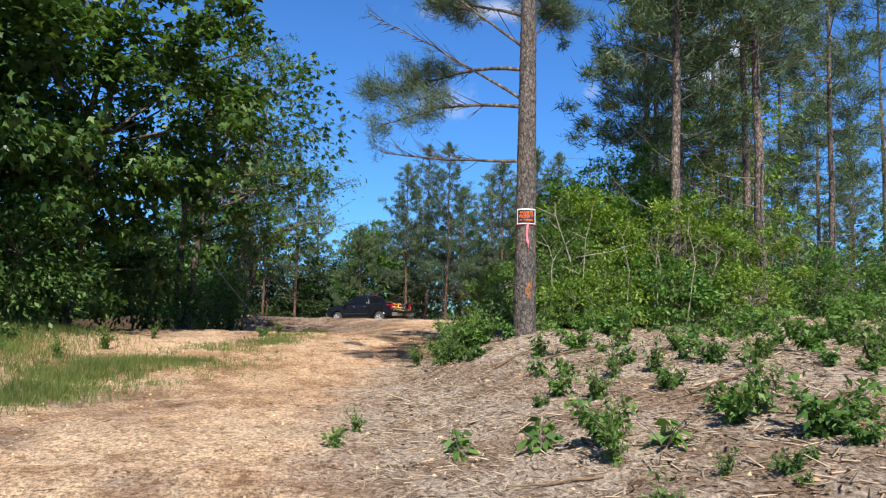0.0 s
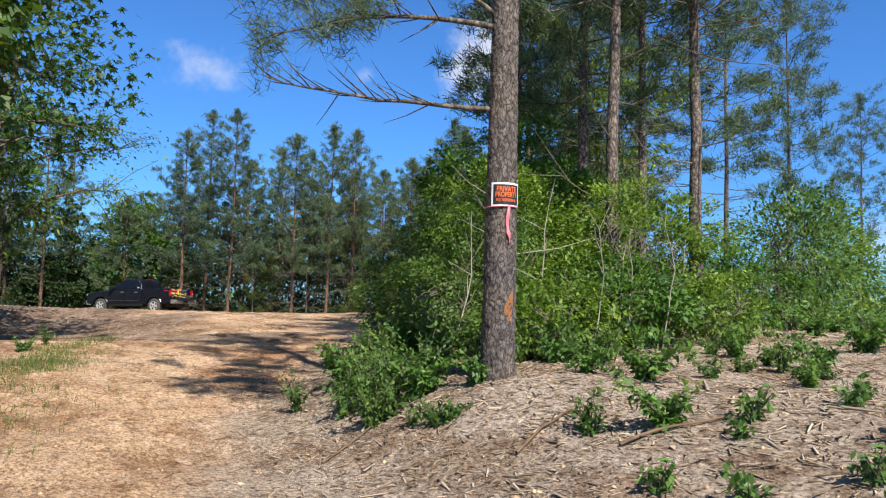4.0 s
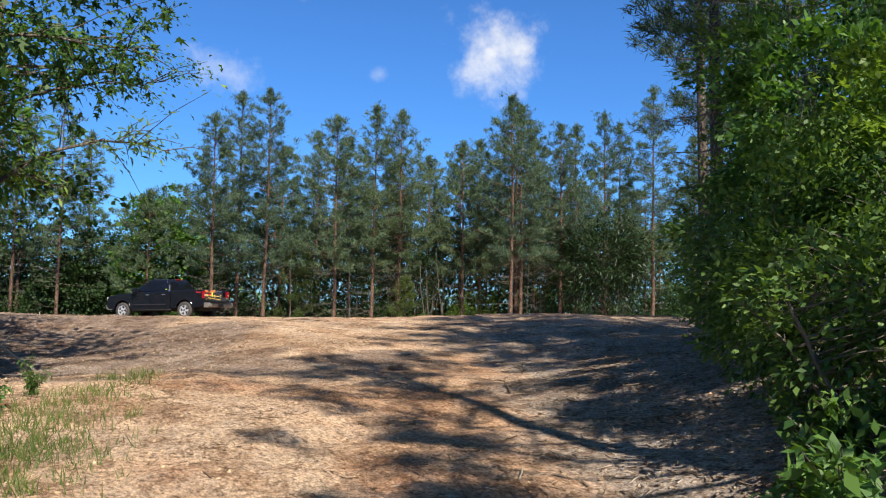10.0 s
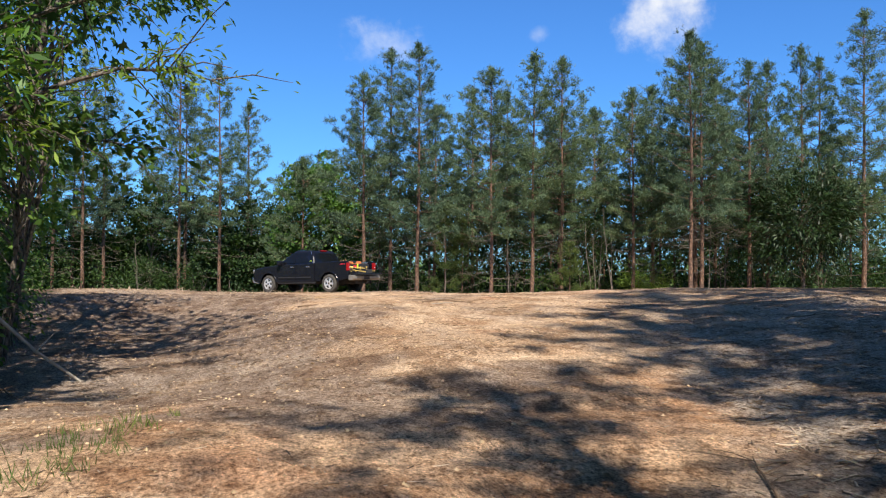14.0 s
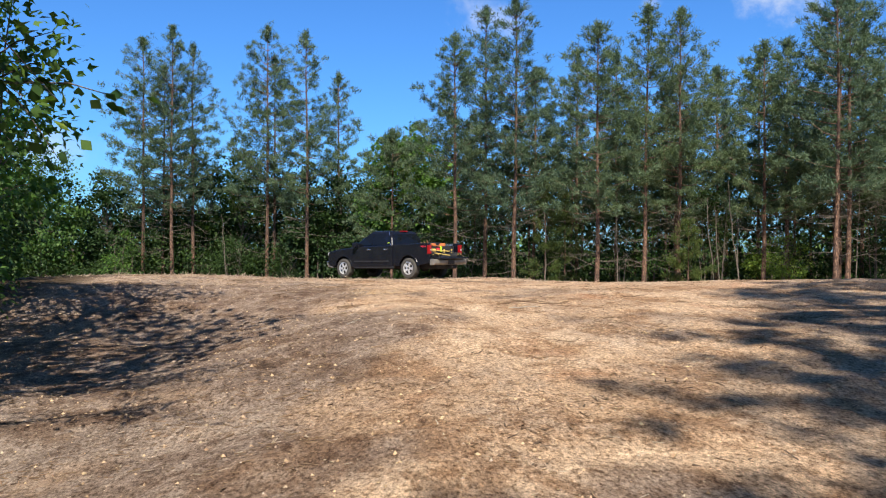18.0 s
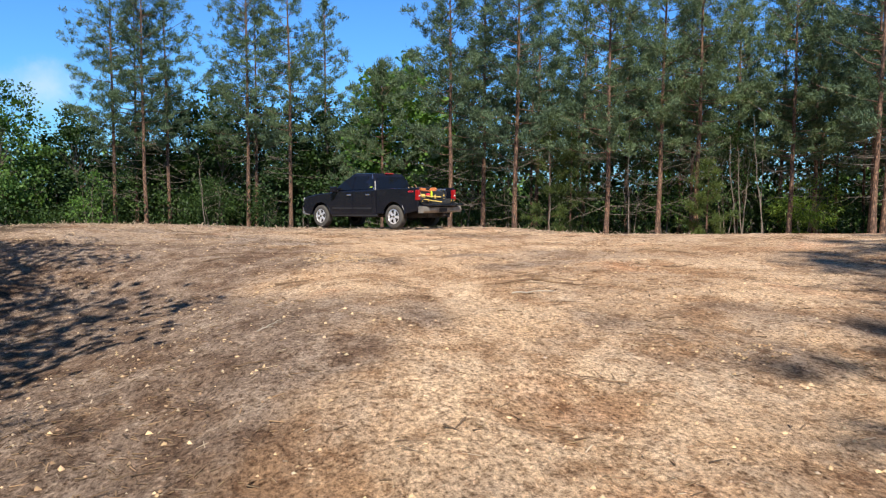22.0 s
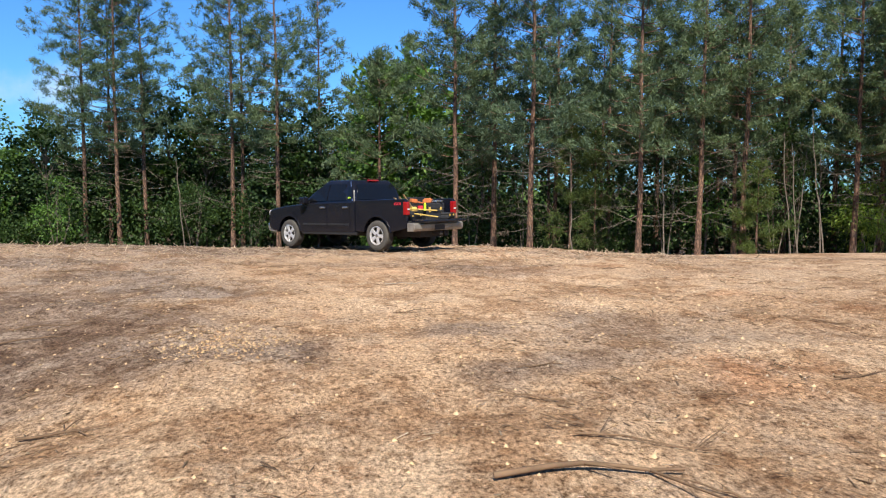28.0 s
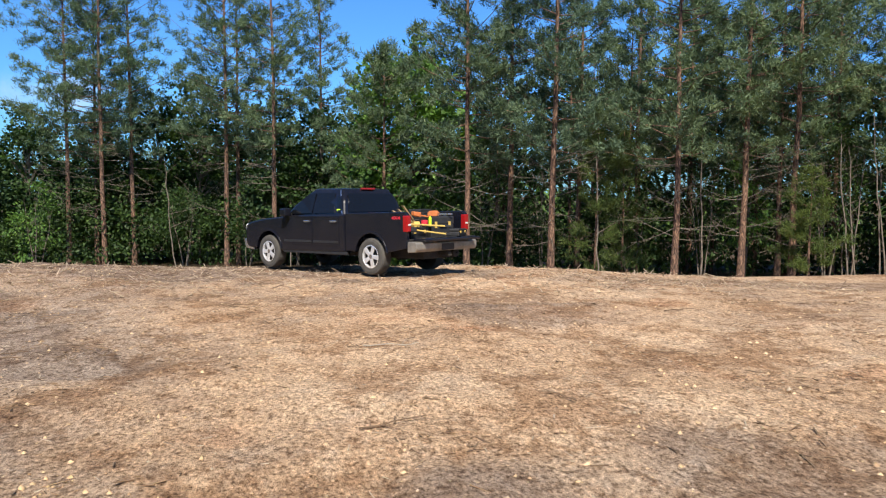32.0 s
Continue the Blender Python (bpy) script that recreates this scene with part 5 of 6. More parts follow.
part("axle", lathe([(0.05, -0.86), (0.05, -0.15), (0.13, -0.12), (0.13, 0.12), (0.05, 0.15), (0.05, 0.86)], 12), M_UNDER, truck, m=Matrix.Translation((0, 0, TR)))
part("muffler", lathe([(0.02, 0.5), (0.10, 0.48), (0.10, -0.1), (0.03, -0.14), (0.03, -0.5)], 12), M_UNDER, truck, m=Matrix.Translation((-0.75, -0.42, 0.46)) @ Matrix.Rotation(radians(90), 4, "Z"))
part("sticker", slab([(1.03, side_y(1.40) + 0.010, 1.385), (1.15, side_y(1.40) + 0.010, 1.385), (1.15, side_y(1.44) + 0.010, 1.43), (1.03, side_y(1.44) + 0.010, 1.43)], 0.003), M_LIME, truck, "lime green oval sticker")


def lettering(text, size, material, name, extrude=0.002, squeeze=1.0):
    """Raised letters in the built-in font, as a mesh."""
    c = bpy.data.curves.new(name, "FONT")
    c.body, c.size, c.extrude, c.align_x, c.align_y, c.resolution_u = text, size, extrude, "CENTER", "CENTER", 3
    c.offset = 0.012 * size
    ob = bpy.data.objects.new(name, c)
    me = bpy.data.meshes.new_from_object(ob)
    bpy.data.objects.remove(ob)
    me.materials.append(material)
    me.transform(Matrix.Diagonal((squeeze, 1, 1, 1)))
    return me


piece("decal", lettering("4X4", 0.10, M_REDPL, "decal", 0.001, 1.5), truck, "red printed drive decal", Matrix.Translation((-0.78, HW + 0.004, 1.235)) @ Euler((radians(90), 0, radians(180))).to_matrix().to_4x4())

tyre_mesh = lathe([(0.245, -0.13), (0.33, -0.14), (0.385, -0.125), (0.40, -0.09), (0.40, 0.09), (0.385, 0.125), (0.33, 0.14), (0.245, 0.13)], 36)
tyre_me = bpy.data.meshes.new("tyre")
tyre_mesh.to_mesh(tyre_me)
tyre_mesh.free()
tyre_me.materials.append(M_RUBBER)
rim_bm = lathe([(0.255, 0.06), (0.264, 0.128), (0.238, 0.134), (0.226, 0.105), (0.224, 0.07)], 36)
rim_me = bpy.data.meshes.new("rim")
rim_bm.to_mesh(rim_me)
rim_bm.free()
rim_me.materials.append(M_ALLOY)
spoke_bm = prism([(-0.040, 0.04), (0.040, 0.04), (0.052, 0.235), (-0.052, 0.235)], 0.095, 0.126, 0.010, 2)
spoke_me = bpy.data.meshes.new("spoke")
spoke_bm.to_mesh(spoke_me)
spoke_bm.free()
spoke_me.materials.append(M_ALLOY)
hub_bm = lathe([(0.0, 0.125), (0.05, 0.125), (0.072, 0.115), (0.075, 0.06)], 20)
hub_me = bpy.data.meshes.new("hub_cap")
hub_bm.to_mesh(hub_me)
hub_bm.free()
hub_me.materials.append(M_CHROME)
disc_bm = lathe([(0.0, 0.04), (0.252, 0.04), (0.252, 0.0)], 24)
disc_me = bpy.data.meshes.new("brake_disc")
disc_bm.to_mesh(disc_me)
disc_bm.free()
disc_me.materials.append(M_UNDER)
for cx in (0.0, WB):
    for s in (1, -1):
        place = Matrix.Translation((cx, s * 0.865, TR)) @ Matrix.Rotation(0 if s > 0 else math.pi, 4, "Z") @ Matrix.Rotation(radians(20 if cx else 50), 4, "Y")
        wheel = piece("wheel", tyre_me, truck, "wheel with dusty tyre and bright five-spoke rim", place)
        piece("rim", rim_me, wheel)
        piece("hub_cap", hub_me, wheel)
        piece("brake_disc", disc_me, wheel)
        for i in range(5):
            piece("spoke", spoke_me, wheel, "", Matrix.Rotation(radians(72 * i), 4, "Y"))

# ---- load on the tailgate and in the bed ----
IN_TRUCK = truck.matrix_world.copy()


def loaded(name, label, category, bm, material, x, y, z, rx=0, ry=0, rz=0, group=""):
    me = bpy.data.meshes.new(name)
    bm.to_mesh(me)
    bm.free()
    me.materials.append(material)
    ob = tagged(new(name, me), label, category, group)
    ob.matrix_world = IN_TRUCK @ pose(x, y, z, rx, ry, rz)
    return ob


def case(name, label, x, y, z, l, w, h, rz, material=None):
    """A tool case: shell, lid, latches and handle."""
    t = thing(name, label, "tool case")
    t.matrix_world = IN_TRUCK @ pose(x, y, z, 0, 0, rz)
    part("shell", box(-l / 2, l / 2, -w / 2, w / 2, 0, h * 0.62, 0.02), material or M_TRIM, t)
    lid = part("lid", box(-l / 2 - 0.008, l / 2 + 0.008, -w / 2 - 0.008, w / 2 + 0.008, h * 0.62, h, 0.025), material or M_TRIM, t)
    for q in (-0.3, 0.3):
        part("latch", box(-l / 2 - 0.022, -l / 2 - 0.004, q * w - 0.03, q * w + 0.03, h * 0.45, h * 0.75, 0.006), M_YELLOW, t)
    part("handle", box(-l / 2 - 0.04, -l / 2 - 0.02, -0.09, 0.09, h * 0.5, h * 0.56, 0.006), M_TRIM, t)
    return t


case("tool_case", "black plastic tool case with yellow latches in the truck bed", -0.62, 0.42, 0.79, 0.55, 0.6, 0.24, 8)
case("tool_case", "black plastic tool case in the truck bed", -0.60, -0.42, 0.79, 0.6, 0.62, 0.46, -12)
case("tool_case", "upright black case in the truck bed", -0.15, -0.45, 0.79, 0.3, 0.5, 0.62, 10)
case("tool_case", "small black tool case standing on the tailgate", -1.38, -0.30, 0.832, 0.22, 0.46, 0.16, 20)
case("tool_case", "black case at the front of the truck bed", 0.2, 0.1, 0.79, 0.6, 1.2, 0.42, 0)


def chainsaw(label, x, y, z, rz, body_material):
    t = thing("chainsaw", label, "chainsaw")
    t.matrix_world = IN_TRUCK @ pose(x, y, z, 0, 0, rz) @ Matrix.Diagonal((0.75, 0.75, 0.62, 1))
    part("housing", prism([(-0.16, 0), (0.14, 0), (0.16, 0.12), (0.08, 0.2), (-0.12, 0.19), (-0.18, 0.08)], -0.09, 0.09, 0.02, 2), body_material, t)
    part("guide_bar", prism([(0.14, 0.03), (0.56, 0.035), (0.60, 0.07), (0.56, 0.105), (0.14, 0.11)], -0.006, 0.006, 0.0), M_CHROME, t)
    part("rear_handle", prism([(-0.18, 0.02), (-0.36, 0.04), (-0.38, 0.14), (-0.16, 0.18), (-0.16, 0.14), (-0.33, 0.11), (-0.33, 0.07), (-0.18, 0.06)], -0.025, 0.025, 0.006, 1), M_TRIM, t)
    part("front_handle", lathe([(0.012, -0.10), (0.012, 0.10)], 8), M_TRIM, t, m=Matrix.Translation((0.06, 0, 0.26)))
    part("cap", lathe([(0.0, 0.02), (0.035, 0.02), (0.035, -0.02)], 12), M_TRIM, t, m=Matrix.Translation((-0.05, 0.1, 0.08)))
    return t


chainsaw("orange chainsaw lying on top of the load", -0.62, -0.38, 1.255, 200, M_ORANGE)
chainsaw("yellow chainsaw lying on the tool cases", -0.75, 0.35, 1.03, 150, M_YELLOW)


def long_tool(name, label, x, y, z, length, ry, rz, handle, head):
    t = thing(name, label, "hand tool")
    t.matrix_world = IN_TRUCK @ pose(x, y, z, 0, ry, rz)
    part("shaft", prism([(-length / 2, -0.018), (length / 2, -0.018), (length / 2, 0.018), (-length / 2, 0.018)], -0.018, 0.018, 0.008, 1), handle, t)
    part("head", prism([(length / 2 - 0.02, -0.05), (length / 2 + 0.16, -0.04), (length / 2 + 0.18, 0.05), (length / 2 - 0.02, 0.06)], -0.06, 0.06, 0.012, 1), head, t)
    part("grip", prism([(-length / 2 - 0.10, -0.026), (-length / 2 + 0.06, -0.026), (-length / 2 + 0.06, 0.026), (-length / 2 - 0.10, 0.026)], -0.024, 0.024, 0.008, 1), M_TRIM, t)
    return t


long_tool("pole_tool", "yellow-shafted pole tool lying across the load", -1.05, 0.30, 1.075, 0.9, -4, 62, M_YELLOW, M_YELLOW)
long_tool("pole_tool", "yellow-shafted pole tool on the tailgate", -1.22, 0.36, 0.93, 0.8, -8, 70, M_YELLOW, M_TRIM)
long_tool("pole_tool", "orange hand tool on top of the load", -0.72, -0.1, 1.24, 0.55, -10, 80, M_ORANGE, M_ORANGE)
for i, (y, lift, rz) in enumerate(((0.10, 24, 40), (0.16, 27, 46), (0.22, 21, 36), (0.05, 30, 50))):
    loaded("wooden_stake", "raw wooden stake leaning up out of the load", "stake", prism([(-0.55, -0.018), (0.5, -0.018), (0.55, 0.0), (0.5, 0.018), (-0.55, 0.018)], -0.012 - 0.004 * i, 0.012, 0.003, 1), M_LUMBER,
           -0.45, y + 0.1, 1.16 + 0.02 * i, 0, -lift, rz + 60, "wooden stakes in the load")
loaded("ribbon_roll", "red roll of marking ribbon on the load", "ribbon roll", lathe([(0.02, -0.05), (0.075, -0.05), (0.075, 0.05), (0.02, 0.05), (0.02, -0.05)], 18), M_REDPL, -0.85, 0.18, 1.13, 90)
loaded("spray_can", "lime green spray can lying on the load", "spray can", lathe([(0.0, -0.1), (0.035, -0.1), (0.035, 0.08), (0.02, 0.1), (0.02, 0.12), (0.0, 0.12)], 14), M_LIME, -0.85, 0.0, 1.14, 90, 0, 30)

# ---- warning sign on the pine ----
SIGN_Z = 1.73
SIGN_AZ = 196.0


def curved_board(width, height, radius, thick, centre_z, material, name, parent, label="", lift=0.0):
    """A board bent round the trunk, facing the sign's direction."""
    r = radius + lift
    n = 12
    half = width / 2 / radius
    bm = bmesh.new()
    grid = []
    for q in (r, r + thick):
        rows = []
        for zz in (-height / 2, height / 2):
            rows.append([bm.verts.new((q * math.sin(radians(SIGN_AZ) - half + 2 * half * i / n), q * math.cos(radians(SIGN_AZ) - half + 2 * half * i / n), centre_z + zz)) for i in range(n + 1)])
        grid.append(rows)
    for rows in grid:
        for i in range(n):
            bm.faces.new((rows[0][i], rows[0][i + 1], rows[1][i + 1], rows[1][i]))
    for k in (0, 1):
        for i in range(n):
            bm.faces.new((grid[0][k][i], grid[0][k][i + 1], grid[1][k][i + 1], grid[1][k][i]))
    for i in (0, n):
        bm.faces.new((grid[0][0][i], grid[0][1][i], grid[1][1][i], grid[1][0][i]))
    bmesh.ops.recalc_face_normals(bm, faces=bm.faces)
    return part(name, bm, material, parent, label)


def bend_letters(text, size, centre_z, radius, squeeze):
    me = lettering(text, size, M_ORANGE_INK, "lettering", 0.0008, squeeze)
    for v in me.vertices:
        a = radians(SIGN_AZ) - v.co.x / radius
        q = radius + v.co.z
        v.co = (q * math.sin(a), q * math.cos(a), centre_z + v.co.y)
    return me


at_sign = (SIGN_PINE[0] + 0.003 * 1.6, SIGN_PINE[1] + 0.008 * 1.6, 0.0)
sign = thing("warning_sign", "white and black sign with orange letters tied round the pine", "sign", at_sign)
TRUNK_R = 0.166 * (1 - 0.86 * ((SIGN_Z - sign_pine_z) / 13.3) ** 1.05) + 0.012
curved_board(0.312, 0.234, TRUNK_R, 0.003, SIGN_Z, M_WHITE, "board", sign)
curved_board(0.270, 0.196, TRUNK_R, 0.0012, SIGN_Z, M_BLACK, "panel", sign, "black printed panel", 0.0034)
for text, size, dz, q in (("PRIVATE", 0.070, 0.052, 0.80), ("PROPERTY", 0.070, -0.002, 0.70), ("NO TRESPASSING", 0.040, -0.056, 0.66)):
    piece("lettering", bend_letters(text, size, SIGN_Z + dz, TRUNK_R + 0.0052, q), sign, "orange letters")
cord = Shell()
a = np.linspace(0, 2 * np.pi, 33)
cord.tube(np.c_[(TRUNK_R + 0.004) * np.sin(a), (TRUNK_R + 0.004) * np.cos(a), SIGN_Z - 0.112 + 0.006 * np.sin(a)], np.full(33, 0.004), 6)
piece("cord", cord.mesh("cord", M_PINK, True), sign, "thin pink cord round the trunk")
rib = bmesh.new()
rows = []
rr = np.random.default_rng(5)
for i in range(15):
    t = i / 14
    w = 0.013 + 0.006 * math.sin(5 * t) + 0.012 * (0.7 < t < 0.85)
    ang = radians(SIGN_AZ - 8 + 5 * math.sin(4 * t))
    q = TRUNK_R + 0.008 + 0.008 * math.sin(9 * t)
    side = Vector((math.cos(ang), -math.sin(ang), 0))
    c = Vector((q * math.sin(ang), q * math.cos(ang), SIGN_Z - 0.105 - 0.36 * t))
    out = Vector((math.sin(ang), math.cos(ang), 0)) * 0.004
    rows.append([rib.verts.new(c - side * w), rib.verts.new(c + side * w), rib.verts.new(c + side * w * 0.9 + out), rib.verts.new(c - side * w * 0.9 + out)])
for a_, b_ in zip(rows, rows[1:]):
    for k in range(4):
        rib.faces.new((a_[k], a_[(k + 1) % 4], b_[(k + 1) % 4], b_[k]))
bmesh.ops.recalc_face_normals(rib, faces=rib.faces)
part("ribbon", rib, M_PINK, sign, "faded pink ribbon hanging down the bark", smooth=True)
M_SCAR = grained("bare_orange_bark", (0.46, 0.20, 0.085), 0.85, 0, 0.35, 14, 70, 0.5, (1, 1, 0.4))
scar = bmesh.new()
rows = []
for i in range(9):
    t = i / 8
    zz = 0.52 + 0.28 * t
    q = 0.166 * (1 - 0.86 * ((zz - sign_pine_z) / 13.3) ** 1.05) + 0.004
    mid, w = radians(176 + 6 * math.sin(5 * t)), radians(3 + 13 * math.sin(math.pi * min(1, 0.15 + t * 0.85)))
    rows.append([scar.verts.new((q * math.sin(mid - w + 2 * w * k / 5), q * math.cos(mid - w + 2 * w * k / 5), zz)) for k in range(6)])
for a_, b_ in zip(rows, rows[1:]):
    for k in range(5):
        scar.faces.new((a_[k], a_[k + 1], b_[k + 1], b_[k]))
bmesh.ops.solidify(scar, geom=list(scar.faces), thickness=0.008)
bmesh.ops.recalc_face_normals(scar, faces=scar.faces)
part("scar", scar, M_SCAR, sign_pine, "bare orange scar in the bark", Matrix.Translation((0.003, 0.006, -sign_pine_z)))

# ---- utility pole and far field ----
pole = thing("utility_pole", "tall orange-brown wooden utility pole beyond the bank", "utility pole", (52.13, -18.23, float(land(52.13, -18.23)) - 0.3))
POLE_H = 10.1 - pole.location.z
M_POLE = grained("treated_pole_wood", (0.40, 0.20, 0.085), 0.8, 0, 0.3, 3, 40, 0.3, (1, 1, 0.15))
sh = Shell()
sh.tube(np.c_[np.zeros(6), np.zeros(6), np.linspace(0, POLE_H, 6)], np.linspace(0.19, 0.13, 6), 12)
piece("shaft", sh.mesh("shaft", M_POLE, True), pole)
part("insulator", lathe([(0.0, 0.2), (0.05, 0.18), (0.07, 0.0), (0.05, -0.1), (0.0, -0.1)], 10), M_TRIM, pole, m=Matrix.Translation((0, 0, POLE_H + 0.1)) @ Matrix.Rotation(radians(90), 4, "X"))
part("transformer", lathe([(0.0, 0.42), (0.18, 0.40), (0.2, 0.3), (0.2, -0.35), (0.0, -0.38)], 14), M_BUMPER, pole, m=Matrix.Translation((-0.36, 0, POLE_H - 1.9)) @ Matrix.Rotation(radians(90), 4, "X"))
part("bracket", box(-0.3, 0.05, -0.05, 0.05, POLE_H - 1.8, POLE_H - 1.72, 0.01), M_TRIM, pole)

# ---- weeds and saplings on the bank ----


def weed(seed, height, leaves, size, material, shape, label, reach=0.5):
    """A low plant: a few stems from one root, with leaves along them."""
    r = np.random.default_rng(seed)
    t = thing("weed", label, "weed", (0, 0, -30), 0, "weeds on the bank")
    stems_, pts, dirs = Shell(), [], []
    k = 9
    for i in range(k):
        a, lean = r.random() * 6.28, reach * (0.25 + 0.9 * r.random())
        out = np.array([np.cos(a), np.sin(a), 0])
        h = height * (0.55 + 0.5 * r.random())
        s = np.linspace(0, 1, 6)[:, None]
        line = out * lean * h * (0.3 * s + 0.8 * s * s) + np.array([0, 0, 1]) * h * (s - 0.12 * s * s) - np.array([0, 0, 0.04])
        stems_.tube(line, 0.006 * (1 - 0.75 * s[:, 0]), 4)
        for _ in range(max(1, leaves // k)):
            u = 0.22 + 0.8 * r.random()
            p = np.array([np.interp(u, s[:, 0], line[:, j]) for j in range(3)]) + r.normal(size=3) * 0.045 * height
            d = r.normal(size=3) + out * 0.5 + np.array([0, 0, 0.25])
            pts.append(p)
            dirs.append(d / np.linalg.norm(d))
    pts = np.array(pts)
    keep = pts[:, 2] > 0.02
    tagged(piece("stalk", stems_.mesh("stalk", M_TWIG, True), t), kind="stuff")
    tagged(piece("foliage", leaf_cloud("foliage", shape, pts[keep], np.array(dirs)[keep], size, material, r, droop=0.15), t), kind="stuff")
    return t


WEEDS = [weed(401, 0.46, 420, 0.064, M_LEAF_GUM, LEAF, "bushy bright green weed on the mulch bank", 0.85), weed(402, 0.34, 300, 0.060, M_LEAF_DK, LEAF, "leafy dark green weed on the mulch bank", 0.9),
         weed(403, 0.62, 260, 0.055, M_LEAF_MID, LEAF, "tall yellow-green weed on the mulch bank", 0.3), weed(404, 0.28, 130, 0.055, M_LEAF_GUM, LEAF, "small green seedling on the mulch bank"),
         weed(405, 0.26, 26, 0.115, M_LEAF_GUM, POKE, "broad-leaved pokeweed on the mulch bank", 0.7), weed(406, 0.5, 420, 0.045, M_LEAF_MID, LEAF, "fine-leaved grey-green weed on the bank", 0.5)]
SPOTS = [
    (-3.02, -40.02, 0, 1.25), (-1.26, -40.16, 2, 1.0), (-1.67, -40.75, 0, 0.9), (1.7, -36.75, 1, 1.5), (-4.46, -37.05, 5, 1.5), (-4.25, -38.16, 5, 1.5),
    (-4.12, -38.95, 0, 1.0), (-4.54, -37.74, 5, 1.2), (1.19, -39.51, 0, 1.4), (-2.88, -41.87, 3, 1.2), (-3.96, -41.82, 3, 0.8), (-2.82, -38.51, 0, 1.1),
    (-2.22, -38.55, 1, 1.2), (-6.07, -43.66, 4, 1.0), (-5.61, -44.33, 4, 1.1), (-5.3, -44.81, 0, 1.0), (-5.07, -45.16, 4, 1.2), (-7.04, -43.26, 3, 1.0),
    (-4.63, -42.39, 3, 1.2), (-3.63, -41.63, 3, 1.3), (-4.38, -45.23, 2, 1.0), (-3.51, -42.66, 0, 0.8), (-0.93, -40.34, 0, 1.2), (-1.22, -42.38, 0, 1.0),
    (-4.44, -45.83, 0, 1.1), (-3.0, -44.67, 2, 1.1), (-3.15, -39.41, 0, 0.9), (-4.3, -40.77, 3, 1.0), (-2.66, -43.6, 0, 1.2), (-3.62, -44.06, 2, 0.9), (-1.96, -44.91, 0, 1.3),
    (-1.36, -44.0, 1, 1.4), (-0.28, -42.65, 0, 1.4), (0.85, -41.3, 1, 1.5), (1.89, -39.95, 0, 1.5), (2.77, -38.53, 2, 1.3), (0.0, -38.63, 0, 1.2), (1.06, -37.83, 1, 1.3),
    (3.43, -37.41, 0, 1.4), (-1.08, -37.8, 0, 1.2), (-1.96, -37.42, 5, 1.2), (4.37, -38.93, 1, 1.5), (5.42, -37.28, 0, 1.5), (-3.24, -37.69, 2, 1.0), (-3.53, -35.9, 5, 1.2),
    (-3.14, -34.96, 5, 1.2), (-3.82, -36.64, 0, 0.8), (6.91, -35.47, 0, 1.6), (8.46, -33.89, 1, 1.6), (6.22, -38.28, 2, 1.4), (-3.84, -46.44, 0, 1.2), (-2.96, -45.91, 1, 1.2),
    (-2.36, -42.7, 3, 1.3), (-0.56, -41.22, 3, 1.3), (-3.75, -43.18, 3, 0.9), (-4.82, -43.54, 3, 0.8), (-10.69, -36.42, 5, 1.0), (-10.41, -34.45, 5, 1.1),
    (-11.42, -37.74, 0, 1.0), (-11.79, -35.35, 1, 1.3), (-9.93, -31.39, 5, 0.9), (-7.56, -30.43, 0, 0.8), (-7.15, -29.46, 5, 0.9), (-12.12, -38.94, 0, 1.2)]
SPOTS += [
    (-6.14, -44.03, 4, 0.9), (-5.67, -44.49, 4, 1.0), (-5.50, -44.00, 4, 0.9), (-3.98, -41.23, 0, 1.1), (-4.97, -43.05, 0, 0.7), (-4.34, -43.89, 1, 0.9), (-4.15, -43.28, 5, 0.8),
    (-4.12, -42.76, 3, 1.1), (-3.71, -43.60, 0, 0.9), (-4.54, -45.17, 0, 0.9), (-5.41, -45.17, 5, 1.0), (-4.75, -39.39, 1, 1.1), (-4.91, -38.40, 5, 1.2), (-4.91, -36.39, 5, 1.1),
    (-4.42, -44.86, 1, 0.8), (-4.71, -41.83, 3, 1.1), (-6.75, -42.55, 5, 0.6)]
more = np.random.default_rng(433)
while len(SPOTS) < 225:
    x, y = more.uniform(-6.4, 2.5), more.uniform(-47.0, -36.8)
    if x - float(toe(y)) > 1.3 + 2.4 * more.random() and float(field(x, y, 1.6)) > more.uniform(-0.8, 0.4):
        SPOTS.append((x, y, int(more.choice([0, 1, 2, 3, 3, 3, 5])), more.uniform(0.35, 0.85)))
while len(SPOTS) < 300:      # close cover at the foot of the bushes
    x, y = more.uniform(-5.3, -0.5), more.uniform(-38.9, -35.2)
    if 0.9 < x - float(toe(y)) < 4.2 and math.hypot(x - SIGN_PINE[0], y - SIGN_PINE[1]) > 0.45:
        SPOTS.append((x, y, int(more.choice([0, 1, 2, 5, 5])), more.uniform(0.8, 1.5)))
for i, (x, y, which, size) in enumerate(SPOTS):
    m = Matrix.Translation((x, y, float(land(x, y)) - 0.02)) @ Matrix.Rotation(i * 2.4, 4, "Z")
    twin = copy_thing(WEEDS[which], m)
    twin.scale = (size, size, size)
for w in WEEDS:
    for o in list(w.children_recursive):
        bpy.data.objects.remove(o)
    bpy.data.objects.remove(w)


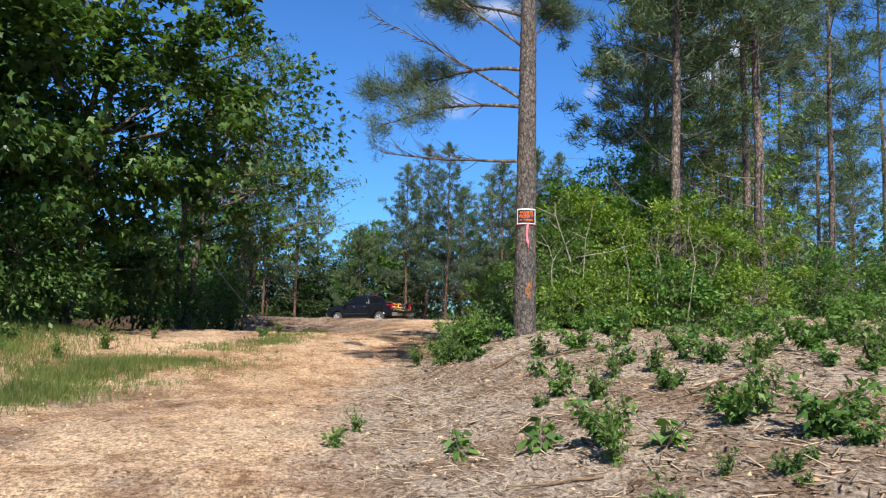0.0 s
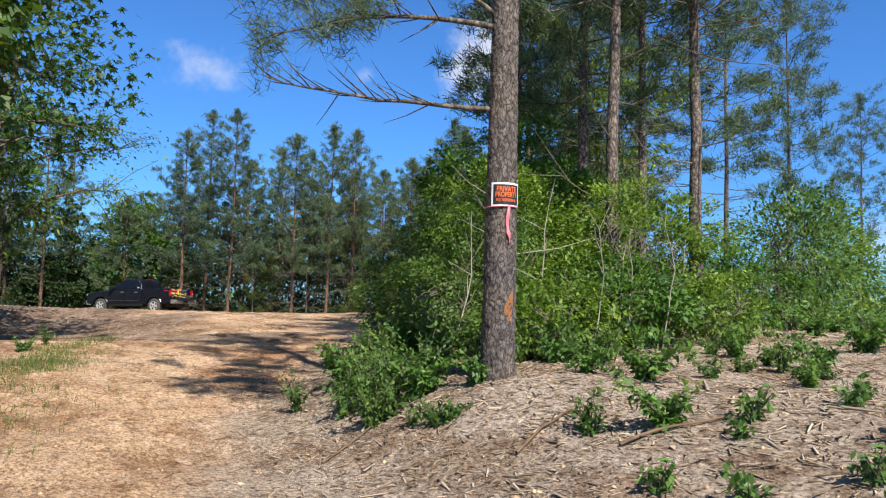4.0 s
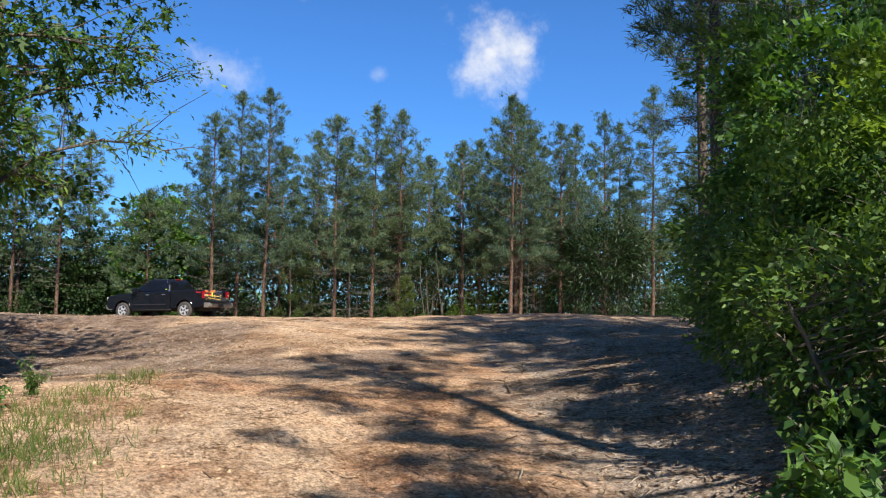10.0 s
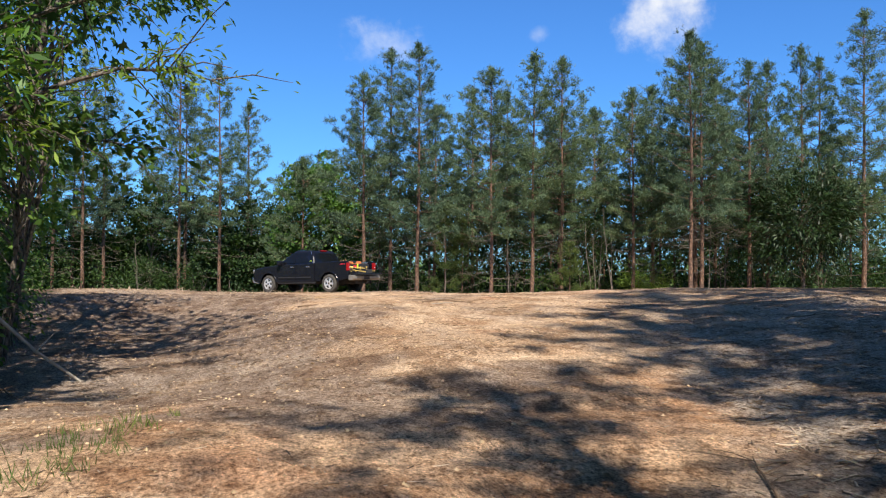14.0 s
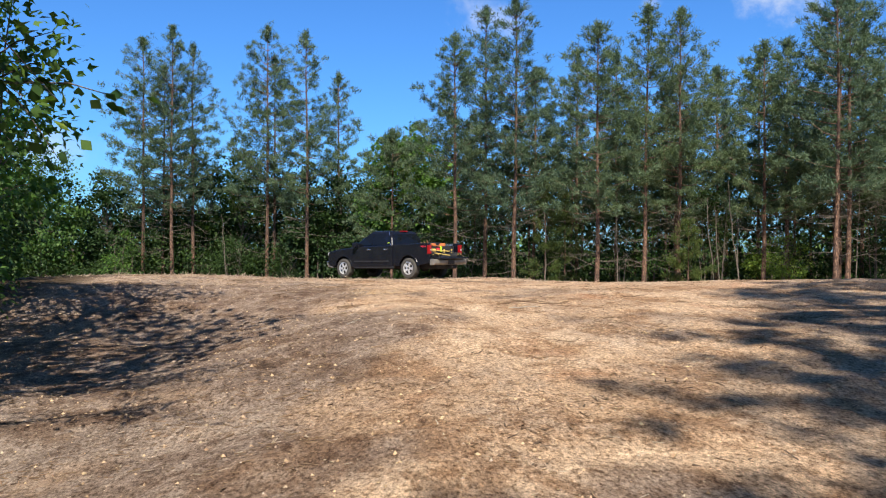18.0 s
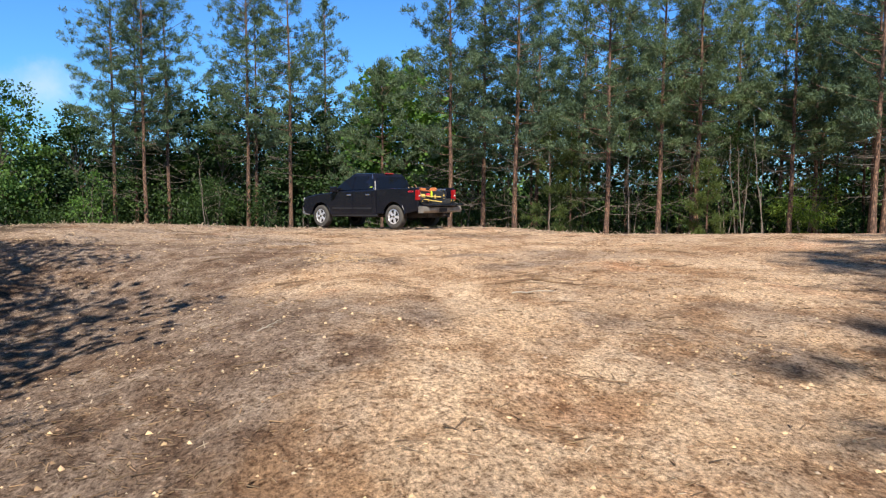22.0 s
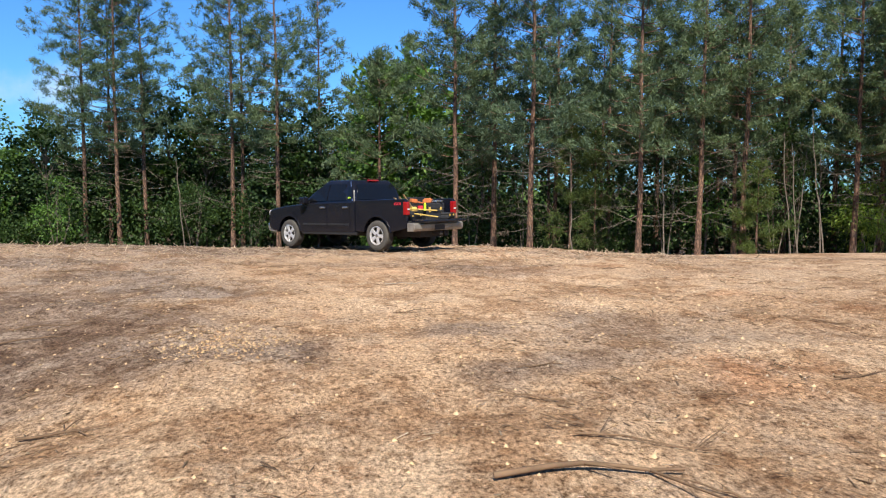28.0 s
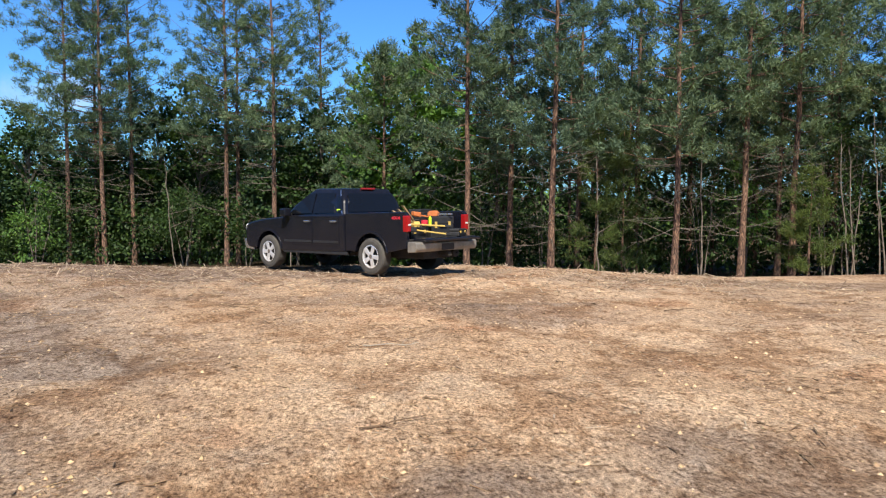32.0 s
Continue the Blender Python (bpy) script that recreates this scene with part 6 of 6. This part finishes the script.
# ---- grass, chips, stones and sticks ----
def scatter(n, seed, inside):
    """n places on the ground for which inside(x, y) beats chance."""
    r = np.random.default_rng(seed)
    out = np.zeros((0, 2))
    while len(out) < n:
        p = np.c_[r.uniform(-14, 10, 4 * n), r.uniform(-50, 8, 4 * n)]
        out = np.r_[out, p[r.random(4 * n) < inside(p[:, 0], p[:, 1])]]
    return out[:n], r


def verge(x, y):
    mid = np.interp(y, [-42, -39, -37.4, -34.9, -32, -30.4, -27.5], [-11.5, -10.6, -9.8, -8.5, -7.4, -6.9, -5.9])
    wide = np.interp(y, [-40, -34, -30, -27], [1.0, 0.7, 0.34, 0.3])
    band = np.exp(-(((x - mid) / wide) ** 2)) * smooth(-42, -39, y) * (1 - 0.6 * smooth(-34.0, -32.2, y)) * (1 - 0.6 * smooth(-30.2, -28.5, y)) * (1 - smooth(-27.6, -26.6, y))
    edge = 0.7 * np.exp(-(((x + 12.4) / 1.2) ** 2)) * smooth(-41.5, -38.5, y) * smooth(-30, -33, y)
    return np.clip(band + edge, 0, 1) * smooth(-0.9, 0.3, field(x, y, 0.8))


p, r = scatter(7000, 501, verge)
k = 5
pp = np.repeat(p, k, 0) + r.normal(size=(len(p) * k, 2)) * 0.035
base = np.c_[pp, land(pp[:, 0], pp[:, 1]) - 0.01]
tall = (r.uniform(0.05, 0.15, len(base)) + 0.06 * smooth(-9.0, -10.2, base[:, 0]))[:, None]
lean = np.c_[r.normal(size=(len(base), 2)) * 0.35, np.ones(len(base))] * tall
side = np.c_[r.normal(size=(len(base), 2)), np.zeros(len(base))]
side *= 0.0042 / (np.linalg.norm(side, axis=1)[:, None] + 1e-9)
v = np.stack([base - side, base + side, base + lean * 0.55 + side * 0.8, base + lean * (1, 1, 0.96)], 1).reshape(-1, 3)
tagged(new("grass", mesh_of("grass", v, np.arange(len(v)).reshape(-1, 4), M_GRASS)), "dry green grass along the track's verge", "grass", kind="stuff")


def shards(name, label, category, n, seed, inside, length, width, thick, material, lift=0.3):
    """Splinters of wood: three-sided slivers that lie every way."""
    p, r = scatter(n, seed, inside)
    n = len(p)
    c = np.c_[p, land(p[:, 0], p[:, 1])]
    a = r.random(n) * 6.283
    tilt = r.normal(size=n) * lift
    d = np.c_[np.cos(a) * np.cos(tilt), np.sin(a) * np.cos(tilt), np.sin(tilt)]
    s = np.c_[-np.sin(a), np.cos(a), np.zeros(n)]
    u = np.cross(d, s)
    ln = (length * (0.35 + 1.3 * r.random(n) ** 2))[:, None]
    w = (width * (0.5 + r.random(n)))[:, None]
    h = (thick * (0.6 + 0.8 * r.random(n)))[:, None]
    c[:, 2] += 0.35 * thick + 0.5 * np.abs(np.sin(tilt)) * ln[:, 0] * 0.7
    q = [c - d * ln / 2 - s * w / 2, c - d * ln / 2 + s * w / 2, c - d * ln / 2 - u * h, c + d * ln / 2 - s * w / 3, c + d * ln / 2 + s * w / 3, c + d * ln / 2 - u * h * 0.5]
    v = np.stack(q, 1).reshape(-1, 3)
    o = np.arange(n)[:, None, None] * 6
    f = (np.array([[0, 1, 4, 3], [1, 2, 5, 4], [2, 0, 3, 5]])[None] + o).reshape(-1, 4)
    return tagged(new(name, mesh_of(name, v, f, material)), label, category, kind="stuff")


def chip_material(name, dark, light):
    m, sh, n, l = mat(name, light, 0.85)
    g = n.new("ShaderNodeNewGeometry")
    r = ramp_node(n, [(0.0, dark), (0.45, tuple((a + b) / 2 for a, b in zip(dark, light))), (1.0, light)])
    l.new(g.outputs["Random Per Island"], r.inputs["Fac"])
    f = noise_node(n, l, 60, 3)
    l.new(mix_node(n, l, r.outputs["Color"], f.outputs["Color"], 0.25, "OVERLAY"), sh.inputs["Base Color"])
    return m


M_CHIP = chip_material("shredded_wood", (0.20, 0.145, 0.10), (0.56, 0.45, 0.335))
M_CHIP_BR = chip_material("brown_litter", (0.075, 0.048, 0.030), (0.34, 0.22, 0.13))
M_STONE = chip_material("pale_gravel", (0.28, 0.20, 0.135), (0.50, 0.395, 0.295))


def bank_only(x, y):
    return smooth(-0.4, 0.7, x - toe(y)) * (1 - smooth(-33, -26, y)) * (0.35 + 0.65 * smooth(4, -6, x))


def track_litter(x, y):
    return np.clip(0.10 + 0.9 * mulch_share(x, y), 0, 1) * (1 - smooth(2, 6, y)) * smooth(-13, -9, x) * (1 - wood_floor(x, y))


shards("wood_chips", "grey shredded wood mulch on the bank", "wood chips", 26000, 511, bank_only, 0.105, 0.015, 0.010, M_CHIP, 0.16)
shards("wood_chips", "coarse pale splinters on the bank", "wood chips", 420, 512, bank_only, 0.30, 0.032, 0.02, M_CHIP, 0.10)
shards("wood_chips", "brown shredded litter on the clay", "wood chips", 16000, 513, track_litter, 0.10, 0.012, 0.008, M_CHIP_BR, 0.12)
shards("wood_chips", "dark twiggy litter gathered in patches on the clay", "wood chips", 19000, 515, lambda x, y: smooth(0.25, 0.65, field(x, y, 0.75) + 0.5 * field(x + 7, y, 0.27)) * (1 - smooth(2, 6, y)) * smooth(-9, -6, x) * (1 - wood_floor(x, y)), 0.085, 0.011, 0.008, M_CHIP_BR, 0.14)
shards("wood_chips", "broken twigs and bark along the clearing's far edge", "wood chips", 2600, 516, lambda x, y: smooth(-5, -1, y) * (1 - smooth(3, 6, y)), 0.20, 0.016, 0.014, M_CHIP, 0.30)
shards("wood_chips", "pale splinters scattered on the clay", "wood chips", 8000, 514, lambda x, y: 0.5 * (1 - wood_floor(x, y)) * (1 - smooth(2, 6, y)), 0.065, 0.010, 0.008, M_CHIP, 0.12)


def pebbles(name, label, n, seed, inside, size, material):
    """Loose stones: squashed six-cornered lumps."""
    p, r = scatter(n, seed, inside)
    n = len(p)
    s = size * (0.35 + 1.4 * r.random(n) ** 3)
    c = np.c_[p, land(p[:, 0], p[:, 1]) + 0.15 * s]
    unit = np.array([[1, 0, 0], [0.3, 0.9, 0.1], [-0.9, 0.3, -0.1], [-0.2, -1, 0], [0.1, 0.1, 0.75], [0, 0, -0.6]])
    a = r.random(n) * 6.283
    rot = np.stack([np.cos(a), -np.sin(a), 0 * a, np.sin(a), np.cos(a), 0 * a, 0 * a, 0 * a, 1 + 0 * a], -1).reshape(n, 3, 3)
    v = np.einsum("nij,nkj->nki", rot, unit[None] * (1 + 0.25 * r.normal(size=(n, 6, 3)))) * s[:, None, None] + c[:, None]
    f = np.array([[0, 1, 4], [1, 2, 4], [2, 3, 4], [3, 0, 4], [1, 0, 5], [3, 2, 5]])[None] + np.arange(n)[:, None, None] * 6
    return tagged(new(name, mesh_of(name, v.reshape(-1, 3), f.reshape(-1, 3), material)), label, "gravel", kind="stuff")


def gravel_spread(x, y):
    return (0.25 + 0.75 * smooth(-0.2, 0.6, field(x, y, 2.3))) * (1 - smooth(3, 7, y)) * smooth(-34, -24, y) * (1 - wood_floor(x, y))


pebbles("gravel", "pale gravel scattered over the clay", 10000, 521, gravel_spread, 0.010, M_STONE)
pebbles("gravel", "crumbled clods of clay", 26000, 524, lambda x, y: 0.6 * (1 - smooth(3, 7, y)) * (1 - wood_floor(x, y)), 0.014, chip_material("clay_clods", (0.26, 0.165, 0.095), (0.66, 0.475, 0.29)))
pebbles("gravel", "larger pale stones scattered over the clay", 160, 522, gravel_spread, 0.020, M_STONE)
pebbles("gravel", "pale stones lying in the brown soil", 2600, 525, lambda x, y: loam_share(x, y) * smooth(-30, -24, y) * (1 - smooth(-2, 3, y)) * smooth(-9, -7, x), 0.012, chip_material("weathered_stones", (0.20, 0.135, 0.085), (0.43, 0.33, 0.225)))
pebbles("gravel", "heap of orange and pale stones", 800, 523, lambda x, y: np.exp(-(((x + 2.25) / 0.45) ** 2 + ((y + 13.2) / 0.5) ** 2)) + 0.5 * np.exp(-(((x - 0.62) / 0.25) ** 2 + ((y + 20.5) / 0.25) ** 2)), 0.013,
        chip_material("orange_stones", (0.28, 0.165, 0.085), (0.54, 0.38, 0.22)))

M_STICK = grained("weathered_stick", (0.150, 0.095, 0.058), 0.9, 0, 0.4, 6, 60, 0.4)


def stick(x, y, length, turn, thick, twigs, seed, label, material=None):
    """A fallen branch lying on the ground."""
    r = np.random.default_rng(seed)
    t = thing("fallen_branch", label, "branch", (x, y, float(land(x, y))), 0, "branches on the ground")
    a = radians(turn)
    d = np.array([math.cos(a), math.sin(a)])
    s = np.linspace(-0.5, 0.5, 7)
    xy = d * s[:, None] * length + 0.03 * length * np.cumsum(r.normal(size=(7, 2)) * 0.4, 0)
    z = land(x + xy[:, 0], y + xy[:, 1]) - float(land(x, y)) + thick * 0.8 + 0.02 * r.random(7)
    main = Shell()
    thick = 0.62 * thick
    main.tube(np.c_[xy, z], thick * np.linspace(1.0, 0.45, 7), 7)
    piece("stem", main.mesh("stem", material or M_STICK, True), t)
    for _ in range(twigs):
        i = r.integers(1, 6)
        w = d * r.uniform(0.2, 1) + np.array([-d[1], d[0]]) * r.normal() * 1.2
        ln = length * r.uniform(0.15, 0.4)
        b = np.array([*xy[i], z[i]])
        q = np.stack([b, b + np.array([*w, 0.12]) * ln * 0.5, b + np.array([*w, 0.02 + 0.1 * r.random()]) * ln])
        tw = Shell()
        tw.tube(q, [thick * 0.5, thick * 0.35, thick * 0.15], 5)
        piece("twig", tw.mesh("twig", material or M_STICK, True), t)
    return t


for i, (x, y, ln, turn, th, tw) in enumerate([
    (-0.27, -11.53, 0.55, 20, 0.011, 9), (0.16, -15.88, 0.35, 120, 0.014, 4), (-0.09, -15.63, 0.3, 5, 0.008, 1), (-2.9, -15.38, 0.55, 8, 0.018, 2), (0.43, -14.35, 0.4, 20, 0.012, 5), (0.1, -15.26, 0.5, 160, 0.012, 6), (0.5, -16.4, 0.8, -25, 0.012, 8), (2.74, -15.2, 0.6, 10, 0.014, 3), (-4.15, -12.65, 0.7, 15, 0.02, 2),
    (0.56, -17.04, 0.4, 130, 0.012, 2), (0.99, -11.1, 0.35, 110, 0.012, 4), (0.0, -16.82, 0.95, -5, 0.030, 2), (-3.09, -20.05, 0.35, 25, 0.012, 1),
    (-3.05, -18.87, 0.35, 55, 0.01, 3), (0.57, -19.25, 0.2, 170, 0.02, 1), (-0.77, -21.02, 0.5, 150, 0.01, 4), (-0.13, -8.71, 0.6, 5, 0.012, 4),
    (-0.2, -17.57, 0.5, -8, 0.018, 2), (-4.62, -38.04, 1.3, 48, 0.022, 1), (-6.33, -39.68, 0.5, 75, 0.008, 3), (-8.71, -39.75, 0.4, -20, 0.01, 2),
    (-5.16, -38.61, 1.0, 30, 0.018, 2), (-4.44, -40.44, 0.7, 15, 0.02, 1), (-4.02, -41.33, 0.8, -25, 0.022, 1), (-5.86, -45.22, 0.6, 160, 0.015, 1),
    (-4.05, -44.29, 0.7, 10, 0.02, 2), (-4.09, -11.97, 0.8, 12, 0.014, 3), (2.79, -9.21, 0.7, -20, 0.014, 3), (-3.81, -8.95, 0.5, 40, 0.012, 3),
    (3.81, -13.04, 0.6, 150, 0.014, 3), (1.64, -5.94, 0.5, 10, 0.012, 3), (-2.13, -5.31, 0.6, 170, 0.012, 3), (4.24, -6.05, 0.6, 20, 0.014, 4),
    (-5.51, -6.4, 0.9, 25, 0.016, 4), (-10.48, -30.98, 1.2, 20, 0.02, 8), (-7.94, -22.99, 1.6, 120, 0.02, 6), (-2.02, -30.21, 1.0, 60, 0.016, 7),
    (-0.9, -30.26, 0.8, 140, 0.014, 6), (4.08, -23.71, 1.0, 20, 0.016, 5)]):
    stick(x, y, ln, turn, th, tw, 600 + i, "dark twiggy fallen branch lying on the clay" if tw > 2 else "weathered stick lying on the ground", M_DEAD if i in (13, 16, 17, 18, 20) else None)

# dead sapling leaning out of the left trees
lean_ = thing("leaning_branch", "bare pale dead branch leaning out of the bushes", "branch", (-6.94, -22.65, float(land(-6.94, -22.65))))
main = Shell()
main.tube(np.array([(0.05, 0.0, -0.02), (-0.5, -0.1, 0.42), (-1.0, -0.22, 0.95), (-1.7, -0.4, 1.75), (-2.3, -0.5, 2.5)]), [0.02, 0.022, 0.026, 0.03, 0.032], 7)
piece("stem", main.mesh("stem", M_DEAD, True), lean_)
for b_, w_ in (((-0.5, -0.1, 0.42), (0.25, 0.1, 0.3)), ((-1.0, -0.22, 0.95), (0.3, -0.1, 0.1)), ((-1.35, -0.3, 1.35), (-0.1, 0.2, 0.4))):
    main = Shell()
    main.tube(np.array([b_, np.add(b_, np.multiply(w_, 0.6)), np.add(b_, w_)]), [0.010, 0.007, 0.003], 5)
    piece("twig", main.mesh("twig", M_DEAD, True), lean_)

# slim pale stems among the pines
thin_ = np.random.default_rng(451)
for x, y in ((18.6, 10.6), (19.3, 11.2), (20.0, 10.4), (20.5, 11.4), (19.7, 12.0), (9.4, 13.0), (26.4, 9.2), (-9.6, 27.2), (-3.4, 26.5), (13.6, 12.4)):
    pale = thing("slim_sapling", "slim grey-barked sapling between the pine trunks", "sapling", (x, y, float(land(x, y))), 0, "slim saplings")
    h = np.linspace(-0.05, thin_.uniform(4.5, 7.0), 9)
    lean_by = thin_.normal(size=2) * 0.07
    line = np.c_[lean_by[0] * h + 0.05 * np.cumsum(thin_.normal(size=9)), lean_by[1] * h, h]
    main = Shell()
    main.tube(line, np.linspace(0.035, 0.012, 9), 6)
    piece("stem", main.mesh("stem", M_TWIG, True), pale)
    for k in (3, 4, 5, 6, 7):
        w = np.array([thin_.normal() * 0.8, thin_.normal() * 0.5, 0.3 + 0.4 * thin_.random()])
        tw = Shell()
        tw.tube(np.stack([line[k], line[k] + 0.4 * w, line[k] + 0.9 * w]), [0.012, 0.008, 0.003], 4)
        piece("twig", tw.mesh("twig", M_TWIG, True), pale)

# pale dead sapling in the bushes
stem = thing("dead_sapling", "bare pale dead sapling standing among the bushes", "sapling", (-2.3, -36.94, float(land(-2.3, -36.94))))
r = np.random.default_rng(77)
line = np.c_[0.22 * np.sin(np.linspace(0, 5, 10)) * np.linspace(0.2, 1, 10), np.linspace(0, 0.25, 10), np.linspace(-0.05, 2.25, 10)]
main = Shell()
main.tube(line, np.linspace(0.02, 0.006, 10), 7)
piece("stem", main.mesh("stem", M_DEAD, True), stem)
for i in (4, 5, 6, 7, 8):
    w = np.array([r.normal(), r.normal() * 0.6, 0.5])
    tw = Shell()
    tw.tube(np.stack([line[i], line[i] + 0.25 * w, line[i] + 0.42 * w + (0, 0, 0.08)]), [0.008, 0.006, 0.003], 5)
    piece("twig", tw.mesh("twig", M_DEAD, True), stem)

stems = np.random.default_rng(441)
for i in range(8):
    x = -3.3 + 0.48 * i + 0.15 * stems.normal()
    y = float(np.interp(x, [-4, -2, 2], [-37.1, -37.9, -37.0])) + 0.25 * stems.normal()
    bare = thing("bare_sapling", "thin pale leafless sapling at the front of the bushes", "sapling", (x, y, float(land(x, y))), 0, "bare saplings")
    top = stems.uniform(1.1, 2.3)
    h = np.linspace(-0.04, top, 8)
    line = np.c_[0.10 * np.cumsum(stems.normal(size=8)) * np.linspace(0, 1, 8) + 0.12 * stems.normal() * h, 0.08 * np.cumsum(stems.normal(size=8)) * np.linspace(0, 1, 8), h]
    main = Shell()
    main.tube(line, np.linspace(0.010, 0.003, 8), 6)
    piece("stem", main.mesh("stem", M_DEAD, True), bare)
    for k in (3, 4, 5, 6):
        w = np.array([stems.normal() * 0.6, stems.normal() * 0.4, 0.4 + 0.3 * stems.random()])
        tw = Shell()
        tw.tube(np.stack([line[k], line[k] + 0.18 * w, line[k] + 0.36 * w]), [0.005, 0.004, 0.002], 4)
        piece("twig", tw.mesh("twig", M_DEAD, True), bare)
